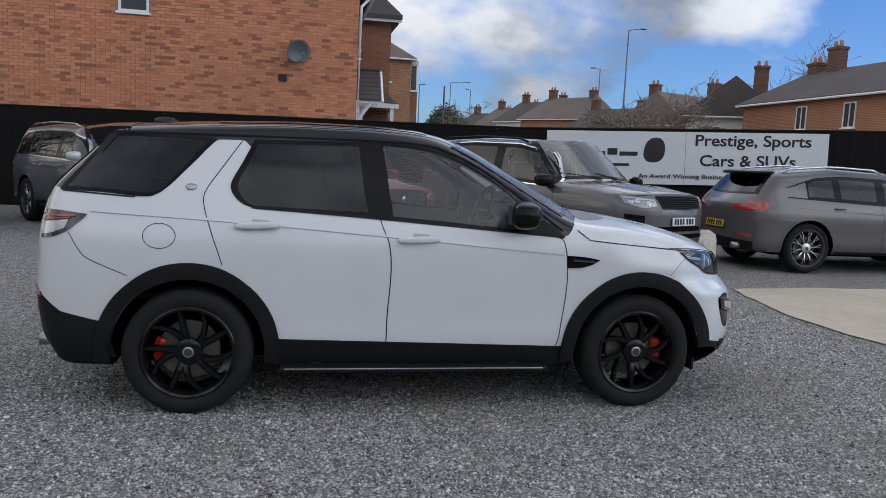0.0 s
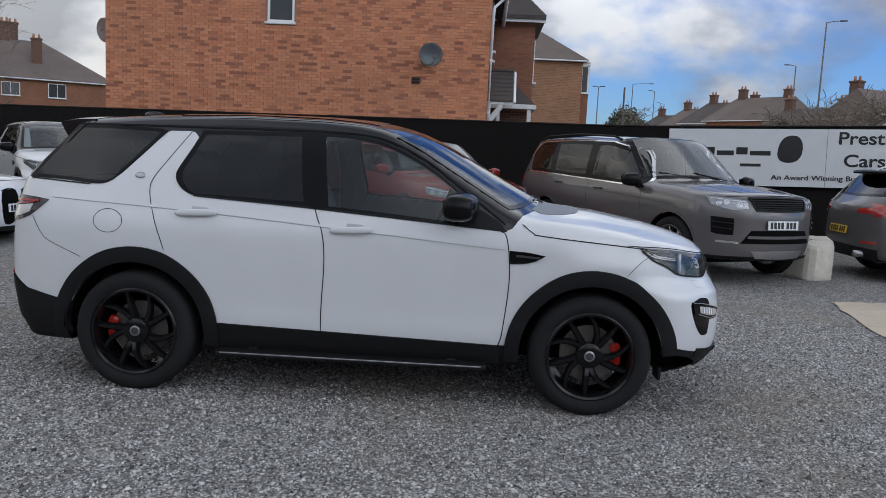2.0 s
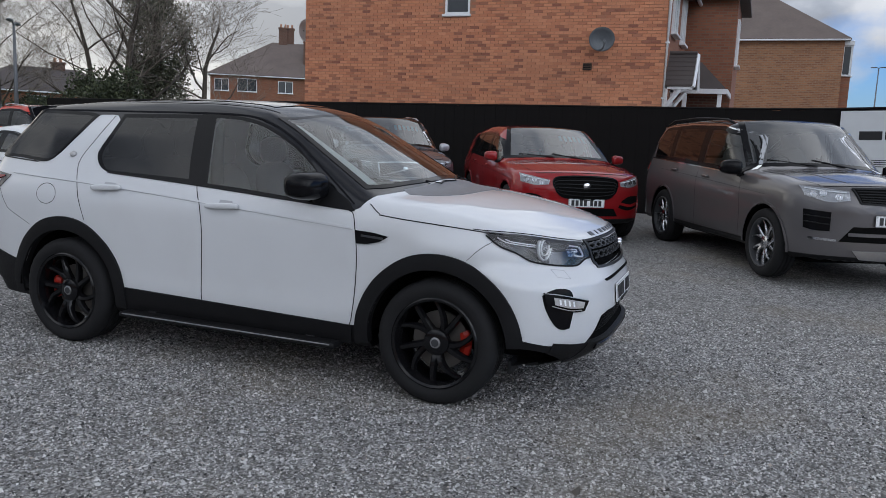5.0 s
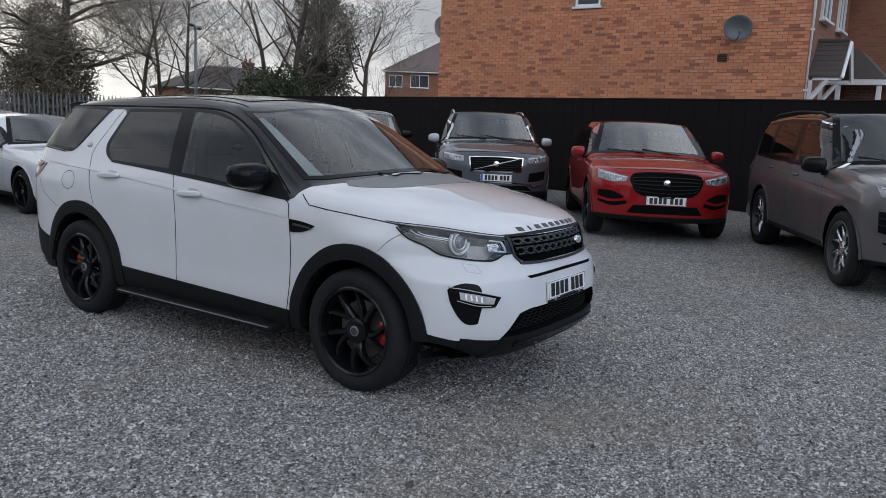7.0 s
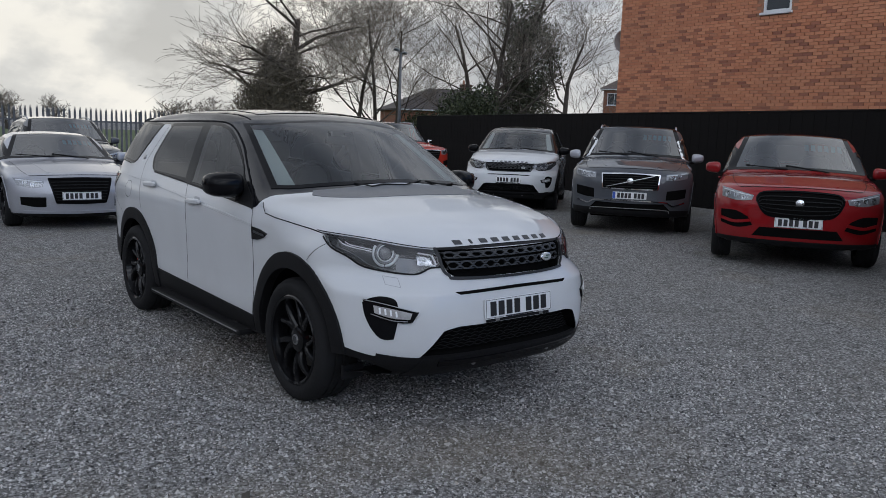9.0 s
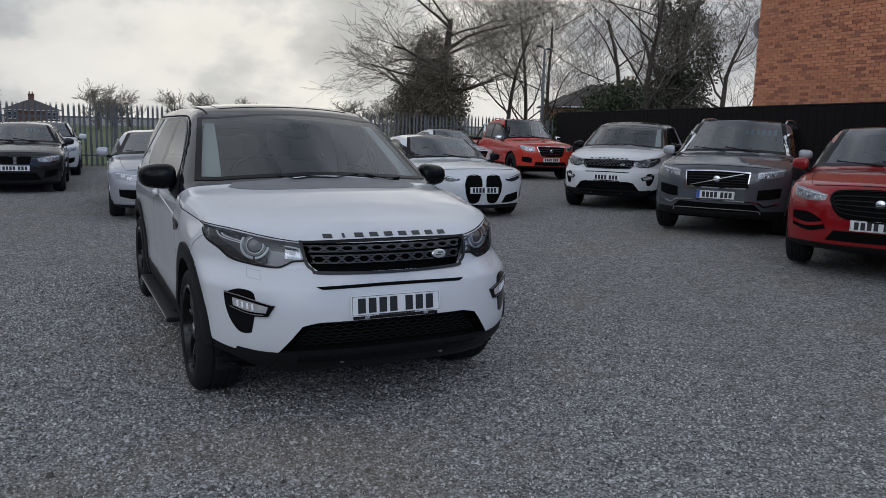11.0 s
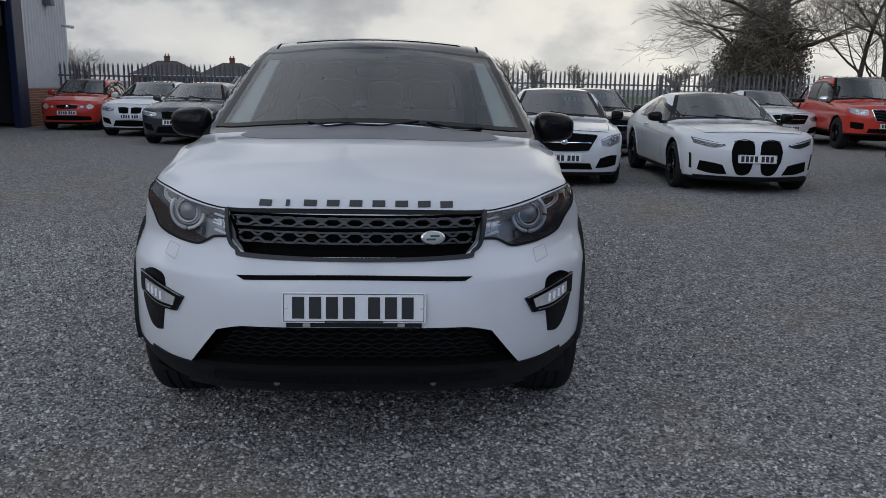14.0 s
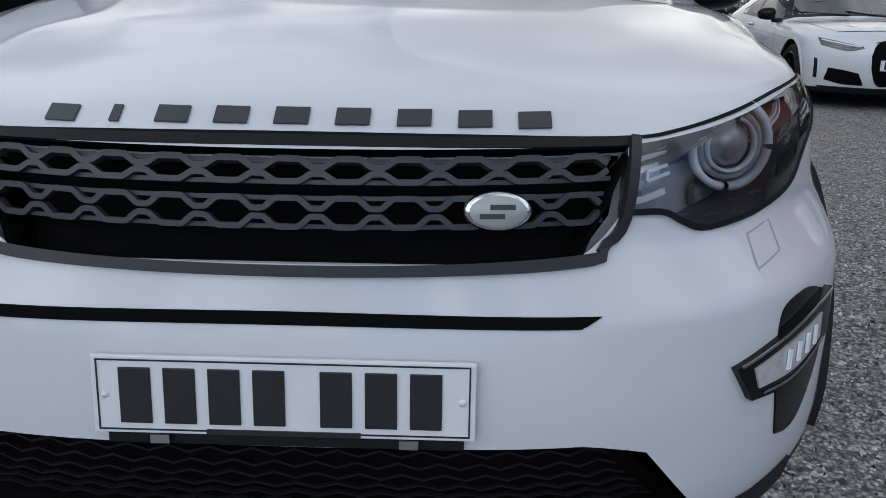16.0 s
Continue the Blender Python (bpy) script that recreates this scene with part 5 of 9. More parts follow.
HERO = hero()


# ---- ground ----
def gravel_material():
    m = Mat("grey_gravel", (0.2, 0.2, 0.2), 1.0, spec=0.03)
    v = m.coords("World")
    cells = m.voronoi(v, 62.0)
    fine = m.voronoi(v, 150.0)
    big = m.noise(v, 0.35, 4)
    mid = m.noise(v, 2.2, 4)
    tone = m.ramp(cells.outputs["Color"], [(0.0, (0.055, 0.055, 0.056)), (0.40, (0.285, 0.282, 0.280)), (0.70, (0.56, 0.552, 0.545)), (1.0, (0.80, 0.79, 0.775))])
    tone2 = m.ramp(fine.outputs["Color"], [(0.0, (0.11, 0.109, 0.107)), (1.0, (0.48, 0.468, 0.45))])
    c = m.mix(0.45, tone, tone2)
    # cells darken towards their rims: shade between stones, put into the colour
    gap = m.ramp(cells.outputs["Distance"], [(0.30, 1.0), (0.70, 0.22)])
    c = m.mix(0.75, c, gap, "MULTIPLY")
    c = m.mix(m.ramp(big, [(0.42, 0.0), (0.75, 0.35)]), c, (0.20, 0.185, 0.165))
    c = m.mix(m.ramp(mid, [(0.55, 0.0), (0.75, 0.25)]), c, (0.14, 0.135, 0.12))
    c = m.mix(m.ramp(m.noise(v, 0.55, 4), [(0.52, 0.0), (0.72, 0.40)]), c, (0.25, 0.21, 0.155))
    clump = m.voronoi(v, 19.0)
    c = m.mix(0.38, c, m.ramp(clump.outputs["Color"], [(0.0, 0.45), (0.5, 1.0), (1.0, 1.6)]), "MULTIPLY")
    m.colour(c)
    h = m.math("ADD", m.math("MULTIPLY", cells.outputs["Distance"], -0.7), m.math("MULTIPLY", fine.outputs["Distance"], -0.35))
    m.bump(h, 0.9, 0.012)
    return m.mat


def stone_material():
    m = Mat("gravel_stones", (0.3, 0.3, 0.3), 0.95, spec=0.1)
    r = m.island()
    v = m.coords("World")
    n = m.noise(v, 160.0, 3)
    c = m.ramp(r, [(0.0, (0.045, 0.045, 0.046)), (0.3, (0.25, 0.248, 0.247)), (0.7, (0.55, 0.543, 0.537)), (0.95, (0.80, 0.79, 0.775)), (1.0, (0.48, 0.42, 0.36))])
    c = m.mix(0.35, c, m.ramp(n, [(0.3, 0.25), (0.7, 1.0)]), "MULTIPLY")
    c = m.mix(m.ramp(m.noise(v, 0.55, 4), [(0.52, 0.0), (0.72, 0.40)]), c, (0.25, 0.21, 0.155))
    m.colour(c)
    return m.mat


GRAVEL, STONES = gravel_material(), stone_material()
GRASS = plain("winter_grass", (0.07, 0.10, 0.03), 0.95, 0, 0, 0.4, 6, 0.3)
CONCRETE = plain("worn_concrete", (0.46, 0.395, 0.31), 0.9, 0, 0, 0.2, 9, 0.3)


def grid_object(name, xs, ys, zf, material, kind="structure", label="", category=""):
    verts = [(x, y, zf(x, y)) for x in xs for y in ys]
    n = len(ys)
    faces = [(i * n + j, (i + 1) * n + j, (i + 1) * n + j + 1, i * n + j + 1) for i in range(len(xs) - 1) for j in range(n - 1)]
    ob = mesh_object(name, verts, faces, material, None, "", True)
    return tagged(ob, label, category, "", kind)


gx = sorted(set([-1500, -600, -250, -120, -70, -45] + list(np.arange(-32, 30.1, 1.0)) + [45, 80, 150, 400, 1500]))
gy = sorted(set([-1500, -500, -200, -80, -40] + list(np.arange(-25, 30.1, 1.0)) + [45, 80, 200, 600, 1500]))
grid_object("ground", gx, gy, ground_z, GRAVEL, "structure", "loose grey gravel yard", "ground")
grid_object("lawn", list(np.arange(-140, -21.9, 8)) + [-21.9], np.arange(-60, 80.1, 10), lambda x, y: 0.015 + ground_z(x, y), GRASS, "structure", "winter grass beyond the steel fence", "grass")

# a worn concrete apron at the entrance, its edge ragged
bm = bmesh.new()
edge = [(4.75, 3.54), (4.60, 2.9), (4.51, 2.28), (4.49, 1.51), (4.62, 0.74), (4.9, -0.4), (5.6, -1.5), (7.0, -2.2), (13.5, -2.6), (13.8, 3.4), (10.0, 3.85), (7.04, 3.73), (5.8, 3.68)]
pts = spaced([(*p, 0) for p in edge + edge[:1]], 120)
rr = random.Random(4)
loop = [bm.verts.new((p[0] + rr.uniform(-0.03, 0.03), p[1] + rr.uniform(-0.03, 0.03), ground_z(p[0], p[1]) + 0.012)) for p in pts[:-1]]
f = bm.faces.new(loop)
bmesh.ops.triangulate(bm, faces=[f])
tagged(part("concrete_apron", bm, CONCRETE, None), "worn sandy concrete apron with a ragged edge", "pavement", "", "structure")


def scatter_stones(name, count, box, size, seed, label):
    """Loose chippings: small eight-sided stones lying at all angles."""
    rs = np.random.RandomState(seed)
    x, y = rs.uniform(box[0], box[1], count), rs.uniform(box[2], box[3], count)
    rim = np.minimum(np.minimum(x - box[0], box[1] - x) / 1.6, np.minimum(y - box[2] + 1.0, box[3] - y) / 2.2)
    keep = ~((x > 4.4) & (y > -0.5) & (y < 3.7)) & (rs.uniform(0, 1, count) < rim)
    x, y = x[keep], y[keep]
    n = len(x)
    z = np.array([ground_z(a, b) for a, b in zip(x, y)]) + rs.uniform(-0.002, 0.004, n)
    s = size * rs.lognormal(0, 0.32, n)
    base = np.array([(1, 0, -0.2), (-1, 0, -0.2), (0, 1, -0.2), (0, -1, -0.2), (0.15, 0.1, 0.8)], float)
    tri = np.array([(0, 2, 4), (2, 1, 4), (1, 3, 4), (3, 0, 4)])
    V = base[None] * (s[:, None, None] * rs.uniform(0.5, 1.1, (n, 1, 3))) + rs.normal(0, 0.16, (n, 5, 3)) * s[:, None, None]
    a, b = rs.uniform(0, 6.28, n), rs.normal(0, 0.5, n)
    ca, sa, cb, sb = np.cos(a), np.sin(a), np.cos(b), np.sin(b)
    X, Y, Z = V[..., 0].copy(), V[..., 1].copy(), V[..., 2].copy()
    Y, Z = Y * cb[:, None] - Z * sb[:, None], Y * sb[:, None] + Z * cb[:, None]
    X, Y = X * ca[:, None] - Y * sa[:, None], X * sa[:, None] + Y * ca[:, None]
    P = np.stack([X + x[:, None], Y + y[:, None], Z + z[:, None]], -1).reshape(-1, 3)
    T = (tri[None] + 5 * np.arange(n)[:, None, None]).reshape(-1, 3)
    me = bpy.data.meshes.new(name)
    me.vertices.add(len(P))
    me.vertices.foreach_set("co", P.astype(np.float32).ravel())
    me.loops.add(T.size)
    me.loops.foreach_set("vertex_index", T.astype(np.int32).ravel())
    me.polygons.add(len(T))
    me.polygons.foreach_set("loop_start", (3 * np.arange(len(T))).astype(np.int32))
    me.materials.append(STONES)
    me.update(calc_edges=True)
    me.validate()
    return tagged(new(name, me), label, "gravel", "", "stuff")


scatter_stones("gravel_stones", 305000, (-3.2, 7.2, -4.8, 2.8), 0.0076, 7, "loose grey stone chippings on the yard")

# ---- board fence ----
FENCE_BLACK = plain("black_stained_boards", (0.010, 0.009, 0.009), 0.85, 0, 0, 0.45, 14, 0.5, 0.12)
FA, FB = Vector((-21.5, 16.94)), Vector((15.0, 7.08))
fdir = (FB - FA).normalized()
flen = (FB - FA).length
FANG = math.degrees(math.atan2(fdir.y, fdir.x))


def fence_top(u):
    x = FA.x + fdir.x * u
    return 2.20 + 0.035 * max(0.0, x - 3.5)


fence = thing("wall_board_fence", pose(FA.x, FA.y, 0, 0, 0, FANG), "tall black-stained close-board timber fence", "fence", "", "structure")
rr = random.Random(11)
u, k = 0.0, 0
board_mesh = []
for i in range(4):
    bm = box_bm(0, 0, 0, 0.148, 0.018, 1.0)
    me = bpy.data.meshes.new("board")
    bm.to_mesh(me)
    bm.free()
    me.materials.append(FENCE_BLACK)
    board_mesh.append(me)
while u < flen:
    p = FA + fdir * u
    g = ground_z(p.x, p.y)
    top = fence_top(u) + rr.uniform(-0.012, 0.012)
    ob = new("board", board_mesh[k % 4])
    ob.parent = fence
    ob.matrix_basis = Matrix.Translation((u, -0.006 * (k % 2) - 0.01, 0.5 * (top + g - 0.1))) @ Matrix.Rotation(rr.uniform(-0.006, 0.006), 4, "Y") @ Matrix.Diagonal((1, 1, top - g + 0.1, 1))
    u += 0.139
    k += 1
for h in (0.35, 1.1, 1.85):
    pts = [(t, 0.03, h + (fence_top(t) - 2.2)) for t in np.linspace(0, flen, 30)]
    part("fence_rail", tube_bm(pts, 0.03, 4), FENCE_BLACK, fence)
for t in np.arange(0, flen, 2.4):
    part("fence_post", box_bm(t, 0.07, 1.05, 0.09, 0.09, 2.25 + (fence_top(t) - 2.2)), FENCE_BLACK, fence)
cap = [(t, -0.01, fence_top(t) + 0.012) for t in np.linspace(0, flen, 40)]
part("fence_cap", tube_bm(cap, 0.022, 4), FENCE_BLACK, fence)

# ---- the white sign on the fence ----
SIGN_WHITE = plain("sign_board_white", (0.62, 0.64, 0.66), 0.5, 0, 0, 0.06, 5)
sign_at = pose(4.20, 9.94, 0, 0, 0, FANG)
sign = thing("business_sign", sign_at, "long white sign board with black lettering on the fence", "sign")
rise = math.atan2(0.17, 5.5)
tilt = Matrix.Translation((0, -0.05, 2.19)) @ Matrix.Rotation(-rise, 4, "Y")
bd = part("sign_board", box_bm(2.76, 0, -0.52, 5.52, 0.02, 1.05, bevel=0.003), SIGN_WHITE, sign)
bd.matrix_basis = tilt
for x in (2.76,):
    jo = part("board_joint", box_bm(x, -0.011, -0.52, 0.006, 0.002, 1.04), DARK_GREY, sign)
    jo.matrix_basis = tilt


def lettering(text, x, z, size, width, name):
    """Raised words in the built-in font, fitted to a width."""
    cu = bpy.data.curves.new(name, "FONT")
    cu.body, cu.size, cu.extrude, cu.offset = text, size, 0.002, size * 0.018
    ob = new(name, cu)
    bpy.context.view_layer.update()
    me = bpy.data.meshes.new_from_object(ob.evaluated_get(bpy.context.evaluated_depsgraph_get()))
    bpy.data.objects.remove(ob)
    xs = [v.co.x for v in me.vertices]
    sc = width / max(1e-6, max(xs) - min(xs))
    me.transform(Matrix.Diagonal((sc, 1, 1, 1)))
    me.materials.clear()
    me.materials.append(INK)
    o = new(name, me)
    o.parent = sign
    o.matrix_basis = tilt @ pose(x, -0.014, z, 90, 0, 0)
    return o


lettering("Prestige, Sports", 2.93, -0.26, 0.31, 2.24, "sign_line")
lettering("Cars & SUVs", 3.04, -0.66, 0.31, 1.86, "sign_line")
lettering("An Award Winning Business", 1.85, -0.92, 0.125, 1.77, "sign_line")
for x, w, h, z in ((0.30, 0.34, 0.26, -0.40), (0.68, 0.16, 0.24, -0.40), (0.88, 0.30, 0.16, -0.44), (1.22, 0.20, 0.24, -0.40), (1.46, 0.36, 0.15, -0.44), (1.30, 0.36, 0.10, -0.66)):
    o = part("sign_bar", box_bm(x + w / 2, -0.012, z, w, 0.005, h * 0.55, Matrix.Identity(4), 0.002), INK, sign)
    o.matrix_basis = tilt
v, f = rounded(0.42, 0.006, 0.50, 2.4, 20, 10)
o = mesh_object("sign_emblem", [(x * (1 - 0.3 * z) + 2.15 + 0.1 * z, y - 0.012, z - 0.36) for x, y, z in v], f, INK, sign, "plain dark emblem", True)
o.matrix_basis = tilt
for k in range(4):
    o = part("sign_small_bar", box_bm(0.78, -0.012, -0.80 - 0.035 * k, 0.55 - 0.08 * (k % 2), 0.003, 0.014), DARK_GREY, sign)
    o.matrix_basis = tilt

# ---- palisade fence ----
GALV = plain("weathered_galvanised_steel", (0.15, 0.155, 0.165), 0.6, 0.35, 0, 0.3, 8)
pal = thing("wall_palisade_fence", pose(-21.5, -11.4, 0), "grey galvanised steel palisade fence with pointed pales", "fence", "", "structure")
bm = bmesh.new()
prof = [(-0.034, 0.0), (-0.012, -0.018), (0.012, -0.018), (0.034, 0.0)]
vs = []
for z, sc in ((0.0, 1.0), (1.78, 1.0), (1.86, 0.85)):
    vs.append([bm.verts.new((b, a * sc, z)) for a, b in prof])
tips = [bm.verts.new((-0.008, a, 1.98)) for a in (-0.020, 0.0, 0.020)]
for A, B in zip(vs, vs[1:]):
    for i in range(3):
        bm.faces.new((A[i], A[i + 1], B[i + 1], B[i]))
bm.faces.new((vs[2][0], vs[2][1], tips[0]))
bm.faces.new((vs[2][1], vs[2][2], tips[1]))
bm.faces.new((vs[2][2], vs[2][3], tips[2]))
pale = bpy.data.meshes.new("pale")
bm.to_mesh(pale)
bm.free()
pale.materials.append(GALV)
npale = int(28.3 / 0.155)
rr = random.Random(5)
for i in range(npale):
    ob = new("pale", pale)
    ob.parent = pal
    ob.matrix_basis = pose(0.03, 0.155 * i, 0.02, rr.uniform(-0.8, 0.8), 0, 0) @ Matrix.Diagonal((1, 1, 1 + rr.uniform(-0.006, 0.006), 1))
for z in (0.35, 1.55):
    part("palisade_rail", box_bm(-0.02, 14.1, z, 0.045, 28.4, 0.05, bevel=0.004), GALV, pal)
for i in range(11):
    part("palisade_post", box_bm(-0.06, 2.75 * i + 0.4, 0.95, 0.10, 0.055, 1.9), GALV, pal)


# ---- brick houses ----
def brick_material(name, a, b, c_):
    m = Mat(name, a, 0.85)
    v = m.coords("World")
    n = m.noise(v, 40, 5)
    r = m.math("FRACT", m.math("ADD", m.island(), m.object_random()), 0.0)
    col = m.ramp(r, [(0.0, a), (0.35, b), (0.7, a), (0.9, c_), (1.0, b)])
    col = m.mix(0.35, col, m.ramp(n, [(0.3, 0.55), (0.7, 1.05)]), "MULTIPLY")
    col = m.mix(m.ramp(m.noise(v, 0.8, 3), [(0.4, 0.0), (0.8, 0.25)]), col, (0.20, 0.11, 0.07))
    m.colour(col)
    m.bump(n, 0.3, 0.004)
    return m.mat


def far_brick(name, a, b, mortar, size=1.0):
    """Brickwork too far off to pick apart."""
    m = Mat(name, a, 0.9)
    v = m.coords("Object")
    br = m.n.new("ShaderNodeTexBrick")
    br.inputs["Scale"].default_value = 1.0 / size
    br.inputs["Brick Width"].default_value, br.inputs["Row Height"].default_value, br.inputs["Mortar Size"].default_value = 0.225, 0.075, 0.012
    br.inputs["Color1"].default_value, br.inputs["Color2"].default_value, br.inputs["Mortar"].default_value = rgb(a), rgb(b), rgb(mortar)
    sp = m.n.new("ShaderNodeSeparateXYZ")
    m.l.new(v, sp.inputs[0])
    cb = m.n.new("ShaderNodeCombineXYZ")
    m.l.new(m.math("ADD", sp.outputs[0], sp.outputs[1]), cb.inputs[0])
    m.l.new(sp.outputs[2], cb.inputs[1])
    m.l.new(cb.outputs[0], br.inputs["Vector"])
    big = m.noise(v, 0.7, 4)
    m.colour(m.mix(0.3, br.outputs[0], m.ramp(big, [(0.3, 0.6), (0.7, 1.1)]), "MULTIPLY"))
    return m.mat


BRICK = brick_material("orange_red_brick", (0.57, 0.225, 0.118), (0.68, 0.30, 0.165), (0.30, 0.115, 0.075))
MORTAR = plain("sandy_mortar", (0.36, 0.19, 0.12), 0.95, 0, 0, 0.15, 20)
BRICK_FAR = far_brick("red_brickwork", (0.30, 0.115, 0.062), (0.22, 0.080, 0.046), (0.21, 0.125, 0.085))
BRICK_BROWN = far_brick("brown_brickwork", (0.32, 0.13, 0.06), (0.21, 0.085, 0.045), (0.36, 0.28, 0.21))
BRICK_DARK = far_brick("dark_red_brickwork", (0.15, 0.062, 0.040), (0.105, 0.045, 0.032), (0.16, 0.12, 0.09))
BRICK_ROUGH = far_brick("weathered_brickwork", (0.36, 0.165, 0.080), (0.23, 0.10, 0.055), (0.30, 0.20, 0.13), 1.5)
BRICK_ORANGE = far_brick("orange_brickwork", (0.36, 0.13, 0.06), (0.29, 0.10, 0.05), (0.36, 0.24, 0.16))
TILE = plain("dark_roof_tiles", (0.075, 0.062, 0.058), 0.85, 0, 0, 0.3, 6, 0.3)
TILE_BROWN = plain("brown_roof_tiles", (0.14, 0.110, 0.097), 0.85, 0, 0, 0.3, 6, 0.3)
UPVC = plain("white_upvc", (0.72, 0.73, 0.74), 0.35, 0, 0, 0.05)
RENDER_WHITE = plain("white_render", (0.66, 0.66, 0.64), 0.9, 0, 0, 0.1, 4)
GLASS_HOUSE = plain("house_window_glass", (0.05, 0.055, 0.06), 0.06)
LEAD_GREY = plain("grey_metal_dish", (0.11, 0.12, 0.13), 0.5)


def window_set(parent, x, y, z, w, h, facing, panes=2):
    """A framed window with sill on a wall; facing is the way it looks, in degrees."""
    wd = new("house_window")
    wd.parent = parent
    wd.matrix_basis = pose(x, y, z, 0, 0, facing + 90)
    for px, sx in ((-w / 2 + 0.03, 0.06), (w / 2 - 0.03, 0.06)):
        part("window_frame", box_bm(px, 0, h / 2, sx, 0.08, h, bevel=0.006), UPVC, wd)
    for pz in (0.03, h - 0.03):
        part("window_frame", box_bm(0, 0, pz, w - 0.12, 0.08, 0.06, bevel=0.006), UPVC, wd)
    for i in range(1, panes):
        part("window_frame", box_bm(-w / 2 + w * i / panes, 0, h / 2, 0.05, 0.07, h - 0.12, bevel=0.006), UPVC, wd)
    part("pane", box_bm(0, 0.01, h / 2, w - 0.1, 0.02, h - 0.1), GLASS_HOUSE, wd)
    part("window_sill", box_bm(0, -0.05, -0.03, w + 0.1, 0.16, 0.06, bevel=0.008), UPVC, wd)
    return wd


def hip_roof(parent, x0, x1, y0, y1, z, ridge, over=0.3, material=None, inset=None, name="roof"):
    """A hipped roof with eaves and a solid edge."""
    x0, x1, y0, y1 = x0 - over, x1 + over, y0 - over, y1 + over
    d = (min(x1 - x0, y1 - y0) / 2) if inset is None else inset
    bm = bmesh.new()
    B = [bm.verts.new(p) for p in ((x0, y0, z), (x1, y0, z), (x1, y1, z), (x0, y1, z))]
    L = [bm.verts.new((v.co.x, v.co.y, z - 0.12)) for v in B]
    if (x1 - x0) >= (y1 - y0):
        R = [bm.verts.new((x0 + d, (y0 + y1) / 2, ridge)), bm.verts.new((x1 - d, (y0 + y1) / 2, ridge))]
        for q in ((B[0], B[1], R[1], R[0]), (B[1], B[2], R[1]), (B[2], B[3], R[0], R[1]), (B[3], B[0], R[0])):
            bm.faces.new(q)
    else:
        R = [bm.verts.new(((x0 + x1) / 2, y0 + d, ridge)), bm.verts.new(((x0 + x1) / 2, y1 - d, ridge))]
        for q in ((B[0], B[1], R[0]), (B[1], B[2], R[1], R[0]), (B[2], B[3], R[1]), (B[3], B[0], R[0], R[1])):
            bm.faces.new(q)
    for i in range(4):
        bm.faces.new((L[i], L[(i + 1) % 4], B[(i + 1) % 4], B[i]))
    bm.faces.new(L[::-1])
    return part(name, bm, material or TILE, parent)


def chimney(parent, x, y, z0, z1, w=0.9, d=0.6, pots=2):
    bm = box_bm(x, y, (z0 + z1) / 2, w, d, z1 - z0, bevel=0.02)
    box_into(bm, x, y, z1 - 0.1, w + 0.12, d + 0.12, 0.14, None, 0.02)
    ch = part("chimney", bm, BRICK_DARK, parent)
    for i in range(pots):
        px = x + (i - (pots - 1) / 2) * w / max(1, pots)
        v, f = lathe([(0.10, z1 - 0.03), (0.12, z1), (0.095, z1 + 0.35), (0.075, z1 + 0.35), (0.08, z1)], 12, "z")
        mesh_object("chimney_pot", [(a + px, b + y, c) for a, b, c in v], f, MORTAR, ch, "", True)


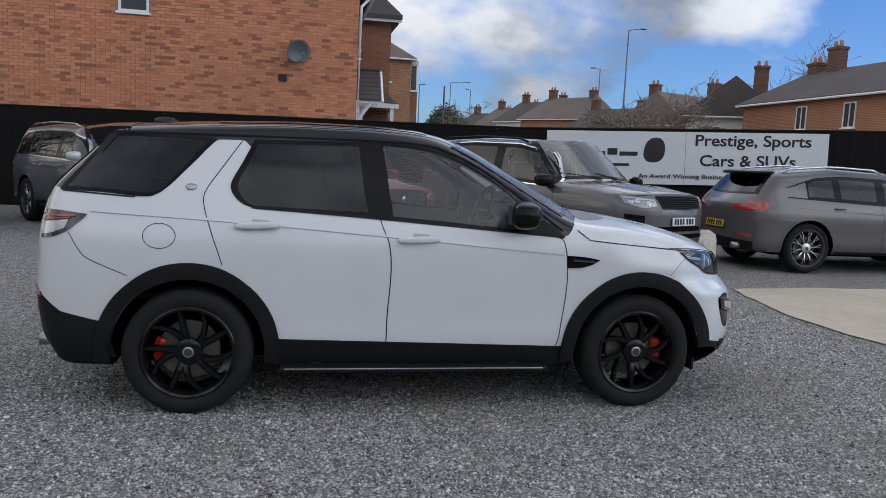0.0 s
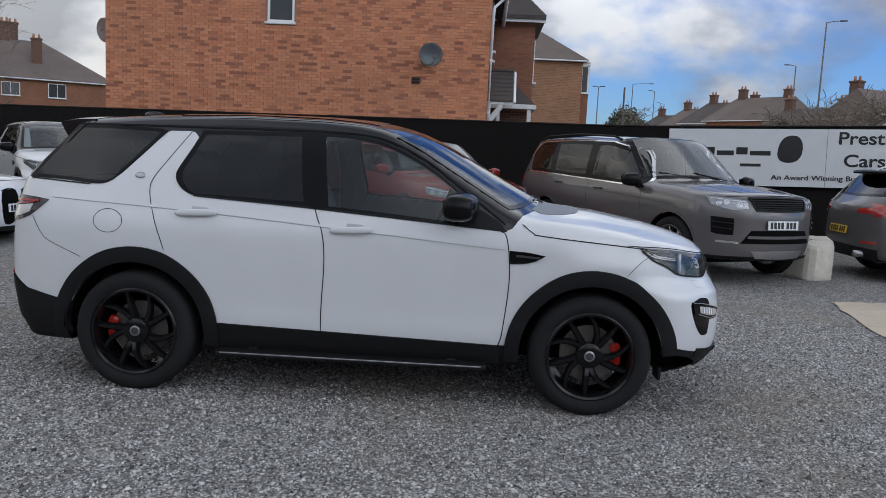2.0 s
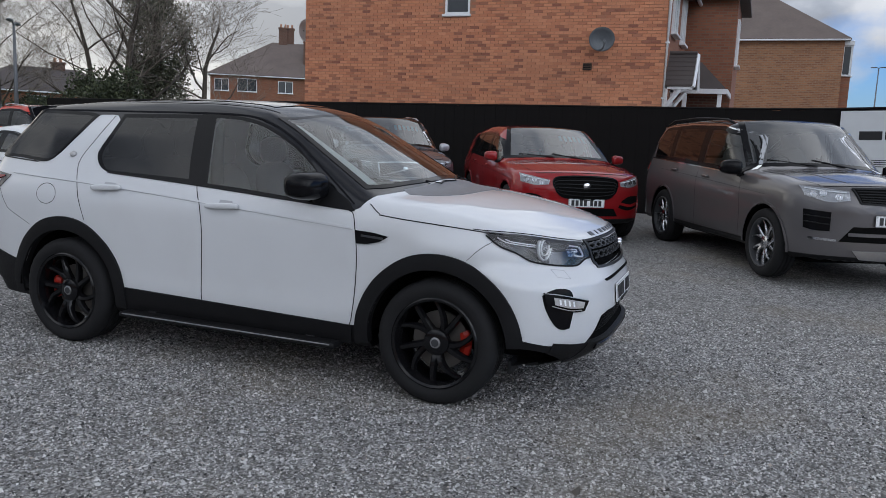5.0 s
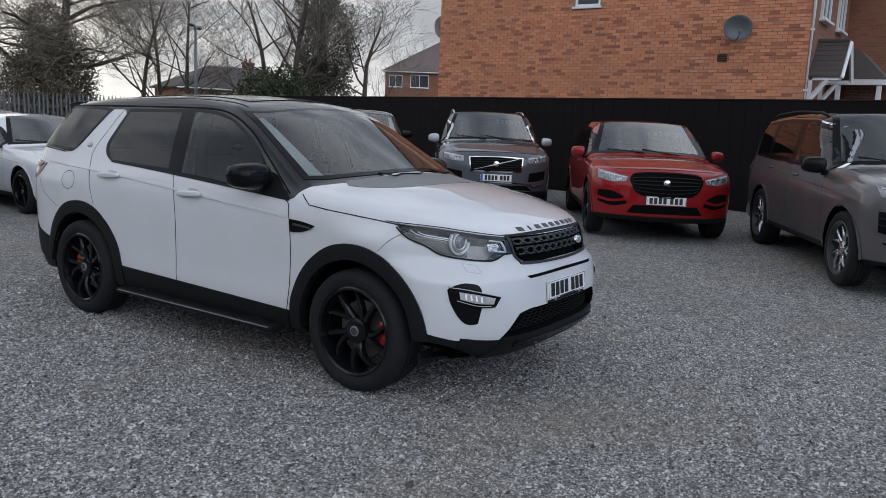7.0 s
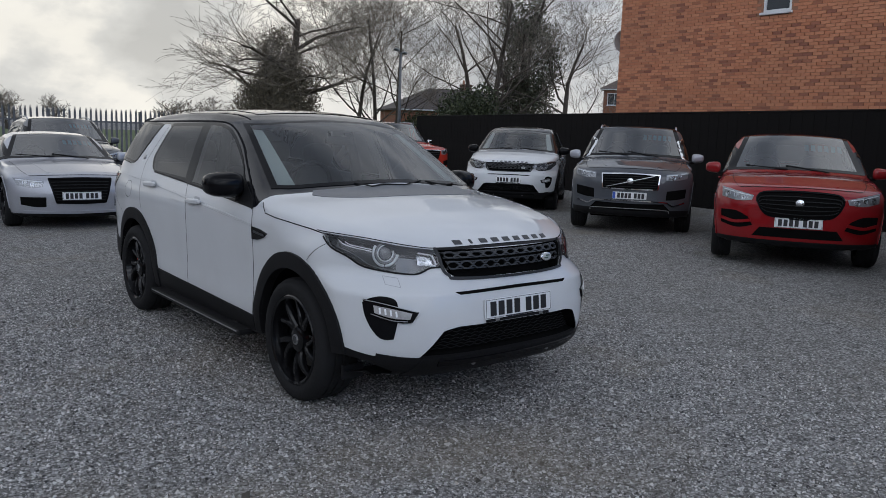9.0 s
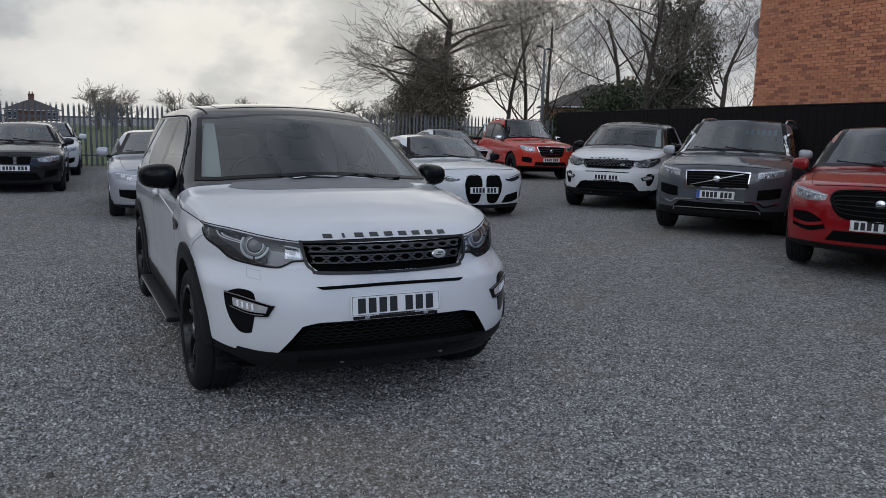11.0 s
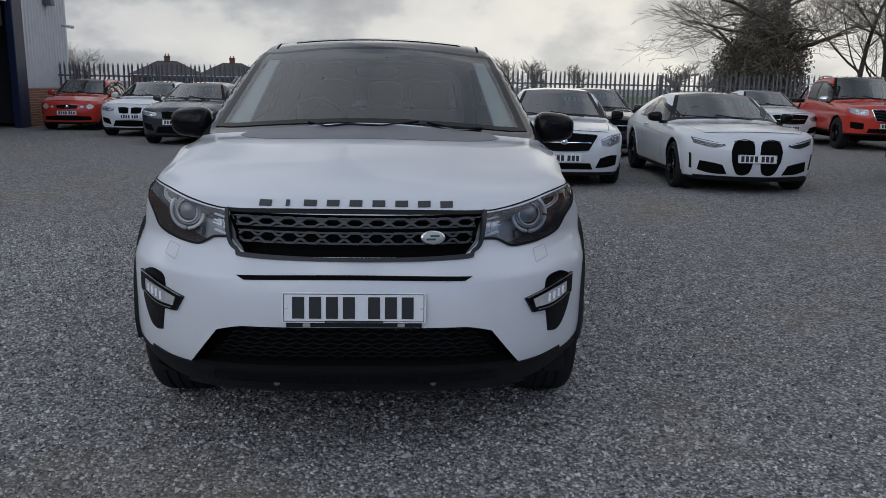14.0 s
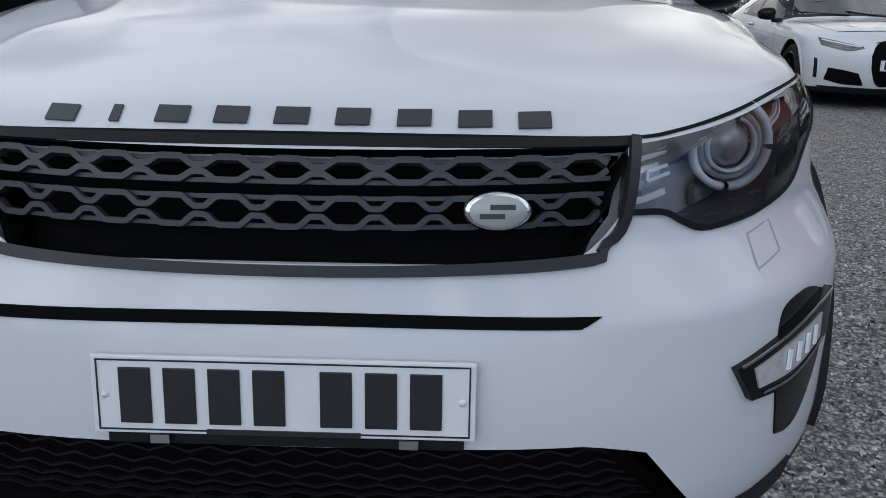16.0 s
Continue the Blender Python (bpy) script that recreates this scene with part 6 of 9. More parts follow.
def near_house():
    HY, X0, X1 = 14.75, -9.22, 0.68
    h = thing("house", pose(0, 0, 0), "orange-red brick house, side wall with one white window", "house")
    # gable wall and the rest as walls with thickness
    eave, apex = 5.75, 9.6
    bm = bmesh.new()
    xm = (X0 + X1) / 2
    prof = [(X0, 0), (X1, 0), (X1, eave), (xm, apex), (X0, eave)]
    wx0, wx1, wz0, wz1 = -5.015, -4.32, 4.63, 5.75
    front = [bm.verts.new((x, HY + 0.006, z)) for x, z in prof]
    back = [bm.verts.new((x, HY + 0.3, z)) for x, z in prof]
    for i in range(5):
        bm.faces.new((front[i], back[i], back[(i + 1) % 5], front[(i + 1) % 5]))
    hole = [bm.verts.new((x, HY + 0.006, z)) for x, z in ((wx0, wz0), (wx1, wz0), (wx1, wz1), (wx0, wz1))]
    hole2 = [bm.verts.new((v.co.x, HY + 0.3, v.co.z)) for v in hole]
    for i in range(4):
        bm.faces.new((hole[i], hole[(i + 1) % 4], hole2[(i + 1) % 4], hole2[i]))
    for A, H_ in ((front, hole), (back, hole2)):
        bm.faces.new((A[0], A[1], H_[1], H_[0]))
        bm.faces.new((A[1], A[2], H_[2], H_[1]))
        bm.faces.new((A[2], A[3], H_[3], H_[2]))
        bm.faces.new((A[3], A[4], H_[3]))
        bm.faces.new((A[4], A[0], H_[0], H_[3]))
    gable = part("gable_wall", bm, MORTAR, h)
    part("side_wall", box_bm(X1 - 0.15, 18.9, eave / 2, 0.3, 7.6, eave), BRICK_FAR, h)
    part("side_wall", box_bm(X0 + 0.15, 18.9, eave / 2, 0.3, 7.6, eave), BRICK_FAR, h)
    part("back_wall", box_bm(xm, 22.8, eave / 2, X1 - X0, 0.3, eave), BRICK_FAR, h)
    part("bay_wall", box_bm(1.36, 21.2, 2.85, 1.36, 3.4, 5.7), BRICK_FAR, h)
    bm = bmesh.new()
    for s, xe in ((-1, X0 - 0.35), (1, X1 + 0.35)):
        a, b = Vector((xe, 0, eave - 0.25)), Vector((xm, 0, apex + 0.05))
        vs = []
        for yy in (HY - 0.12, 23.1):
            for p in (a, b):
                for t in (0, 0.14):
                    vs.append(bm.verts.new((p.x, yy, p.z + t)))
        for q in ((0, 1, 3, 2), (4, 5, 7, 6), (0, 4, 5, 1), (2, 3, 7, 6), (1, 5, 7, 3), (0, 2, 6, 4)):
            bm.faces.new([vs[i] for i in q])
    part("roof", bm, TILE, h)
    hip_roof(h, 0.7, 2.05, 19.4, 23.0, 5.82, 6.9, 0.28, TILE)
    part("fascia", box_bm(1.45, 19.2, 5.70, 1.75, 0.03, 0.18), UPVC, h)
    part("gutter", tube_bm([(X1 + 0.36, HY - 0.1, 5.48), (X1 + 0.36, 19.2, 5.48)], 0.055, 8), UPVC, h, smooth=True)
    part("downpipe", tube_bm([(X1 + 0.30, HY + 0.1, 5.45), (X1 + 0.06, HY + 0.02, 5.2), (X1 + 0.04, HY - 0.03, 4.9), (X1 + 0.04, HY - 0.03, 0.2)], 0.037, 10), UPVC, h, "white plastic downpipe", smooth=True)
    for z in (2.6, 3.9):
        part("pipe_clip", box_bm(X1 + 0.04, HY - 0.03, z, 0.10, 0.05, 0.04, bevel=0.005), UPVC, h)
    window_set(h, (wx0 + wx1) / 2, HY + 0.05, wz0, wx1 - wx0, wz1 - wz0, -90, 1)
    window_set(h, X1 + 0.02, 16.1, 4.25, 1.0, 1.25, 0, 2)
    window_set(h, X1 + 0.02, 18.2, 4.25, 0.9, 1.25, 0, 2)
    window_set(h, 2.06, 20.6, 3.9, 1.0, 1.3, 0, 2)
    # gabled porch hood with white bargeboards and diagonal brackets
    XE, YS, YR, ZE, ZR = 1.34, 15.0, 15.72, 2.93, 3.74

    def slope(name, y0, z0, y1, z1, x0, x1, courses):
        """Overlapping courses of dark tiles between an eave and a ridge."""
        bm = bmesh.new()
        q = [bm.verts.new(p) for p in ((x0, y0, z0), (x1, y0, z0), (x1, y1, z1), (x0, y1, z1))]
        w = [bm.verts.new((v.co.x, v.co.y, v.co.z - 0.03)) for v in q]
        bm.faces.new(q), bm.faces.new(w[::-1])
        for a in range(4):
            bm.faces.new((w[a], w[(a + 1) % 4], q[(a + 1) % 4], q[a]))
        base = part(name, bm, TILE, h)
        for k in range(courses):
            bm = bmesh.new()
            f0, f1 = k / courses, (k + 1.25) / courses
            f1 = min(f1, 1.0)
            P0, P1 = (y0 + (y1 - y0) * f0, z0 + (z1 - z0) * f0), (y0 + (y1 - y0) * f1, z0 + (z1 - z0) * f1)
            vs = [bm.verts.new(p) for p in ((x0, P0[0], P0[1] + 0.03), (x1, P0[0], P0[1] + 0.03), (x1, P1[0], P1[1] + 0.005), (x0, P1[0], P1[1] + 0.005))]
            lo = [bm.verts.new((v.co.x, v.co.y, v.co.z - 0.028)) for v in vs]
            bm.faces.new(vs), bm.faces.new(lo[::-1])
            for a in range(4):
                bm.faces.new((lo[a], lo[(a + 1) % 4], vs[(a + 1) % 4], vs[a]))
            part("tile_course", bm, TILE, base)

    slope("porch_roof", YS, ZE, YR, ZR, X1, XE, 7)
    slope("porch_roof", 2 * YR - YS, ZE, YR, ZR, X1, XE, 7)
    part("porch_ridge", tube_bm([(X1, YR, ZR + 0.02), (XE, YR, ZR + 0.02)], 0.05, 8), TILE, h)
    for y_ in (YS, 2 * YR - YS):
        part("bargeboard", tube_bm([(XE + 0.02, y_, ZE - 0.04), (XE + 0.02, YR, ZR - 0.02)], 0.05, 4), UPVC, h, "white bargeboard")
        yy = y_ + (0.06 if y_ < YR else -0.06)
        part("porch_beam", box_bm((X1 + XE) / 2, yy, ZE - 0.05, XE - X1, 0.08, 0.08, bevel=0.006), UPVC, h)
        part("porch_bracket", tube_bm([(X1 + 0.05, yy, 2.40), (XE - 0.28, yy, ZE - 0.08)], 0.055, 4), UPVC, h, "white diagonal bracket")
        part("porch_bracket", box_bm(X1 + 0.05, yy, 2.60, 0.08, 0.08, 0.62, bevel=0.006), UPVC, h)
    # flat-fronted canopy with a hipped dark roof beyond it
    CX, CY = 2.02, 17.1
    bm = bmesh.new()
    q = [bm.verts.new(p) for p in ((X1, CY, 3.0), (CX, CY, 3.0), (CX, 19.4, 3.0), (X1, 19.4, 3.0), (X1, CY + 0.55, 3.86), (1.30, CY + 0.55, 3.74), (1.30, 19.4, 3.74), (X1, 19.4, 3.86))]
    for a in ((0, 1, 5, 4), (1, 2, 6, 5), (4, 5, 6, 7), (0, 3, 2, 1), (2, 3, 7, 6), (3, 0, 4, 7)):
        bm.faces.new([q[b] for b in a])
    part("canopy_roof", bm, TILE, h)
    part("canopy_fascia", box_bm((X1 + CX) / 2, CY - 0.02, 2.93, CX - X1 + 0.08, 0.05, 0.13, bevel=0.008), UPVC, h)
    part("canopy_fascia", box_bm(CX + 0.02, CY + 1.15, 2.93, 0.05, 2.3, 0.13, bevel=0.008), UPVC, h)
    for x in (0.99, 1.87):
        part("canopy_post", box_bm(x, CY + 0.04, 1.43, 0.11, 0.09, 2.86, bevel=0.008), UPVC, h)
    part("canopy_wall", box_bm(1.43, CY + 0.9, 1.43, 0.8, 0.1, 2.86), BRICK_DARK, h)
    # dish, vent, trellis
    d = new("satellite_dish")
    d.parent = h
    d.matrix_basis = pose(-0.80, HY - 0.30, 3.95, 0, 0, 25) @ pose(0, 0, 0, 12, 0, 0)
    v, f = lathe([(0.02, 0.045), (0.12, 0.035), (0.24, 0.0), (0.31, -0.045), (0.315, -0.04), (0.24, 0.012), (0.0, 0.055)], 32, closed=False)
    mesh_object("dish", [(a, b, c * 0.92) for a, b, c in v], f, LEAD_GREY, d, "", True)
    part("dish_arm", tube_bm([(0, 0.03, -0.26), (0.0, -0.22, -0.20), (0, -0.34, -0.05)], 0.013, 6), LEAD_GREY, d, smooth=True)
    part("dish_feed", tube_bm([(0, -0.34, -0.06), (0, -0.28, 0.0)], 0.03, 10), LEAD_GREY, d, smooth=True)
    part("dish_bracket", tube_bm([(0, 0.04, -0.02), (0.0, 0.16, -0.22), (-0.12, 0.30, -0.24)], 0.018, 8), LEAD_GREY, d, smooth=True)
    ve = part("wall_vent", box_bm(-1.16, HY - 0.02, 3.32, 0.22, 0.05, 0.17, bevel=0.008), plain("brown_vent", (0.10, 0.06, 0.04), 0.7), h)
    for i in range(4):
        part("vent_slat", box_bm(-1.16, HY - 0.05, 3.26 + 0.04 * i, 0.19, 0.012, 0.018), TRIM_BLACK, ve)
    d2 = new("satellite_dish")
    d2.parent = h
    d2.matrix_basis = pose(X0 - 0.25, HY + 0.35, 4.3, 0, 0, 80)
    v, f = lathe([(0.02, 0.045), (0.12, 0.035), (0.24, 0.0), (0.31, -0.045), (0.24, 0.012), (0.0, 0.055)], 24, closed=False)
    mesh_object("dish", v, f, UPVC, d2, "", True)
    part("dish_bracket", tube_bm([(0, 0.04, 0), (0.1, 0.2, -0.12), (0.25, 0.28, -0.12)], 0.018, 8), LEAD_GREY, d2, smooth=True)
    return h, gable, (X0, X1, HY, eave, apex, wx0, wx1, wz0, wz1)


HOUSE, GABLE, GDIM = near_house()


def simple_house(label, m, w, d, eave, ridge, wall, roof, wins=(), chims=(), inset=None, name="house"):
    """A house in the distance: walls, hipped roof, windows, chimneys. Its front looks along -y."""
    h = thing(name, m, label, "house")
    part("wall", box_bm(0, 0, eave / 2, w, d, eave), wall, h)
    hip_roof(h, -w / 2, w / 2, -d / 2, d / 2, eave + 0.06, ridge, 0.35, roof, inset)
    part("gutter", tube_bm([(-w / 2 - 0.3, -d / 2 - 0.36, eave - 0.04), (w / 2 + 0.3, -d / 2 - 0.36, eave - 0.04)], 0.06, 6), UPVC, h)
    for x, z, ww, hh in wins:
        window_set(h, x, -d / 2 - 0.02, z, ww, hh, -90, 2)
    for x, y, z0, z1 in chims:
        chimney(h, x, y, z0, z1)
    return h


def bearing(eye, az, dist):
    return eye[0] + dist * math.cos(radians(az)), eye[1] + dist * math.sin(radians(az))


E0, E3, E8, E12 = (-0.80, -5.51), (1.81, -5.26), (5.15, -3.40), (6.03, -0.41)
brown = simple_house("brown brick neighbouring house with brown tiled roof and white bay", pose(1.9, 57.0, 0, 0, 0, 0), 11.0, 8.4, 8.6, 11.9, BRICK_ROUGH, TILE_BROWN, [], [], 4.6)
part("bay_wall", box_bm(5.77, -2.6, 3.15, 0.56, 2.6, 6.3), BRICK_FAR, brown, "red brick bay")
part("bay_head", box_bm(5.77, -2.6, 8.42, 0.66, 2.76, 0.30, bevel=0.02), UPVC, brown)
window_set(brown, 5.74, -3.9, 6.36, 0.50, 1.9, -90, 1)
window_set(brown, 6.03, -2.6, 6.36, 2.4, 1.9, 0, 3)
simple_house("red brick semi-detached house with hipped roof and chimneys", pose(*bearing(E3, 121.9, 88), 0, 0, 0, 32), 16, 10, 6.5, 10.4, BRICK_FAR, TILE_BROWN, [(-6.9, 4.9, 1.4, 1.2), (-4.4, 4.9, 1.9, 1.3), (-0.6, 4.9, 1.5, 1.2), (3.2, 4.9, 1.5, 1.3)], [(-1.0, 0, 9.7, 12.0), (-0.3, 0.2, 9.7, 12.0), (1.6, -3.0, 7.2, 10.4)], 6.2)
simple_house("low brick house with grey tiled roof behind trees", pose(*bearing(E8, 140.4, 72), 0, 0, 0, 70), 12, 7, 3.4, 5.4, BRICK_FAR, TILE, [(-2, 1.9, 1.6, 1.2), (2, 1.9, 1.6, 1.2)], [(1.0, 0, 4.4, 5.9)])
for az, ds, w, rz in ((-163.2, 140, 11, 4.6), (-167.4, 140, 11, 4.5), (-172.0, 140, 10, 4.4), (-178.0, 150, 8, 4.2)):
    simple_house("distant bungalow with dark hipped roof", pose(*bearing(E12, az, ds), 0, 0, 0, 90 + az + 180), w, 8, 2.3, rz, BRICK_DARK, TILE, [(-3, 0.9, 1.8, 1.1), (3, 0.9, 1.8, 1.1)], [(0, 0, rz - 0.5, rz + 0.8)])
simple_house("orange brick terraced house with sash windows", pose(28.6, 28.6, 0, 0, 0, -90), 16, 8, 5.35, 7.5, BRICK_ORANGE, TILE, [(-2.6, 3.85, 0.85, 1.2), (1.0, 3.85, 0.85, 1.2), (5.0, 3.85, 0.85, 1.2)], [(-5.7, 0, 6.9, 8.7), (-7.4, 0, 6.6, 8.0)], 0.3)
ob = simple_house("white rendered house with dark tiled gable", pose(*bearing(E0, 59.6, 56), 0, 0, 0, -30), 5.5, 8, 4.9, 7.4, RENDER_WHITE, TILE, [(-1.2, 3.0, 1.1, 1.3), (1.2, 3.0, 1.1, 1.3)], [(1.6, 1.0, 6.4, 8.6)], 0.3)
for i, (az, ds, w, wall, rz) in enumerate(((76.0, 120, 9, BRICK_FAR, 8.6), (74.2, 112, 9, RENDER_WHITE, 9.0), (72.4, 104, 9, RENDER_WHITE, 9.4), (70.4, 96, 9, BRICK_ORANGE, 9.4), (67.2, 86, 8, BRICK_FAR, 7.6), (62.9, 70, 7, BRICK_FAR, 7.8))):
    simple_house("distant terraced house with chimney beyond the fence", pose(*bearing(E0, az, ds), 0, 0, 0, az - 90 - 38), w, 8, rz - 2.8, rz, wall, (TILE, TILE_BROWN)[i % 2], [(-2, rz - 5.2, 1.2, 1.3), (1.6, rz - 5.2, 1.2, 1.3)], [(-3.0, 0, rz - 0.7, rz + 1.0), (3.0, 0, rz - 0.7, rz + 0.8)], 1.0)


# ---- street lamps and poles ----
def lamp_post(x, y, h, reach, facing, label, double=False):
    p = thing("street_lamp", pose(x, y, ground_z(x, y), 0, 0, facing), label, "street lamp")
    part("lamp_column", tube_bm([(0, 0, 0), (0, 0, h * 0.5), (0, 0, h)], [0.10, 0.075, 0.05], 10), GALV, p, smooth=True)
    for s in ((1, -1) if double else (1,)):
        part("lamp_arm", tube_bm([(0, 0, h - 0.05), (s * reach * 0.5, 0, h + 0.06), (s * reach, 0, h + 0.08)], 0.03, 8), GALV, p, smooth=True)
        v, f = rounded(0.62, 0.22, 0.12, 3, 14, 8)
        mesh_object("lantern", [(a + s * (reach + 0.2), b, c + h + 0.08) for a, b, c in v], f, LEAD_GREY, p, "", True)


E2 = (0.69, -5.53)
lamp_post(*bearing(E2, 68.0, 70), 13.0, 1.0, -20, "tall grey street lamp beyond the fence")
lamp_post(*bearing(E2, 69.55, 88), 11.8, -1.0, -20, "grey street lamp far along the road")
lamp_post(*bearing(E2, 79.9, 110), 11.8, 2.2, -10, "grey street lamp with long arm far off")
lamp_post(*bearing(E2, 78.4, 118), 11.6, -0.8, -10, "thin grey street lamp among bare trees")
lamp_post(*bearing(E2, 82.24, 96), 10.0, 0.25, -10, "slim grey lamp post beside the brown house", True)
lamp_post(-24.5, 18.1, 5.0, 0.5, -50, "double-headed lamp post behind the steel fence", True)
WOOD_POLE = plain("weathered_pole_wood", (0.09, 0.07, 0.055), 0.9, 0, 0, 0.3, 10)
for az, ds, hh in ((80.45, 96, 10.2), (72.29, 96, 8.6)):
    x, y = bearing(E2, az, ds)
    o = part("telegraph_pole", tube_bm([(x, y, 0), (x, y, hh)], [0.14, 0.10], 8), WOOD_POLE, None, smooth=True)
    tagged(o, "brown wooden telegraph pole beyond the fence", "pole")


# ---- workshop unit ----
def unit():
    u = thing("workshop", pose(0, 0, 0), "grey corrugated steel workshop with open roller door", "building")
    CLAD = plain("grey_corrugated_steel", (0.60, 0.61, 0.62), 0.45, 0.1, 0, 0.12, 3)
    NAVY = plain("navy_painted_steel", (0.012, 0.020, 0.055), 0.45)
    yw = -11.5

    def clad(x0, x1, z0, z1, name="cladding"):
        bm = bmesh.new()
        n = int((x1 - x0) / 0.05)
        lo, hi = [], []
        for i in range(n + 1):
            x = x0 + (x1 - x0) * i / n
            d = (0.0, 0.03, 0.03, 0.0)[i % 4]
            lo.append(bm.verts.new((x, yw + d, z0)))
            hi.append(bm.verts.new((x, yw + d, z1)))
        for i in range(n):
            bm.faces.new((lo[i], hi[i], hi[i + 1], lo[i + 1]))
        return part(name, bm, CLAD, u)
    clad(-22.3, -19.2, 1.15, 6.6)
    clad(-18.6, -12.5, 3.55, 6.6)
    part("brick_plinth", box_bm(-20.75, yw - 0.06, 0.57, 3.1, 0.18, 1.15), BRICK_BROWN, u)
    for x in (-18.9, -12.25):
        part("door_column", box_bm(x, yw + 0.02, 3.3, 0.6, 0.22, 6.6, bevel=0.02), NAVY, u)
    part("side_wall", box_bm(-22.35, -16.0, 3.3, 0.1, 9.0, 6.6), CLAD, u)
    part("side_wall", box_bm(-11.7, -16.0, 3.3, 0.1, 9.0, 6.6), CLAD, u)
    part("back_wall", box_bm(-17.0, -20.5, 3.3, 10.6, 0.1, 6.6), SHADOW_BLACK, u)
    part("inner_wall", box_bm(-19.3, -16.0, 3.3, 0.1, 8.6, 6.4), DASH, u)
    part("inner_wall", box_bm(-11.9, -16.0, 3.3, 0.1, 8.6, 6.4), DASH, u)
    part("roof", box_bm(-17.0, -16.0, 6.65, 10.9, 9.4, 0.12), CLAD, u)
    sh = new("roller_shutter")
    sh.parent = u
    for k in range(9):
        part("shutter_slat", box_bm(-15.55, yw - 0.18, 2.92 + 0.075 * k, 6.1, 0.03, 0.07, None, 0.008), GALV, sh)
    wb = part("work_bench", box_bm(-17.6, -19.6, 0.9, 2.6, 0.7, 0.08, bevel=0.01), DASH, u)
    part("shelf_board", box_bm(-17.6, -20.2, 1.75, 2.6, 0.3, 0.9), plain("yellow_backboard", (0.25, 0.18, 0.05), 0.7), u)
    em = Mat("strip_light", (1, 0.8, 0.4), 0.5)
    em.p.inputs["Emission Color"].default_value, em.p.inputs["Emission Strength"].default_value = (1.0, 0.72, 0.30, 1), 2.2
    part("strip_lamp", box_bm(-17.6, -20.0, 1.62, 2.4, 0.06, 0.06, bevel=0.01), em.mat, u, "warm strip light over the bench")
    rounded_part("tool_trolley", (-17.4, -15.6, 0.55), (0.7, 1.0, 0.95), plain("dark_red_trolley", (0.12, 0.02, 0.015), 0.5), u, 5)
    part("wall_camera", tube_bm([(-22.0, yw + 0.02, 3.15), (-22.0, yw + 0.30, 3.10), (-21.9, yw + 0.42, 3.08)], [0.04, 0.05, 0.05], 10), UPVC, u, smooth=True)
    part("wall_lamp", box_bm(-20.9, yw + 0.15, 3.75, 0.30, 0.26, 0.16, bevel=0.02), LEAD_GREY, u)


unit()
# unseen wall added behind the camera, low and dark in the window reflections
added_yard_wall = part("wall_yard", box_bm(1.5, -12.2, 0.95, 26.0, 0.22, 1.9, bevel=0.01), BRICK_BROWN, None)
tagged(added_yard_wall, "plain brown brick wall, added unseen to close the yard", "wall", "", "structure")


# ---- trees ----
BARK = plain("grey_brown_bark", (0.085, 0.070, 0.056), 0.95, 0, 0, 0.35, 9, 0.6)
TWIG = plain("bare_twigs", (0.20, 0.170, 0.14), 0.95, 0, 0, 0.3, 9)


def leaf_material(name, dark, light):
    m = Mat(name, dark, 0.7)
    m.colour(m.ramp(m.island(), [(0.0, dark), (0.7, light), (1.0, tuple(c * 1.5 for c in light))]))
    return m.mat


IVY = leaf_material("ivy_leaves", (0.018, 0.026, 0.010), (0.045, 0.055, 0.022))
FIR = leaf_material("conifer_needles", (0.042, 0.046, 0.028), (0.095, 0.098, 0.060))
BRAMBLE_DARK = leaf_material("brown_ivy", (0.080, 0.068, 0.045), (0.155, 0.128, 0.090))
BRAMBLE = leaf_material("winter_scrub", (0.040, 0.032, 0.022), (0.085, 0.065, 0.045))


def tube_raw(V, F, pts, rad, sides):
    base = len(V)
    for i, p in enumerate(pts):
        d = (pts[min(i + 1, len(pts) - 1)] - pts[max(i - 1, 0)])
        q = d.to_track_quat("Z", "Y") if d.length > 1e-6 else Vector((0, 0, 1)).to_track_quat("Z", "Y")
        for k in range(sides):
            a = 2 * math.pi * k / sides
            V.append(tuple(p + q @ Vector((rad[i] * math.cos(a), rad[i] * math.sin(a), 0))))
    for i in range(len(pts) - 1):
        for k in range(sides):
            F.append((base + i * sides + k, base + i * sides + (k + 1) % sides, base + (i + 1) * sides + (k + 1) % sides, base + (i + 1) * sides + k))


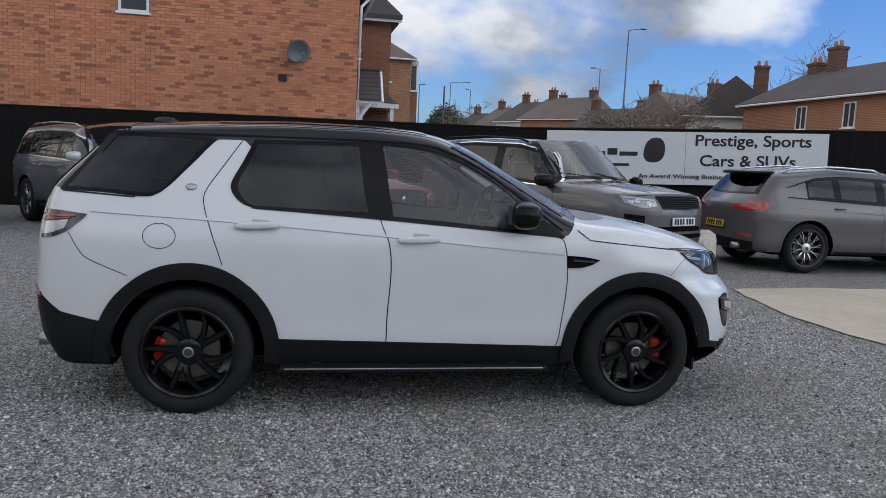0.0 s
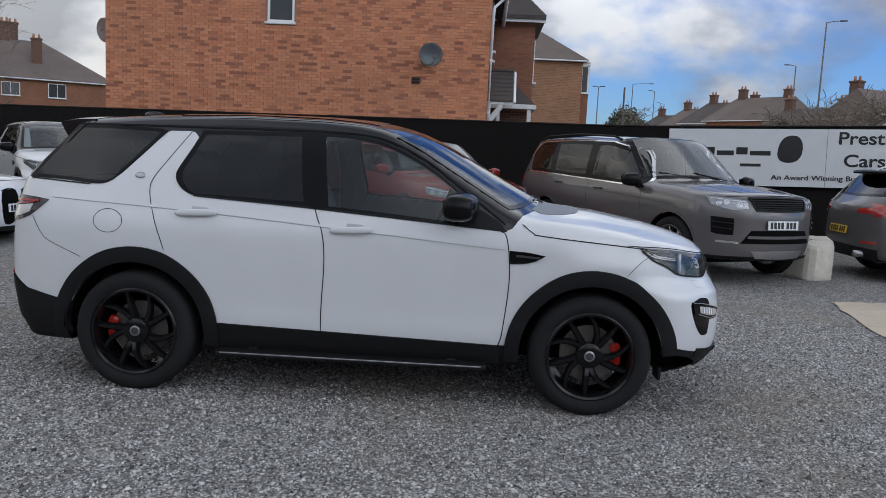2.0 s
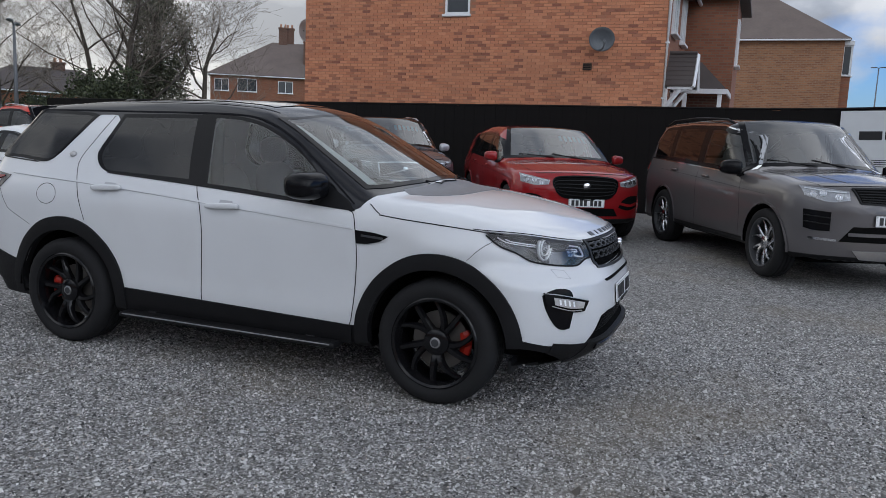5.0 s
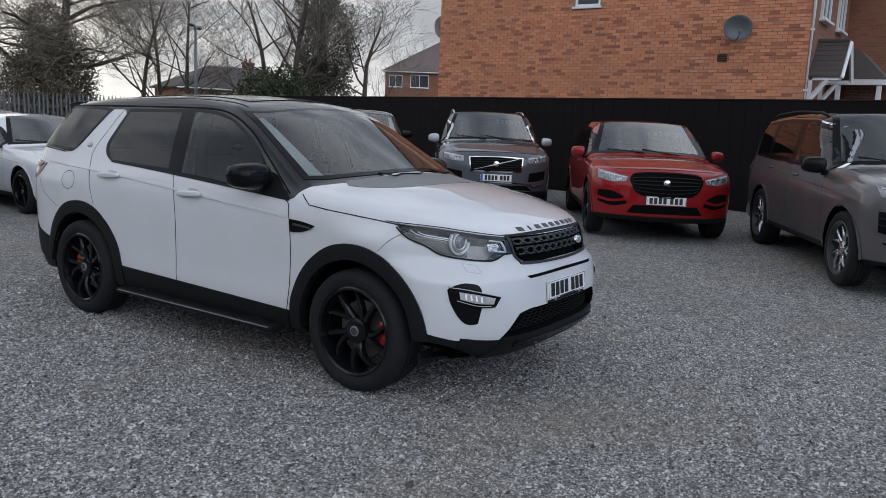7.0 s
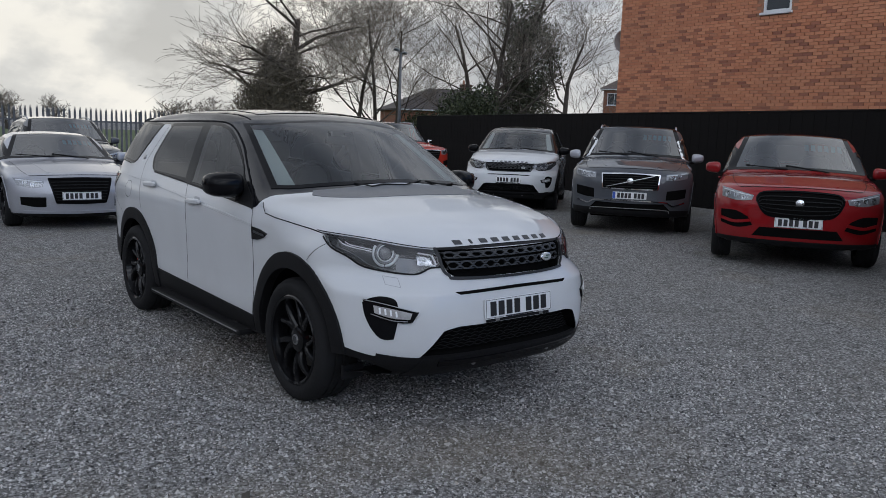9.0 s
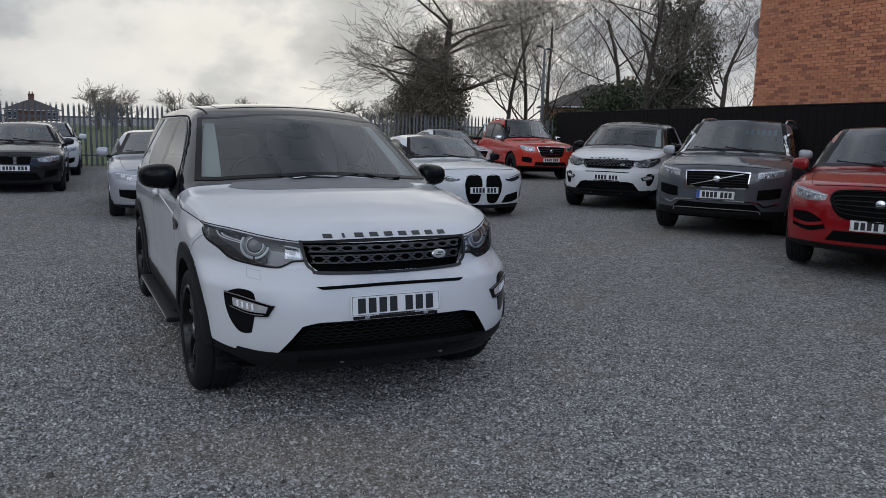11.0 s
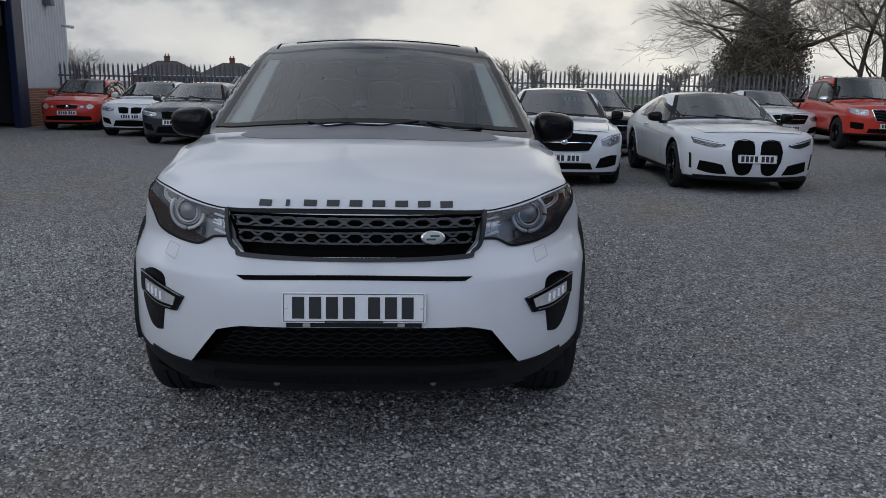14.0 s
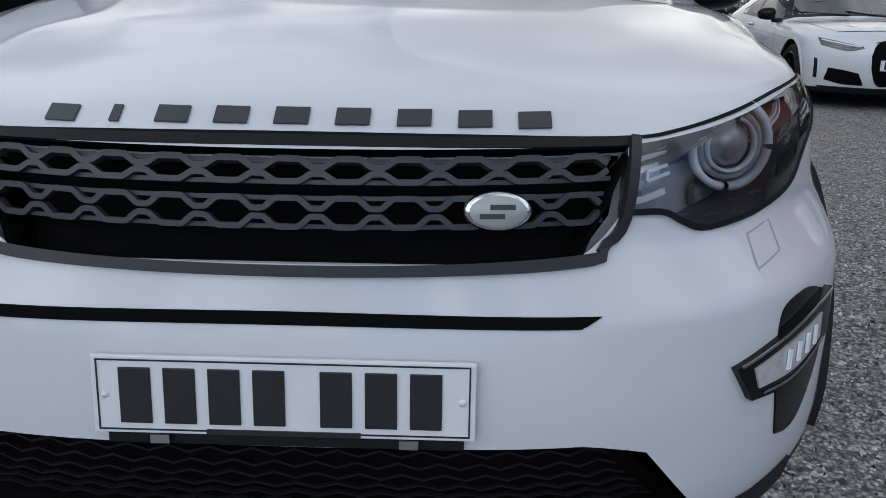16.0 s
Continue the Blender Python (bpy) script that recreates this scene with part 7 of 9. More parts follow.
def bare_tree(x, y, h, spread, seed, label, limbs=8, levels=4, droop=0.0, lean=(0, 0), trunk=0.35, twisty=0.35, fork=0.3, kids=(5, 5, 5, 4), fine=0.0055):
    rs = random.Random(seed)
    t = thing("tree", pose(x, y, ground_z(x, y)), label, "tree")
    TV, TF, CV, CF = [], [], [], []

    def grow(p, d, length, r, level):
        n = 6 if level == 0 else (5 if level < 3 else (3 if level < 4 else 2))
        pts, rad = [p.copy()], [r]
        q = p.copy()
        dd = d.copy()
        for i in range(n):
            w = twisty * (0.5 if level == 0 else 1.0)
            dd = (dd + Vector((rs.gauss(0, w), rs.gauss(0, w), rs.gauss(0.05 - droop * (level > 1), w * 0.7))) * 0.55).normalized()
            q = q + dd * (length / n)
            pts.append(q.copy())
            rad.append(max(fine, r * (1 - 0.70 * (i + 1) / n)))
        (tube_raw(TV, TF, pts, rad, 8 if level == 0 else 6) if level < 2 else tube_raw(CV, CF, pts, rad, 4 if level == 2 else 3))
        if level >= levels:
            return
        m = limbs if level == 0 else kids[min(level - 1, len(kids) - 1)]
        for k in range(m):
            f = fork + (1 - fork) * (k + rs.random()) / m if level == 0 else 0.2 + 0.8 * (k + rs.random()) / m
            i = min(n - 1, int(f * n))
            at = pts[i].lerp(pts[i + 1], f * n - i)
            a = rs.uniform(0, 6.283)
            out = Vector((math.cos(a), math.sin(a), 0)) * (spread if level == 0 else 1.0)
            nd = (dd * (0.35 if level == 0 else 0.75) + out * rs.uniform(0.6, 1.15) + Vector((0, 0, rs.uniform(-0.15, 0.6) - droop))).normalized()
            grow(at, nd, length * rs.uniform(0.46, 0.74) * (1.0 if level else 0.90), rad[i] * rs.uniform(0.30, 0.50), level + 1)

    grow(Vector((0, 0, -0.2)), Vector((lean[0], lean[1], 1)).normalized(), h * 0.62, trunk, 0)
    mesh_object("trunk", TV, TF, BARK, t, "", True)
    if CV:
        mesh_object("crown", CV, CF, TWIG, t, "", False)
    return t


def leaf_cloud(parent, name, blobs, count, size, material, seed, hang=0.0):
    """Many small leaves filling rounded masses with an uneven edge."""
    rs = np.random.RandomState(seed)
    w = np.array([b[3] * b[4] * b[5] for b in blobs])
    pick = rs.choice(len(blobs), count, p=w / w.sum())
    B = np.array(blobs)[pick]
    d = rs.normal(size=(count, 3))
    d /= np.linalg.norm(d, axis=1)[:, None]
    r = rs.uniform(0.35, 1.0, count) ** 0.5 * rs.uniform(0.8, 1.12, count)
    c = B[:, :3] + d * r[:, None] * B[:, 3:6]
    s = size * rs.uniform(0.5, 1.4, count)
    u = rs.normal(size=(count, 3))
    u /= np.linalg.norm(u, axis=1)[:, None]
    v = np.cross(u, rs.normal(size=(count, 3)))
    v /= np.linalg.norm(v, axis=1)[:, None]
    P = np.stack([c - u * s[:, None], c + v * s[:, None] * 0.55, c + u * s[:, None], c - v * s[:, None] * 0.55], 1).reshape(-1, 3)
    F = [(4 * i, 4 * i + 1, 4 * i + 2, 4 * i + 3) for i in range(count)]
    return mesh_object(name, P, F, material, parent, "")


bt = bare_tree(-35.6, 17.6, 12.5, 1.15, 21, "large bare oak with ivy-covered trunk", 13, 4, 0.04, (0.05, 0), 0.48, 0.42, 0.24, (7, 7, 6, 4), 0.008)
leaf_cloud(bt, "ivy", [(0, 0, 2.4, 1.9, 1.9, 2.8), (-0.7, -0.9, 2.2, 1.4, 1.4, 2.2), (0.9, 0.7, 2.6, 1.4, 1.4, 2.8), (0, 0, 5.2, 1.2, 1.2, 1.8)], 42000, 0.062, BRAMBLE_DARK, 3)
for i, (x, y, h) in enumerate(((-32.6, 21.1, 12.5), (-34.2, 23.2, 13.0), (-31.0, 22.6, 11.5))):
    bare_tree(x, y, h, 0.85, 40 + i, "slender bare winter tree behind the steel fence", 10, 4, 0.0, (0, 0), 0.15, 0.26, 0.14, (6, 6, 5), 0.006)
iv = bare_tree(-24.6, 24.0, 13.0, 0.75, 62, "tall bare birch with pale trunk", 11, 4, 0.0, (0.12, 0), 0.22, 0.22, 0.18, (5, 6, 5), 0.006)
cf = bare_tree(-24.9, 26.2, 12.5, 0.4, 63, "dark evergreen tree thick with ivy", 8, 2, 0.0, (0, 0), 0.4, 0.15, 0.1)
leaf_cloud(cf, "crown", [(0, 0, 2.2, 1.9, 1.9, 2.4), (0.3, 0.2, 5.2, 1.7, 1.7, 2.6), (-0.3, 0, 8.2, 1.35, 1.35, 2.4), (0.2, 0, 10.6, 0.9, 0.9, 1.8), (-1.4, -0.6, 1.4, 1.6, 1.5, 1.5)], 30000, 0.070, FIR, 8)
bare_tree(-22.4, 26.6, 10.5, 1.1, 64, "bare spreading tree beside the evergreen", 10, 4, 0.0, (0.12, -0.1), 0.18, 0.40, 0.22, (5, 6, 5), 0.006)
bare_tree(-26.2, 24.2, 12.0, 0.6, 65, "slender bare winter tree behind the fence", 10, 4, 0.0, (-0.08, 0), 0.18, 0.22, 0.15, (5, 6, 5), 0.006)
sh = bare_tree(-28.0, 22.4, 3.0, 0.8, 66, "evergreen shrub at the fence corner", 5, 1)
leaf_cloud(sh, "crown", [(0, 0, 1.3, 2.2, 1.6, 1.3), (4.5, 1.5, 1.2, 2.0, 1.4, 1.4), (-2.5, 0.5, 1.0, 1.6, 1.4, 1.1)], 14000, 0.075, IVY, 9)
sb = bare_tree(-21.0, 19.4, 3.4, 0.8, 67, "dark evergreen shrubs behind the board fence", 6, 2)
leaf_cloud(sb, "crown", [(0, 0, 1.5, 1.5, 1.3, 1.7), (-1.8, 0.9, 1.7, 1.5, 1.2, 1.9), (1.7, -0.6, 1.1, 1.2, 1.1, 1.3), (0.3, 0.4, 2.8, 0.8, 0.8, 0.9)], 16000, 0.070, IVY, 19)
for i, (az, ds, h) in enumerate(((64.6, 46, 7.4), (62.6, 48, 7.0), (78.2, 60, 5.6), (76.8, 66, 5.4), (54.8, 66, 11.5))):
    bare_tree(*bearing(E0, az, ds), h, 1.0, 80 + i, "small bare garden tree beyond the fence", 10, 4, 0.1, (0, 0), 0.14, 0.4, 0.20, (5, 5, 4), 0.017)
hg = thing("hedge", pose(*bearing(E0, 63.2, 44), 0), "brown winter scrub behind the fence", "hedge")
leaf_cloud(hg, "leaves", [(0, 0, 1.6, 2.4, 1.2, 1.6), (2.6, -1.4, 1.5, 1.8, 1.2, 1.5), (-2.4, 1.0, 1.4, 1.6, 1.0, 1.4)], 5000, 0.10, BRAMBLE, 12)
yw = thing("tree", pose(*bearing(E2, 80.2, 100), 0), "dark clipped evergreen tree beyond the fence", "tree")
part("trunk", tube_bm([(0, 0, 0), (0, 0, 4.0)], [0.3, 0.2], 8), BARK, yw)
leaf_cloud(yw, "crown", [(0, 0, 5.6, 2.4, 2.4, 2.6), (1.6, 0, 4.4, 1.9, 1.9, 2.2), (-1.8, 0, 4.4, 1.6, 1.6, 2.0)], 9000, 0.16, FIR, 13)
rr = random.Random(77)
for i in range(16):
    az = rr.uniform(157, 183)
    bare_tree(*bearing(E12, az, rr.uniform(95, 150)), rr.uniform(4.5, 6.8), 0.9, 100 + i, "distant bare field tree", 9, 3, 0.0, (0, 0), 0.2, 0.35, 0.2, (7, 6), 0.024)
for i, (az, ds) in enumerate(((-175.3, 110), (-158.0, 60), (-158.8, 62))):
    bare_tree(*bearing(E12, az, ds), 5.2 if i == 0 else 3.8, 1.0, 140 + i, "distant bare rounded tree", 9, 4, 0.0, (0, 0), 0.2, 0.35, 0.2, (6, 5, 4))
for i, (x, y) in enumerate(((-5.0, -21.0), (2.5, -24.0), (9.5, -19.0))):
    bare_tree(x, y, 9.5, 1.0, 170 + i, "bare winter tree behind the yard wall", 9, 3, 0.0, (0, 0), 0.28, 0.35, 0.25, (6, 6))


# ---- other parked cars ----
def make_body(c):
    """A body from a dozen sizes: wheelbase, overhangs, height, half width, bonnet, screen and tail points."""
    hb = c["wb"] / 2
    nx, rx = hb + c["fo"], -hb - c["ro"]
    H, hw, nz = c["H"], c["hw"], c["nose_z"]
    cx, cz = c["cowl"]
    tx, rfx = c["screen_x"], c["roof_x"]
    bz, bx = c["back"]
    top = [(rx - 0.4, bz - 0.25), (rx, bz - c.get("drop", 0.02)), (bx, bz), (rfx, H - c.get("rake", 0.05)), (0.5 * (rfx + tx), H), (tx + 0.12, H - 0.02), (tx - 0.02 + 0.1, H - 0.035), (cx, cz + 0.012), (cx + 0.10, cz - 0.01), (0.5 * (cx + nx), cz - 0.35 * (cz - nz) + 0.012), (nx - 0.16, nz + 0.025), (nx, nz - 0.05)]
    width = [(rx - 0.1, hw - 0.2), (rx + 0.1, hw - 0.10), (rx + 0.45, hw - 0.02), (-hb, hw), (hb, hw), (nx - 0.45, hw - 0.015), (nx - 0.2, hw - 0.07), (nx, hw - 0.19)]
    belt = c["belt"][1]
    tum = c.get("tumble", 0.22)
    section = [(0.1, 0.10), (0.3, 0.035), (0.45, 0.012), (0.6, 0.01), (belt - 0.32, 0.0), (belt - 0.18, 0.003), (belt - 0.10, 0.018), (belt, 0.05), (0.5 * (belt + H), 0.05 + tum * 0.45), (H - 0.1, 0.05 + tum * 0.9), (H, 0.05 + tum * 1.15)]
    ch = c.get("chin", 0.22)
    nose = [(0.05, nx - ch - 0.05), (0.2, nx - ch * 0.5), (0.32, nx - 0.03), (0.5, nx), (nz - 0.22, nx - 0.005), (nz - 0.06, nx - 0.05), (nz + 0.05, nx - 0.14), (nz + 0.3, nx - 0.3), (2.2, nx - 0.4)]
    if c.get("suv", True):
        tail = [(0.1, rx + 0.16), (0.35, rx + 0.04), (0.55, rx), (bz - 0.1, rx + 0.02), (bz, rx + 0.07), (H - 0.1, rfx - 0.02), (H, rfx), (2.3, rfx + 0.2)]
    else:
        tail = [(0.1, rx + 0.2), (0.35, rx + 0.05), (0.6, rx), (bz - 0.08, rx + 0.02), (bz, rx + 0.05), (bz + 0.3, rx + 0.02), (2.3, rx)]
    return Body(top, width, section, nose, tail, low=c.get("low", 0.24), bend=c.get("bend", (0.20, 0.30)), tail_bend=(0.12, 0.18), wrap=0.30, crown=c.get("crown", 0.06), k=0.07, kf=0.06)


def parked(c, m, label, group=""):
    """A parked car from its sizes and drawings."""
    car = thing(c["name"], m, label, "car", group)
    body = make_body(c)
    hb, H, hw = c["wb"] / 2, c["H"], c["hw"]
    nx = hb + c["fo"]
    R = c["tyre"]
    AR = R + c.get("gap", 0.055)
    paint, cuts = c["paint"], []
    cx, cz = c["cowl"]
    tx, rfx = c["screen_x"], c["roof_x"]
    bzr, bzf = c["belt"]
    dl0, dl1 = c["dlo"]
    zb = lambda x: bzr + (bzf - bzr) * (x - dl0) / (dl1 - dl0)
    ztop = H - c.get("header", 0.15)
    px, pz = [dl0, dl0 + c.get("dlo_rise", 0.30), 0.5 * (dl0 + tx), tx - 0.15, 0.35 * cx + 0.65 * tx, dl1], [bzr + c.get("dlo_tail", 0.12), ztop - 0.04, ztop, ztop - 0.015, ztop - 0.12, bzf + 0.03]
    order = np.argsort(px)
    zt = table(list(zip(np.array(px)[order], np.array(pz)[order])), 0.05)
    glass_rear = GLASS_DARK if c.get("privacy", True) else GLASS_SIDE
    xs = c["pillars"]
    for s in (-1, 1):
        for k in range(len(xs) - 1):
            a, b = xs[k] + 0.025, xs[k + 1] - 0.025
            cols = np.linspace(a, b, 7)
            q = window(body, [(x, zb(x)) for x in cols], [(x, float(zt(x))) for x in cols], "side", car, GLASS_SIDE if k == len(xs) - 2 else glass_rear, s, (0.06, 0.10), 14, 9, "side_window")
            if s == 1:
                cuts.append(("side", q))
        allx = np.linspace(dl0, dl1, 30)
        line_on(body, "window_trim", [(x, zb(x) - 0.008) for x in allx], "side", car, c.get("dlo_trim", GLOSS_BLACK), s, 0.016, 0.004, 30)
        line_on(body, "window_trim", [(x, float(zt(x)) + 0.008) for x in allx], "side", car, c.get("dlo_trim", GLOSS_BLACK), s, 0.016, 0.004, 40)
        for k in range(1, len(xs) - 1):
            cc = xs[k]
            line_on(body, "pillar_trim", [(cc, zb(cc)), (cc, float(zt(cc)))], "side", car, GLOSS_BLACK, s, 0.055, 0.005, 12)
    hwf = hw - 0.05 - c.get("tumble", 0.22) * 0.25
    wa = [(cx - 0.30 * (y ** 2), y) for y in np.linspace(-hwf * 0.965, hwf * 0.965, 9)]
    hwt = hw - 0.06 - c.get("tumble", 0.22) - 0.04
    wb_ = [(tx + 0.09 - 0.30 * (y ** 2), y) for y in np.linspace(-hwt * 0.965, hwt * 0.965, 9)]
    cuts.append(("top", window(body, wa, wb_, "top", car, GLASS_CLEAR, 1, (0.05, 0.08), 18, 12, "windscreen")))
    lo, ro_ = c["wb"] / 2 + c["ro"], 0
    if c.get("suv", True):
        cuts.append(("rear", window(body, [(-hw * 0.72, bzr + 0.02), (0, bzr), (hw * 0.72, bzr + 0.02)], [(-hw * 0.62, H - 0.17), (0, H - 0.14), (hw * 0.62, H - 0.17)], "rear", car, glass_rear, 1, (0.06, 0.1), 14, 8, "rear_window")))
    # lamps, grilles and other drawings of the nose
    for d in c["front"]:
        name, mat_, A, B, both, off = d[:6]
        for s in ((-1, 1) if both else (1,)):
            fl = lambda pts: [(s * a, b) for a, b in pts]
            if name == "headlamp":
                hl = panel(body, "headlamp", fl(A), fl(B), "front", car, mat_ or LAMP_PALE, 1, 0.002, 0.01, 16, 6, "clear headlamp")
                uv = loft(fl(A), fl(B), np.linspace(0, 1, 16), np.linspace(0, 1, 6))
                lens = [(uv[int(t * 15)][2 + (k % 2)]) for k, t in enumerate(d[6])]
                for q in lens:
                    pc = body.put([q], "front", 1, 0.004)[0]
                    v, f = lathe([(0.0, 0.006), (0.016, 0.004), (0.027, 0.0), (0.031, 0.007), (0.040, 0.0)], 20, closed=False)
                    ob = mesh_object("projector", [(a, b, e) for a, b, e in v], f, SILVER, hl, "", True)
                    nn = body.normal(pc[None])[0]
                    ob.matrix_basis = Matrix.Translation(pc) @ Vector(nn).to_track_quat("Y", "Z").to_matrix().to_4x4()
                mid = uv[:, 4]
                line_on(body, "light_guide", mid[1:-1], "front", hl, LAMP_WHITE, 1, 0.012, 0.004, 14, height=0.006)
                cov = body.put(uv, "front", 1, 0.012)
                cv, cf = face_out(cov, [(i * 6 + j, (i + 1) * 6 + j, (i + 1) * 6 + j + 1, i * 6 + j + 1) for i in range(15) for j in range(5)], body.normal(cov), 0)
                mesh_object("lamp_cover", cv, cf, GLASS_LAMP, hl, "", True)
            elif name.startswith("bar"):
                line_on(body, name[4:], fl(A), "front", car, mat_, 1, B, off, 30, height=0.012)
            else:
                pn = panel(body, name, fl(A), fl(B), "front", car, mat_, 1, off, 0.014, 18, 7)
                if name == "grille":
                    n = d[6]
                    for k in range(1, n + 1):
                        uv = loft(fl(A), fl(B), np.linspace(0.03, 0.97, 24), np.array([k / (n + 1)]))[:, 0]
                        line_on(body, "grille_slat", uv, "front", pn, d[7], 1, 0.010, off + 0.002, 24, height=0.006)
                    if d[8]:
                        edge = loft(fl(A), fl(B), np.linspace(0, 1, 20), np.array([0.0, 1.0]))
                        for e in (edge[:, 0], edge[:, 1], [edge[0, 0], edge[0, 1]], [edge[-1, 0], edge[-1, 1]]):
                            line_on(body, "grille_frame", e, "front", pn, d[8], 1, 0.018, off, 24, height=0.012, smooth=len(e) > 2)
    for s in (-1, 1):
        panel(body, "tail_lamp", [(-hb - c["ro"] + 0.12, bzr - 0.26), (-hb - c["ro"] + 0.34, bzr - 0.20)], [(-hb - c["ro"] + 0.14, bzr - 0.08), (-hb - c["ro"] + 0.34, bzr - 0.10)], "side", car, LAMP_RED, s, 0.005, 0.012, 8, 5)
    every = lambda n, q: True
    sill = c.get("sill", 0.30)
    paints = [(lambda V: V[:, 2] - sill, every, 1)]
    if c.get("roof_black"):
        paints.append((lambda V: np.where(V[:, 0] < tx + 0.1, np.where(V[:, 2] > ztop - 0.16, ztop - 0.15 - V[:, 2], 1.0), 1.0), every, 2))
    shell(body, car, paints, [paint, TRIM_BLACK, ROOF_BLACK], cuts, [(-hb, R), (hb, R)], 96, 88, spine=(-hb, hb, min(0.62, c["nose_z"] - 0.15)), arch=AR)
    for wx in (-hb, hb):
        arch_liner(car, wx, R, AR + 0.008, hw - 0.42, hw - 0.03)
        for s in (-1, 1):
            a = np.radians(np.linspace(-5, 185, 30))
            line_on(body, "arch_lip", np.stack([wx + (AR + 0.012) * np.cos(a), R + (AR + 0.012) * np.sin(a)], 1), "side", car, c.get("arch_mat", paint), s, c.get("arch_w", 0.028), 0.002, 30, smooth=False, height=0.008)
    bx = c["gaps"]
    for s in (-1, 1):
        for x in bx:
            line_on(body, "panel_gap", [(x[0], zb(x[0]) - 0.01), (x[1], 0.75), (x[1], sill + 0.03)], "side", car, SHUT_CREASE, s, 0.006, 0.0012, 20)
        # flat dark line that paints the crease's shade on the flank
        line_on(body, "crease", [(-hb - 0.2, bzr - 0.16), (0, 0.5 * (bzr + bzf) - 0.175), (hb, bzf - 0.19)], "side", car, SHUT_CREASE, s, 0.003, 0.001, 40)
        line_on(body, "sill_trim", [(-hb + AR + 0.03, sill + 0.02), (hb - AR - 0.03, sill + 0.02)], "side", car, c.get("sill_mat", TRIM_BLACK), s, 0.03, 0.002, 20, height=0.008)
        for x in c["handles"]:
            p = body.put([(x, zb(x) - 0.115)], "side", s, 0.018)[0]
            rounded_part("door_handle", p, (0.20, 0.03, 0.032), paint, car, 3.4, None, "", None, 14, 6)
        add_mirror(car, c["dlo"][1] - 0.12, hw + 0.075, bzf + 0.06, s, c.get("mirror", (0.14, 0.20, 0.15)), c.get("mirror_mat", paint))
        if c.get("rails"):
            pts = body.put([(x, s * (hw - 0.06 - c.get("tumble", 0.22) - 0.05)) for x in np.linspace(tx - 0.1, rfx + 0.15, 12)], "top", 1, 0.045)
            pts[0, 2] -= 0.05
            pts[-1, 2] -= 0.05
            part("roof_rail", tube_bm([tuple(q) for q in pts], 0.016, 8), c["rails"], car, smooth=True)
    gp = [(nx + 0.1, 0)]
    line_on(body, "bonnet_gap", [(y, c["nose_z"] + 0.005 - 0.05 * y * y) for y in np.linspace(-hw * 0.7, hw * 0.7, 12)], "front", car, SHUT_CREASE, 1, 0.006, 0.0015, 40)
    for s in (-1, 1):
        line_on(body, "bonnet_gap", [(nx - 0.30, s * hw * 0.72), (0.5 * (nx + cx), s * hw * 0.78), (cx + 0.02, s * hw * 0.80)], "top", car, SHUT_CREASE, 1, 0.006, 0.0015, 30)
        line_on(body, "bonnet_crease", [(nx - 0.28, s * hw * 0.42), (0.5 * (nx + cx), s * hw * 0.5), (cx + 0.06, s * hw * 0.55)], "top", car, paint, 1, 0.03, -0.004, 30, height=0.008)
    for k in (0, 1):
        p0, p1 = body.put([(cx + 0.01, -0.1 + 0.5 * k)], "top", 1, 0.015)[0], body.put([(cx - 0.10 - 0.12 * (1 - k), -0.62 + 0.5 * k)], "top", 1, 0.012)[0]
        part("wiper", tube_bm([p0, p1], [0.010, 0.006], 6), TRIM_BLACK, car, smooth=True)
    if c.get("sticker", True):
        y0, y1 = 0.10 * hw, 0.62 * hw
        f = lambda t, y: (cx * (1 - t) + (tx + 0.09) * t - 0.30 * y * y, y)
        st = None
        for k in range(6):
            y = y0 + (y1 - y0) * (k + 0.5) / 6
            ob = line_on(body, "sticker_bar" if st else "price_sticker", [f(0.54, y), f(0.70, y)], "top", st or car, PRICE_BLUE, 1, 0.052, -0.009, 4, smooth=False, label="" if st else "pale blue price figures on the windscreen")
            st = st or ob
    bz = c.get("plate_z", 0.52)
    pp = body.put([(0, bz)], "front", 1, 0.012)[0]
    plate(car, pp[0], bz, PLATE_WHITE, blue=c.get("plate_blue", False), tilt=-4)
    if c.get("badge_z"):
        pc = body.put([(0, c["badge_z"])], "front", 1, 0.006)[0]
        v, f = lathe([(0.0, 0.008), (0.03, 0.008), (0.036, 0.004), (0.046, 0.006), (0.05, -0.004)], 24, closed=False)
        ob = mesh_object("badge", v, f, CHROME, car, "round bright badge", True)
        ob.matrix_basis = Matrix.Translation(pc) @ Matrix.Rotation(radians(-90), 4, "Z")
    rp = body.put([(0, c.get("rear_plate_z", 0.85))], "rear", 1, 0.012)[0]
    plate(car, rp[0], c.get("rear_plate_z", 0.85), PLATE_YELLOW, True, tilt=8)
    me = wheel_meshes(R, c["rim"], c.get("tyre_w", 0.24), *c["wheel"])
    for x in (-hb, hb):
        for y in (-1, 1):
            add_wheel(car, x, y * (hw - 0.125), R, me, None, 0, 0.3 + x)
    cabin(car, dl1 - 0.35, c.get("seat_z", bzf - 0.14), H, hw - 0.2, rear=False)
    part("underbody", box_bm(0, 0, 0.28, c["wb"] + 0.8, hw * 1.3, 0.1, bevel=0.02), SHADOW_BLACK, car)
    return car


def at_front_axle(x, y, heading, wb):
    a = radians(heading)
    px, py = x - math.cos(a) * wb / 2, y - math.sin(a) * wb / 2
    return pose(px, py, ground_z(px, py), 0, 0, heading)


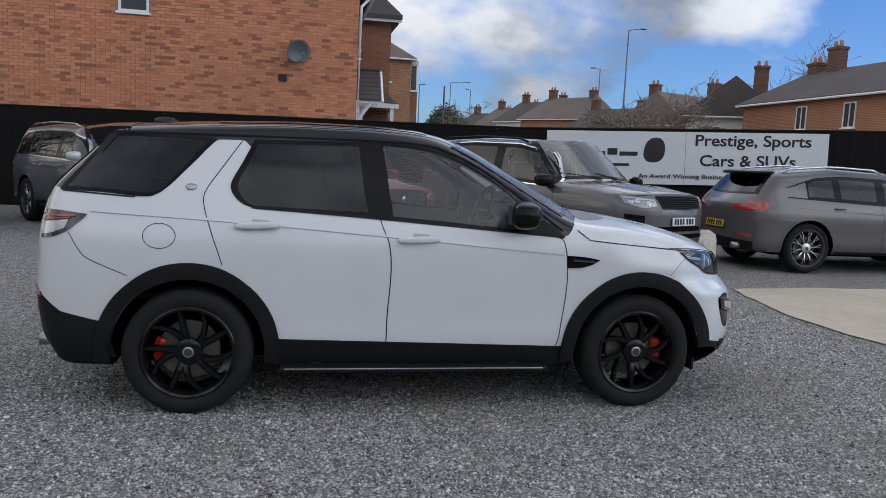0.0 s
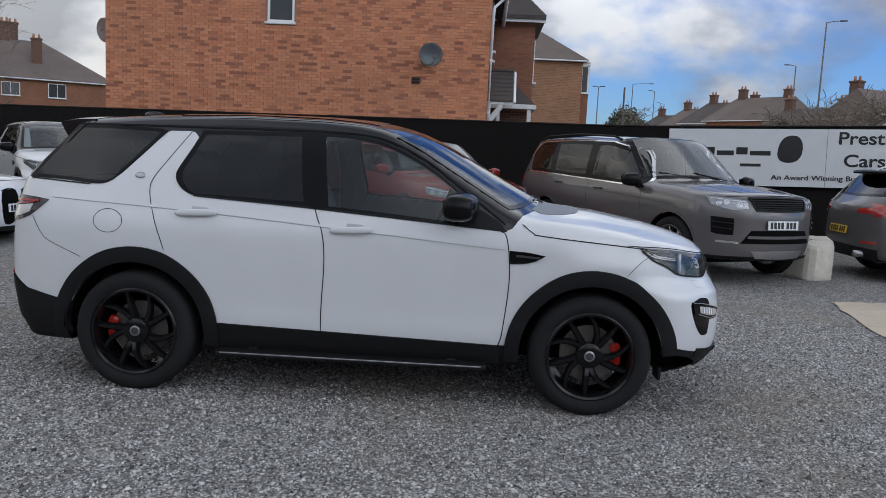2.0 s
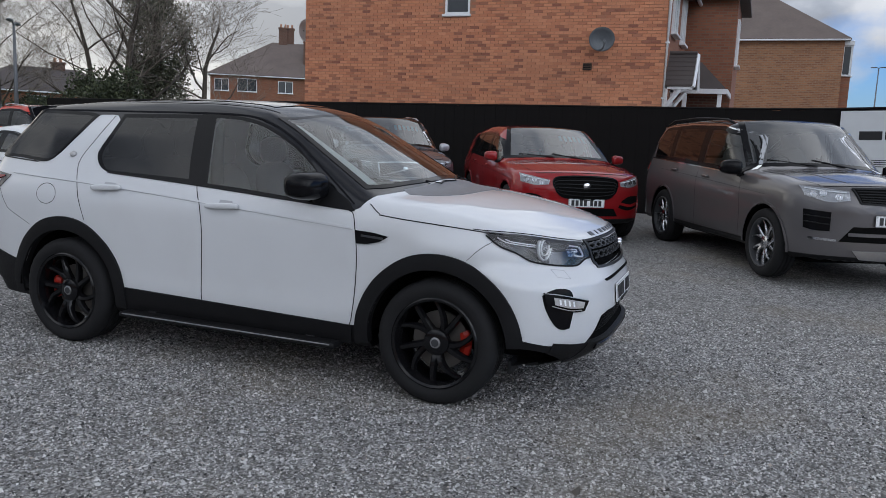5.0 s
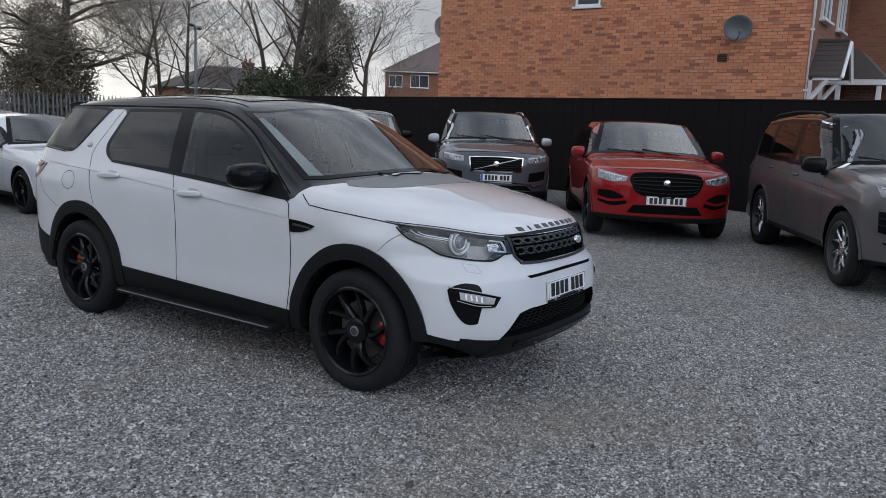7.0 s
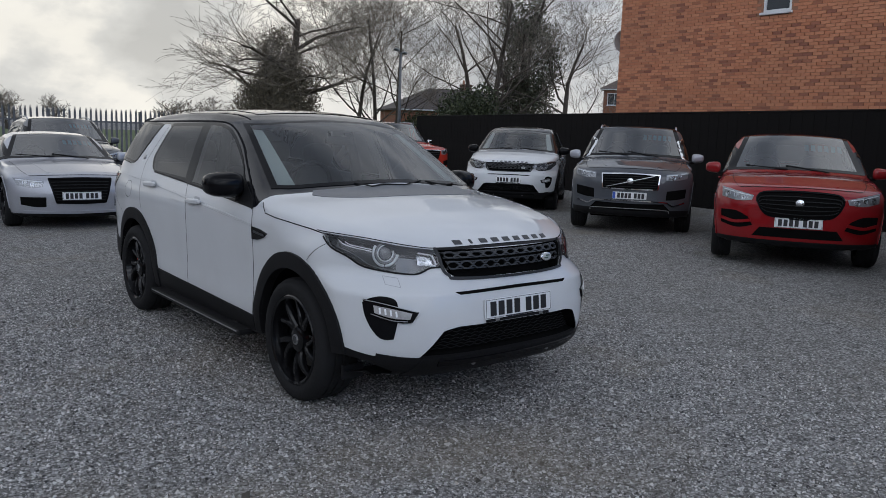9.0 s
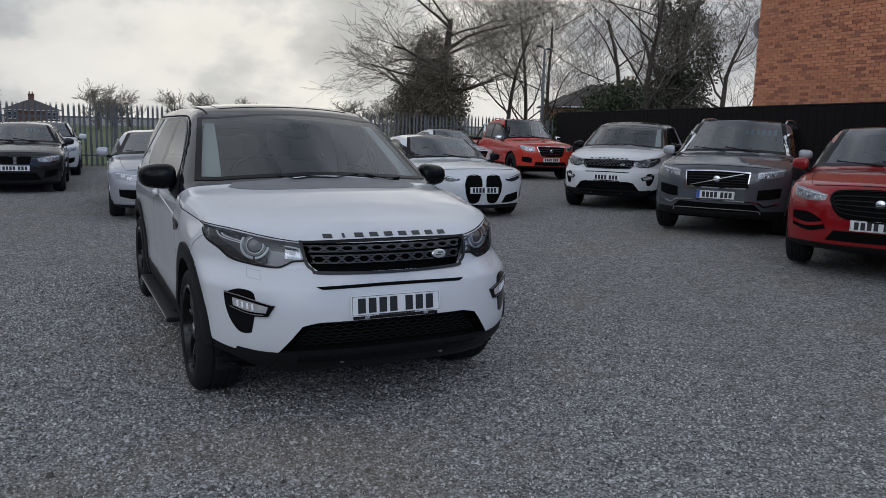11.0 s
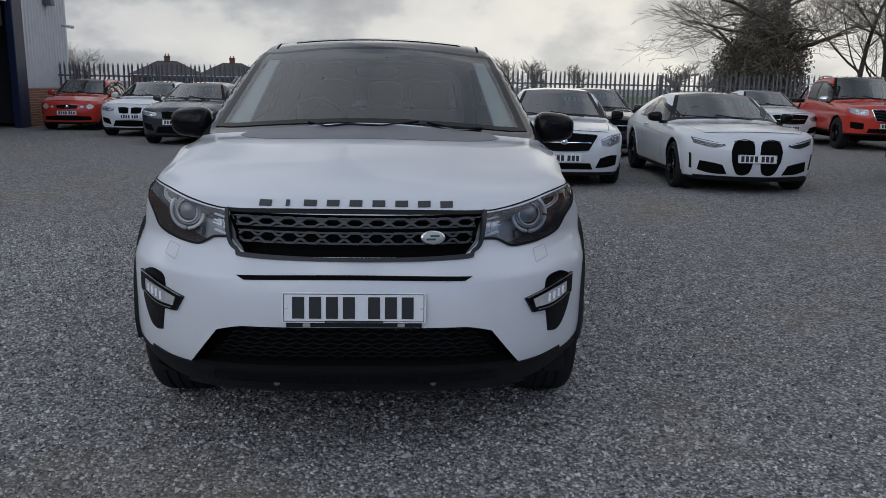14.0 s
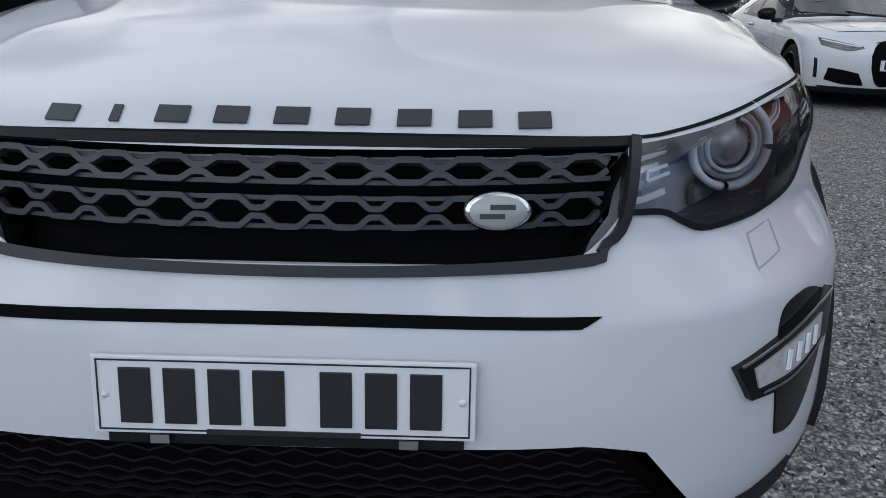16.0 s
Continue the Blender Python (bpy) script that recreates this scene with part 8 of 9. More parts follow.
RED = car_paint("metallic_red_paint", (0.26, 0.006, 0.009), 0.2)
GREY_BROWN = car_paint("grey_brown_metallic_paint", (0.108, 0.102, 0.106), 0.35)
GREY_BLUE = car_paint("blue_grey_metallic_paint", (0.078, 0.084, 0.096), 0.2)
BLACK_PAINT = car_paint("black_metallic_paint", (0.014, 0.014, 0.016), 0.3)
GRAPHITE = car_paint("graphite_metallic_paint", (0.035, 0.04, 0.048), 0.45)
SILVER_PAINT = car_paint("silver_metallic_paint", (0.42, 0.43, 0.47), 0.45)
RED_FLAT = car_paint("plain_red_paint", (0.50, 0.040, 0.024))
PEARL = car_paint("pearl_white_paint", (0.66, 0.68, 0.70), 0.1)

SUV = dict(suv=True, low=0.28, tumble=0.20)
fpace = dict(SUV, name="suv", paint=RED, wb=2.874, fo=0.86, ro=0.99, H=1.64, hw=0.968, nose_z=0.965, cowl=(1.02, 1.125), screen_x=0.08, roof_x=-1.80, rake=0.08, back=(1.12, -2.30), belt=(1.14, 1.05), dlo=(-1.75, 0.82), pillars=[-1.60, -1.0, -0.22, 0.80], tyre=0.372, rim=0.27, wheel=(5, "y", GLOSS_BLACK, 0.0), gaps=[(-0.22, -0.2), (0.82, 0.86)], handles=(-0.95, 0.02), plate_z=0.56, badge_z=0.79, low=0.26, sill=0.34, rear_plate_z=0.9, arch_mat=RED,
             front=[("grille", SHADOW_BLACK, [(-0.43, 0.72), (-0.33, 0.635), (0, 0.605), (0.33, 0.635), (0.43, 0.72)], [(-0.47, 0.80), (-0.42, 0.895), (0, 0.922), (0.42, 0.895), (0.47, 0.80)], False, 0.004, 5, TRIM_BLACK, GLOSS_BLACK),
                    ("headlamp", None, [(0.53, 0.80), (0.70, 0.785), (0.87, 0.82)], [(0.51, 0.86), (0.68, 0.895), (0.875, 0.935)], True, 0.0, (0.3, 0.55, 0.8)),
                    ("bar:bumper_blade", RED, [(0.52, 0.56), (0.70, 0.53), (0.86, 0.56)], 0.035, True, 0.006),
                    ("intake", SHADOW_BLACK, [(0.50, 0.50), (0.68, 0.46), (0.86, 0.50)], [(0.56, 0.60), (0.70, 0.66), (0.87, 0.66)], True, 0.004),
                    ("lower_intake", SHADOW_BLACK, [(-0.50, 0.38), (0.50, 0.38)], [(-0.42, 0.49), (0.42, 0.49)], False, 0.004)])
xc = dict(SUV, name="suv", paint=GREY_BLUE, wb=2.984, fo=0.87, ro=1.09, H=1.74, hw=0.965, nose_z=1.03, cowl=(1.10, 1.20), screen_x=0.25, roof_x=-2.15, back=(1.20, -2.5), belt=(1.18, 1.12), dlo=(-2.2, 0.92), pillars=[-2.05, -1.1, -0.20, 0.90], tyre=0.378, rim=0.265, wheel=(5, "pair", SILVER, 0.0), gaps=[(-0.2, -0.18), (0.9, 0.95)], handles=(-1.0, 0.05), plate_z=0.615, plate_blue=True, badge_z=0.84, rails=SILVER, mirror_mat=SILVER_PAINT, dlo_trim=CHROME, sill=0.40, sill_mat=CHROME,
          front=[("grille", SHADOW_BLACK, [(-0.42, 0.72), (0, 0.715), (0.42, 0.72)], [(-0.44, 0.94), (0, 0.955), (0.44, 0.94)], False, 0.004, 5, TRIM_BLACK, CHROME),
                 ("bar:grille_diagonal", STEEL, [(-0.36, 0.745), (0.36, 0.925)], 0.010, False, 0.012),
                 ("headlamp", None, [(0.54, 0.87), (0.70, 0.87), (0.86, 0.90)], [(0.54, 0.955), (0.70, 0.975), (0.87, 1.00)], True, 0.0, (0.35, 0.65)),
                 ("intake", SHADOW_BLACK, [(0.55, 0.56), (0.70, 0.57), (0.84, 0.60)], [(0.56, 0.70), (0.70, 0.72), (0.85, 0.74)], True, 0.003),
                 ("lower_intake", SHADOW_BLACK, [(-0.62, 0.40), (0, 0.38), (0.62, 0.40)], [(-0.52, 0.50), (0, 0.49), (0.52, 0.50)], False, 0.003),
                 ("bar:skid_trim", CHROME, [(-0.82, 0.52), (-0.62, 0.47), (-0.50, 0.53), (0.50, 0.53), (0.62, 0.47), (0.82, 0.52)], 0.016, False, 0.004),
                 ("bar:skid_trim", CHROME, [(-0.60, 0.36), (-0.50, 0.41), (0.50, 0.41), (0.60, 0.36)], 0.012, False, 0.004)])
d5 = dict(SUV, name="suv", paint=GREY_BROWN, wb=2.923, fo=0.90, ro=1.14, H=1.84, hw=0.995, nose_z=1.10, cowl=(0.98, 1.235), screen_x=0.16, roof_x=-2.15, back=(1.22, -2.55), belt=(1.24, 1.13), dlo=(-2.20, 0.86), pillars=[-2.08, -1.42, -0.42, 0.83], tyre=0.39, rim=0.28, wheel=(5, "twist", SILVER, -0.30), dlo_trim=CHROME, gaps=[(-0.40, -0.36), (0.82, 0.88)], handles=(-1.15, -0.12), plate_z=0.75, rails=TRIM_BLACK, mirror_mat=GLOSS_BLACK, tumble=0.16, header=0.11, sill=0.36, sill_mat=TRIM_BLACK, privacy=True, roof_black=True, sticker=False, mirror=(0.17, 0.24, 0.18), low=0.30,
          front=[("grille", SHADOW_BLACK, [(-0.40, 0.925), (0, 0.915), (0.40, 0.925)], [(-0.46, 1.065), (0, 1.075), (0.46, 1.065)], False, 0.003, 5, TRIM_BLACK, TRIM_BLACK),
                 ("headlamp", None, [(0.50, 0.95), (0.68, 0.925), (0.86, 0.98)], [(0.50, 1.04), (0.68, 1.06), (0.88, 1.075)], True, 0.0, (0.3, 0.6, 0.8)),
                 ("intake", GLOSS_BLACK, [(0.66, 0.62), (0.78, 0.62), (0.86, 0.64)], [(0.66, 0.82), (0.78, 0.83), (0.87, 0.84)], True, 0.004),
                 ("bar:intake_slat", TRIM_BLACK, [(0.66, 0.69), (0.86, 0.71)], 0.012, True, 0.008),
                 ("bar:intake_slat", TRIM_BLACK, [(0.66, 0.76), (0.86, 0.775)], 0.012, True, 0.008),
                 ("lower_intake", SHADOW_BLACK, [(-0.58, 0.52), (0, 0.52), (0.58, 0.52)], [(-0.46, 0.68), (0, 0.685), (0.46, 0.68)], False, 0.004),
                 ("bar:intake_bar", GREY_BROWN, [(-0.50, 0.60), (0.50, 0.60)], 0.035, False, 0.008),
                 ("skid_plate", STEEL, [(-0.36, 0.34), (0, 0.33), (0.36, 0.34)], [(-0.44, 0.43), (0, 0.43), (0.44, 0.43)], False, 0.012),
                 ("fog_lamp", CHROME, [(0.60, 0.515), (0.82, 0.525)], [(0.60, 0.54), (0.82, 0.55)], True, 0.006)])
macan = dict(SUV, name="suv", paint=GREY_BROWN, wb=2.807, fo=0.90, ro=1.0, H=1.60, hw=0.962, nose_z=0.90, cowl=(1.0, 1.08), screen_x=0.1, roof_x=-1.90, back=(1.06, -2.30), belt=(1.13, 1.02), dlo=(-1.75, 0.8), pillars=[-1.45, -0.92, -0.18, 0.78], tyre=0.372, rim=0.285, wheel=(10, "thin", SILVER, 0.0), gaps=[(-0.18, -0.15), (0.8, 0.84)], handles=(-0.9, 0.02), rails=SILVER, sill=0.30, dlo_rise=0.5, rake=0.10, tumble=0.26, sticker=False, rear_plate_z=0.66,
             front=[("intake", SHADOW_BLACK, [(0.3, 0.45), (0.85, 0.5)], [(0.3, 0.62), (0.85, 0.64)], True, 0.004), ("headlamp", None, [(0.52, 0.72), (0.8, 0.74)], [(0.52, 0.84), (0.8, 0.88)], True, 0, (0.5,))])
LOW = dict(suv=False, low=0.18, tumble=0.25, sill=0.24, chin=0.16)
m4 = dict(LOW, name="coupe", paint=PEARL, wb=2.857, fo=0.86, ro=1.08, H=1.385, hw=0.944, nose_z=0.85, cowl=(0.78, 0.965), screen_x=-0.02, roof_x=-0.95, back=(1.03, -1.95), drop=0.03, belt=(0.985, 0.915), dlo=(-1.15, 0.68), pillars=[-1.0, -0.42, 0.66], tyre=0.338, rim=0.25, wheel=(5, "pair", GLOSS_BLACK, 0.0), gaps=[(-0.62, -0.6), (0.62, 0.72)], handles=(-0.45,), plate_z=0.50, mirror_mat=GLOSS_BLACK, privacy=False, dlo_rise=0.55, dlo_tail=0.03, header=0.12, rear_plate_z=0.7,
          front=[("kidney_grille", SHADOW_BLACK, [(0.045, 0.46), (0.085, 0.31), (0.18, 0.272), (0.265, 0.31), (0.33, 0.46)], [(0.035, 0.58), (0.055, 0.715), (0.17, 0.745), (0.30, 0.72), (0.345, 0.60)], True, 0.005),
                 ("grille_surround", GLOSS_BLACK, [(0.05, 0.72), (0.17, 0.752), (0.31, 0.725)], [(0.05, 0.73), (0.17, 0.762), (0.315, 0.735)], True, 0.006),
                 ("headlamp", LAMP_DARK, [(0.42, 0.668), (0.58, 0.640), (0.80, 0.690)], [(0.43, 0.690), (0.60, 0.728), (0.83, 0.775)], True, 0.0, ()),
                 ("intake", SHADOW_BLACK, [(0.37, 0.28), (0.58, 0.29), (0.74, 0.33)], [(0.44, 0.41), (0.58, 0.44), (0.72, 0.46)], True, 0.004),
                 ("bumper_blade", TRIM_BLACK, [(0.80, 0.34), (0.83, 0.35)], [(0.82, 0.55), (0.845, 0.56)], True, 0.004),
                 ("front_lip", TRIM_BLACK, [(-0.75, 0.20), (0, 0.19), (0.75, 0.20)], [(-0.78, 0.26), (0, 0.25), (0.78, 0.26)], False, 0.012)])
cla = dict(LOW, name="saloon", paint=PEARL, wb=2.699, fo=0.90, ro=1.03, H=1.42, hw=0.888, nose_z=0.82, cowl=(0.78, 0.97), screen_x=-0.05, roof_x=-0.95, back=(1.02, -1.85), drop=0.03, belt=(1.02, 0.92), dlo=(-1.35, 0.62), pillars=[-1.15, -0.42, 0.60], tyre=0.322, rim=0.235, wheel=(5, "pair", GLOSS_BLACK, 0.0), gaps=[(-0.42, -0.4), (0.62, 0.7)], handles=(-1.0, -0.25), plate_z=0.44, badge_z=0.66, mirror_mat=GLOSS_BLACK, privacy=True, dlo_rise=0.5, dlo_tail=0.03, header=0.12, rear_plate_z=0.7,
           front=[("grille", SHADOW_BLACK, [(-0.34, 0.56), (0, 0.545), (0.34, 0.56)], [(-0.46, 0.755), (0, 0.775), (0.46, 0.755)], False, 0.005, 1, CHROME, GLOSS_BLACK),
                  ("headlamp", None, [(0.54, 0.62), (0.68, 0.62), (0.80, 0.66)], [(0.52, 0.70), (0.66, 0.76), (0.82, 0.785)], True, 0.0, (0.4, 0.7)),
                  ("intake", SHADOW_BLACK, [(0.46, 0.30), (0.62, 0.31), (0.76, 0.34)], [(0.52, 0.44), (0.66, 0.48), (0.77, 0.48)], True, 0.004),
                  ("lower_intake", SHADOW_BLACK, [(-0.42, 0.28), (0.42, 0.28)], [(-0.38, 0.37), (0.38, 0.37)], False, 0.004)])
audi = dict(cla, name="coupe", paint=SILVER_PAINT, wb=2.751, fo=0.88, ro=1.0, H=1.375, hw=0.927, nose_z=0.79, plate_z=0.50, badge_z=None, tyre=0.335, mirror_mat=SILVER_PAINT, pillars=[-1.1, -0.45, 0.60], handles=(-0.4,), wheel=(5, "y", GLOSS_BLACK, 0.0),
            front=[("grille", SHADOW_BLACK, [(-0.33, 0.40), (0, 0.39), (0.33, 0.40)], [(-0.42, 0.735), (0, 0.745), (0.42, 0.735)], False, 0.006, 7, TRIM_BLACK, GLOSS_BLACK),
                   ("headlamp", None, [(0.48, 0.63), (0.62, 0.61), (0.80, 0.64)], [(0.48, 0.71), (0.62, 0.725), (0.84, 0.745)], True, 0.0, (0.4, 0.7)),
                   ("intake", SHADOW_BLACK, [(0.46, 0.34), (0.60, 0.34), (0.76, 0.37)], [(0.46, 0.48), (0.60, 0.48), (0.77, 0.48)], True, 0.004),
                   ("front_lip", SILVER_PAINT, [(-0.70, 0.25), (0, 0.24), (0.70, 0.25)], [(-0.72, 0.285), (0, 0.28), (0.72, 0.285)], False, 0.012)])
bmw = dict(LOW, name="hatchback", paint=GRAPHITE, suv=True, wb=2.69, fo=0.78, ro=0.86, H=1.42, hw=0.882, nose_z=0.83, cowl=(0.74, 1.0), screen_x=-0.02, roof_x=-1.65, back=(1.03, -2.0), belt=(1.02, 0.94), dlo=(-1.6, 0.58), pillars=[-1.42, -1.0, -0.30, 0.56], tyre=0.32, rim=0.235, wheel=(5, "pair", SILVER, 0.0), gaps=[(-0.3, -0.28), (0.58, 0.66)], handles=(-0.95, -0.1), plate_z=0.52, mirror_mat=GRAPHITE, rake=0.08, header=0.12,
           front=[("kidney_grille", SHADOW_BLACK, [(0.03, 0.60), (0.16, 0.595), (0.27, 0.61)], [(0.03, 0.74), (0.16, 0.755), (0.30, 0.745)], True, 0.006),
                  ("headlamp", None, [(0.42, 0.66), (0.58, 0.64), (0.78, 0.68)], [(0.40, 0.72), (0.58, 0.75), (0.80, 0.775)], True, 0.0, (0.35, 0.65)),
                  ("intake", SHADOW_BLACK, [(0.50, 0.32), (0.62, 0.34), (0.74, 0.38)], [(0.54, 0.46), (0.64, 0.48), (0.76, 0.50)], True, 0.004),
                  ("lower_intake", SHADOW_BLACK, [(-0.46, 0.28), (0, 0.27), (0.46, 0.28)], [(-0.38, 0.42), (0, 0.43), (0.38, 0.42)], False, 0.004)])
polo = dict(LOW, name="hatchback", paint=RED_FLAT, suv=True, wb=2.46, fo=0.76, ro=0.68, H=1.465, hw=0.82, nose_z=0.83, cowl=(0.78, 1.0), screen_x=0.05, roof_x=-1.55, back=(1.0, -1.85), belt=(0.99, 0.95), dlo=(-1.5, 0.64), pillars=[-1.32, -0.85, -0.22, 0.62], tyre=0.29, rim=0.19, wheel=(5, "single", SILVER, 0.0), gaps=[(-0.22, -0.2), (0.64, 0.7)], handles=(-0.8, -0.05), plate_z=0.50, badge_z=0.665, privacy=False, sticker=False, tumble=0.17, header=0.12,
            front=[("grille", SHADOW_BLACK, [(-0.26, 0.62), (0, 0.61), (0.26, 0.62)], [(-0.30, 0.70), (0, 0.72), (0.30, 0.70)], False, 0.004, 2, TRIM_BLACK, None),
                   ("round_headlamp", LAMP_CLEAR, [(0.50, 0.66), (0.58, 0.60), (0.68, 0.66)], [(0.50, 0.68), (0.58, 0.75), (0.68, 0.69)], True, 0.008),
                   ("round_headlamp", LAMP_CLEAR, [(0.355, 0.66), (0.40, 0.63), (0.45, 0.66)], [(0.355, 0.67), (0.40, 0.705), (0.45, 0.67)], True, 0.006),
                   ("lower_intake", SHADOW_BLACK, [(-0.62, 0.30), (0, 0.29), (0.62, 0.30)], [(-0.60, 0.40), (0, 0.42), (0.60, 0.40)], False, 0.004)])

ROW = "row of cars for sale"
parked(d5, at_front_axle(3.96, 5.11, -61.4, 2.923), "large grey-brown metallic SUV parked before the white sign", ROW)
parked(fpace, at_front_axle(0.36, 6.70, -59, 2.874), "metallic red SUV with black oval grille beside a black fence", ROW)
parked(xc, at_front_axle(-2.92, 7.60, -54.0, 2.984), "blue-grey metallic SUV with chrome grille and silver rails", ROW)
a = radians(-50)
wx_, wy_ = -6.72 - 1.3705 * math.cos(a), 8.49 - 1.3705 * math.sin(a)
tagged(copy_thing(HERO, pose(wx_, wy_, ground_z(wx_, wy_), 0, 0, -50)), "white compact SUV with black roof and blue-banded plate by the fence", "car", ROW)
sporty = parked(macan, pose(6.78 + 1.40, 5.92, ground_z(8.2, 5.9), 0, 0, 0), "grey-brown sporty SUV with silver spoked wheels by the sign", ROW)
mb = make_body(macan)
for s in (-1, 1):
    panel(mb, "tail_lamp", [(s * 0.40, 0.915), (s * 0.64, 0.905), (s * 0.84, 0.93)], [(s * 0.42, 0.965), (s * 0.64, 0.995), (s * 0.86, 1.02)], "rear", sporty, LAMP_RED, 1, 0.006, 0.014, 12, 5, "long red tail lamp")
    panel(mb, "rear_reflector", [(s * 0.55, 0.50), (s * 0.80, 0.51)], [(s * 0.55, 0.54), (s * 0.80, 0.55)], "rear", sporty, LAMP_RED, 1, 0.005, 0.01, 6, 3)
    part("exhaust_tip", tube_bm([(-2.2, s * 0.55, 0.36), (-2.42, s * 0.55, 0.36)], 0.045, 16), STEEL, sporty, smooth=True)
panel(mb, "rear_valance", [(-0.78, 0.26), (0, 0.25), (0.78, 0.26)], [(-0.80, 0.44), (0, 0.46), (0.80, 0.44)], "rear", sporty, TRIM_BLACK, 1, 0.008, 0.02, 20, 5)
v, f = rounded(0.34, 1.16, 0.06, 4, 24, 8, lambda a, b, c: (a + 0.10 * (b / 0.58) ** 2, b, c + 0.06 * a))
mesh_object("roof_spoiler", [(x - 2.00, y, z + 1.475) for x, y, z in v], f, GLOSS_BLACK, sporty, "", True)
parked(m4, at_front_axle(-6.42, 4.88, -3.5, 2.857), "white two-door coupe with tall twin black grilles", ROW)
parked(cla, at_front_axle(-7.05, 2.39, -6, 2.699), "silver four-door saloon with wide black grille", ROW)
parked(audi, at_front_axle(-7.65, 0.0, -3, 2.751), "silver coupe with large black six-sided grille", ROW)
parked(dict(bmw, paint=BLACK_PAINT, mirror_mat=BLACK_PAINT), at_front_axle(-12.6, -2.4, -2, 2.69), "black hatchback with twin chrome-edged grilles", ROW)
parked(bmw, at_front_axle(-13.7, -5.2, -2, 2.69), "dark graphite hatchback with twin grilles on gravel", ROW)
parked(dict(bmw, paint=PEARL, mirror_mat=PEARL), at_front_axle(-16.2, -7.1, 0, 2.69), "white hatchback with black twin grilles and mesh bumper", ROW)
parked(polo, at_front_axle(-18.4, -9.7, 5, 2.46), "plain red small hatchback with round lamps by the workshop", ROW)
parked(dict(fpace, paint=BLACK_PAINT, badge_z=None), at_front_axle(-17.2, -4.4, 0, 2.874), "black SUV in the second row before the steel fence", ROW)
parked(dict(cla, paint=GRAPHITE, mirror_mat=GRAPHITE), at_front_axle(-12.2, 4.2, -3, 2.699), "dark grey saloon behind the white coupe", ROW)
parked(dict(bmw, paint=PEARL, mirror_mat=PEARL), at_front_axle(-17.6, -2.0, -2, 2.69), "white hatchback in the second row by the steel fence", ROW)
parked(dict(cla, paint=PEARL), at_front_axle(-16.6, 10.1, -3, 2.699), "white saloon in the second row beside the red pickup", ROW)
parked(dict(fpace, paint=GREY_BLUE, badge_z=None, rails=SILVER), at_front_axle(-13.2, 1.4, -3, 2.874), "blue-grey estate car in the second row", ROW)

# the red pickup at the corner of the yard, and a pale boulder between two cars
pick = dict(LOW, name="pickup_truck", paint=RED_FLAT, wb=3.15, fo=0.93, ro=1.15, H=1.80, hw=0.925, nose_z=1.06, cowl=(1.05, 1.19), screen_x=0.32, roof_x=-0.92, back=(1.17, -1.10), drop=0.0, belt=(1.20, 1.12), dlo=(-0.95, 0.90), pillars=[-0.88, -0.22, 0.88], tyre=0.39, rim=0.235, wheel=(6, "single", GLOSS_BLACK, 0.0), gaps=[(-0.22, -0.2), (0.9, 0.95)], handles=(-0.8, 0.0), plate_z=0.60, badge_z=0.86, rails=SILVER, mirror_mat=CHROME, low=0.36, sill=0.42, dlo_rise=0.15, dlo_tail=0.25, header=0.14, tumble=0.18, rear_plate_z=0.7, sticker=False, chin=0.12,
            front=[("grille", SHADOW_BLACK, [(-0.34, 0.72), (0, 0.70), (0.34, 0.72)], [(-0.44, 0.98), (0, 0.985), (0.44, 0.98)], False, 0.006, 3, DARK_GREY, CHROME),
                   ("headlamp", None, [(0.50, 0.86), (0.66, 0.85), (0.84, 0.90)], [(0.50, 0.98), (0.66, 1.00), (0.87, 1.03)], True, 0.0, (0.35, 0.65)),
                   ("intake", SHADOW_BLACK, [(0.58, 0.52), (0.70, 0.52), (0.82, 0.55)], [(0.58, 0.66), (0.70, 0.68), (0.83, 0.69)], True, 0.004),
                   ("lower_intake", SHADOW_BLACK, [(-0.52, 0.44), (0, 0.43), (0.52, 0.44)], [(-0.48, 0.54), (0, 0.54), (0.48, 0.54)], False, 0.004)])
truck = parked(pick, at_front_axle(-14.39, 11.53, -8, 3.15), "red crew-cab pickup truck with silver roof rails and chrome bars", ROW)
for s in (-1, 1):
    part("roll_bar", tube_bm([(-1.18, s * 0.72, 1.12), (-1.24, s * 0.70, 1.48), (-1.34, s * 0.68, 1.60), (-1.70, s * 0.70, 1.36), (-2.0, s * 0.72, 1.14)], 0.032, 10), CHROME, truck, smooth=True)
    part("bed_rail", box_bm(-1.85, s * 0.83, 1.16, 1.5, 0.07, 0.05, bevel=0.012), TRIM_BLACK, truck)
part("roll_bar_hoop", tube_bm([(-1.34, -0.68, 1.60), (-1.34, 0.0, 1.63), (-1.34, 0.68, 1.60)], 0.032, 10), CHROME, truck, smooth=True)
part("bed_cover", box_bm(-1.88, 0, 1.165, 1.46, 1.56, 0.02, bevel=0.006), TRIM_BLACK, truck)
rr = random.Random(23)
v, f = rounded(0.60, 0.46, 0.62, 4.5, 14, 8)
v = [(x * (1 + 0.16 * math.sin(9 * y + 3 * z)), y * (1 + 0.14 * math.sin(11 * x + 2)), z * (1 + 0.18 * math.sin(7 * x + 8 * y)) + rr.uniform(-0.008, 0.008)) for x, y, z in v]
rock = mesh_object("boulder", v, f, plain("pale_limestone", (0.55, 0.52, 0.45), 0.9, 0, 0, 0.25, 12, 0.5), None, "", False)
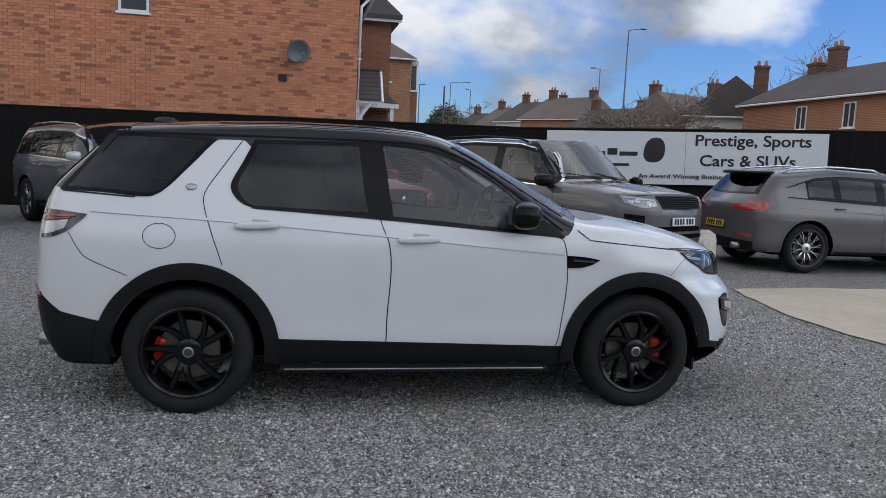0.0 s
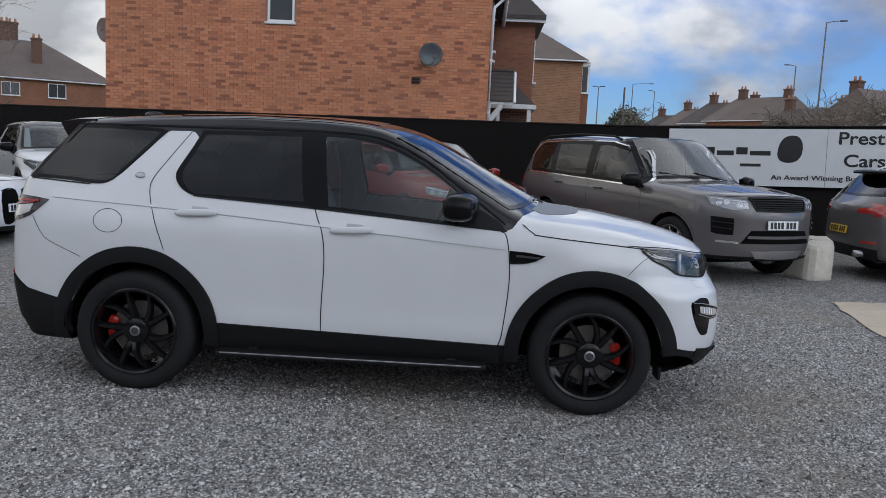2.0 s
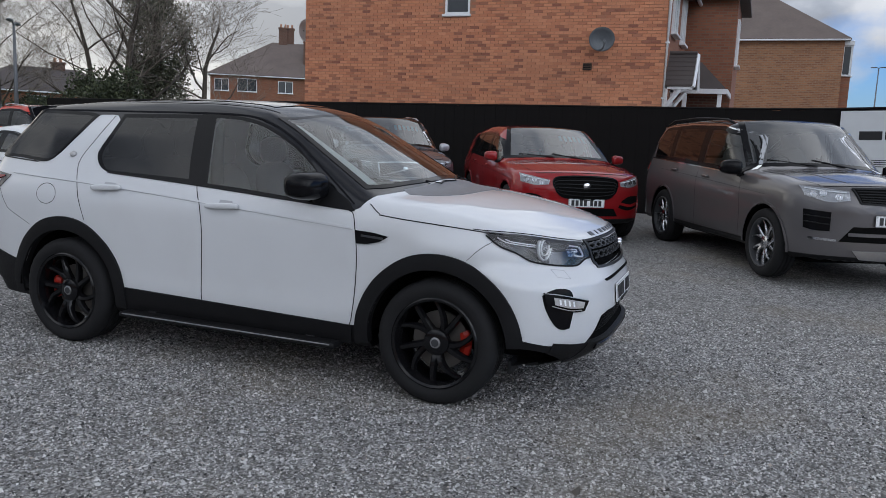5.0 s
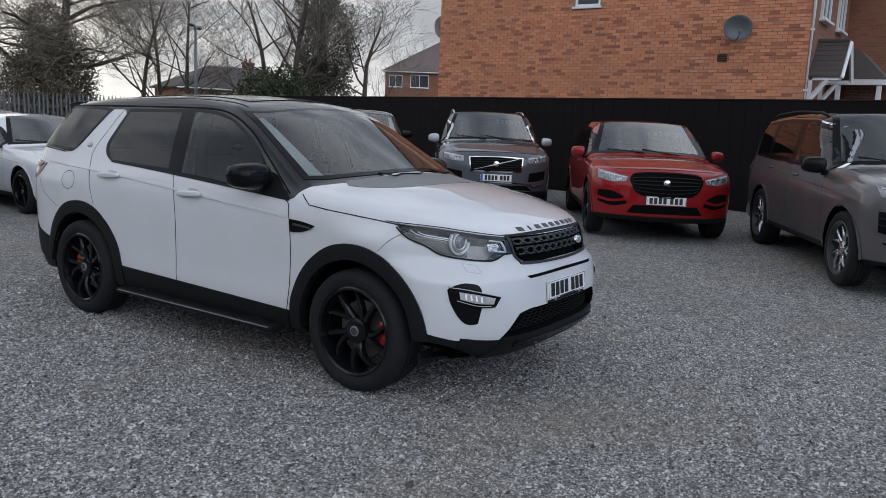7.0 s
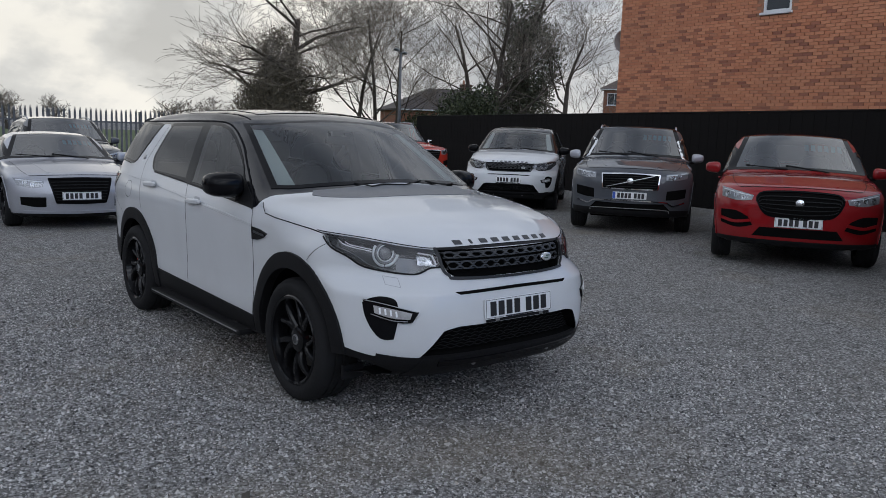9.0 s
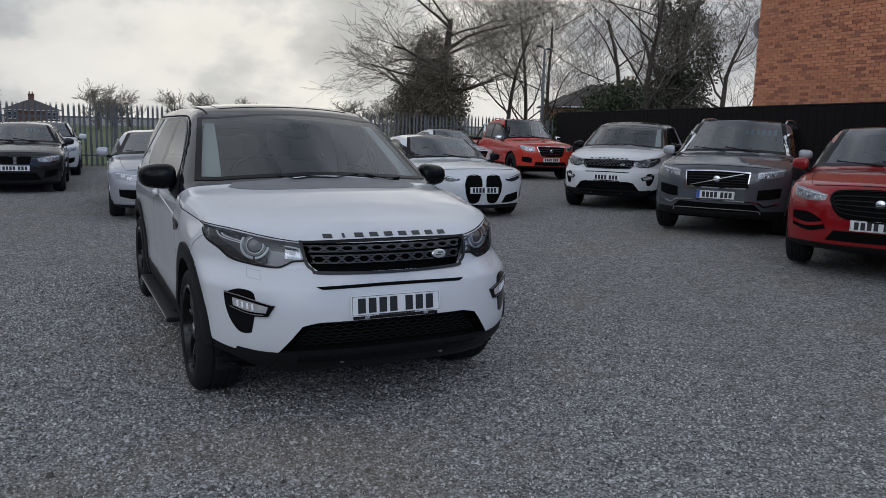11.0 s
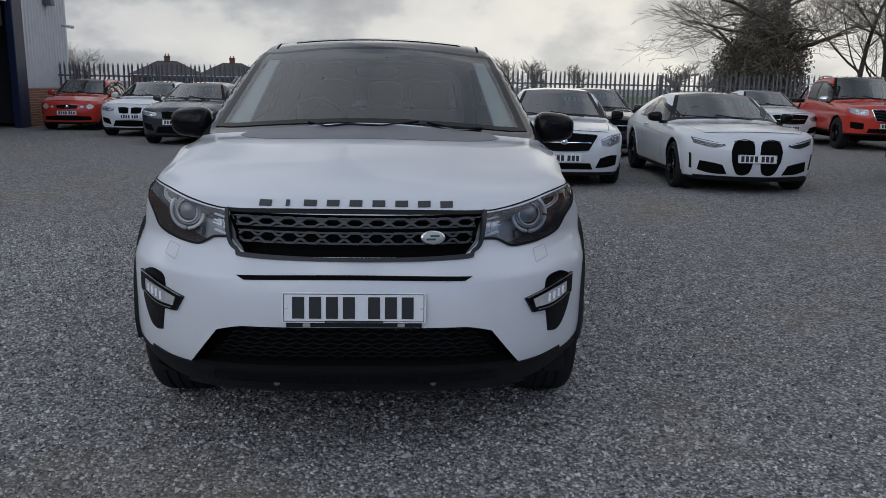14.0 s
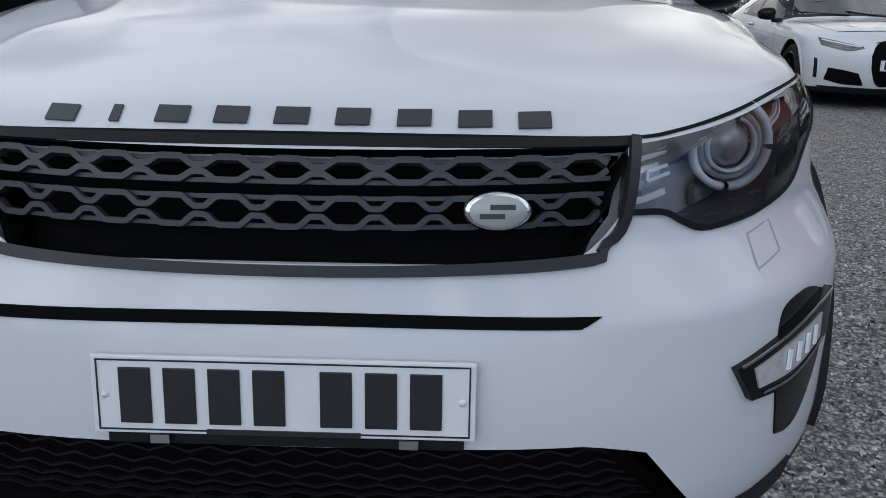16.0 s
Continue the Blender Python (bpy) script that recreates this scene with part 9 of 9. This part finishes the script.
rock.matrix_basis = pose(5.2, 5.35, ground_z(5.2, 5.35) + 0.22, 0, 0, 20)
tagged(rock, "pale rough limestone boulder on the gravel", "rock")


# ---- pieces of the brick gable, last ----
def gable_bricks():
    X0, X1, HY, eave, apex, wx0, wx1, wz0, wz1 = GDIM
    BW, BH, J = 0.215, 0.065, 0.010
    me = bpy.data.meshes.new("brick")
    bm = box_bm(0, 0, 0, BW, 0.02, BH)
    bm.to_mesh(me)
    bm.free()
    me.materials.append(BRICK)
    half = bpy.data.meshes.new("brick")
    bm = box_bm(0, 0, 0, 0.1025, 0.02, BH)
    bm.to_mesh(half)
    bm.free()
    half.materials.append(BRICK)
    rs = random.Random(9)
    V, F = [], []
    z, row = 1.86, 0
    xm = (X0 + X1) / 2
    while z < apex - 0.1:
        lo, hi = X0, X1
        if z > eave:
            t = (z + BH - eave) / (apex - eave)
            lo, hi = X0 + (xm - X0) * t, X1 + (xm - X1) * t
        x = lo + (0 if row % 2 == 0 else -0.1125)
        while x < hi - 0.05:
            a, b = max(x, lo), min(x + BW, hi)
            x += BW + J
            if b - a < 0.06:
                continue
            if b > wx0 - 0.01 and a < wx1 + 0.01 and z + BH > wz0 - 0.02 and z < wz1 + 0.02:
                continue
            proud = rs.uniform(-0.003, 0.002)
            if -2.95 < a and b < -0.05 and 2.3 < z < 3.9 and abs(b - a - BW) < 1e-6:
                ob = new("brick", me)
                ob.parent = GABLE
                ob.location = ((a + b) / 2, HY + proud, z + BH / 2)
                continue
            k = len(V)
            for yy in (HY - 0.01 + proud, HY + 0.01):
                V += [(a, yy, z), (b, yy, z), (b, yy, z + BH), (a, yy, z + BH)]
            F += [(k, k + 1, k + 2, k + 3), (k, k + 4, k + 5, k + 1), (k + 1, k + 5, k + 6, k + 2), (k + 2, k + 6, k + 7, k + 3), (k + 3, k + 7, k + 4, k)]
        z += BH + J
        row += 1
    ob = mesh_object("brickwork", V, F, BRICK, GABLE)
    ob["kind"] = "stuff"


gable_bricks()
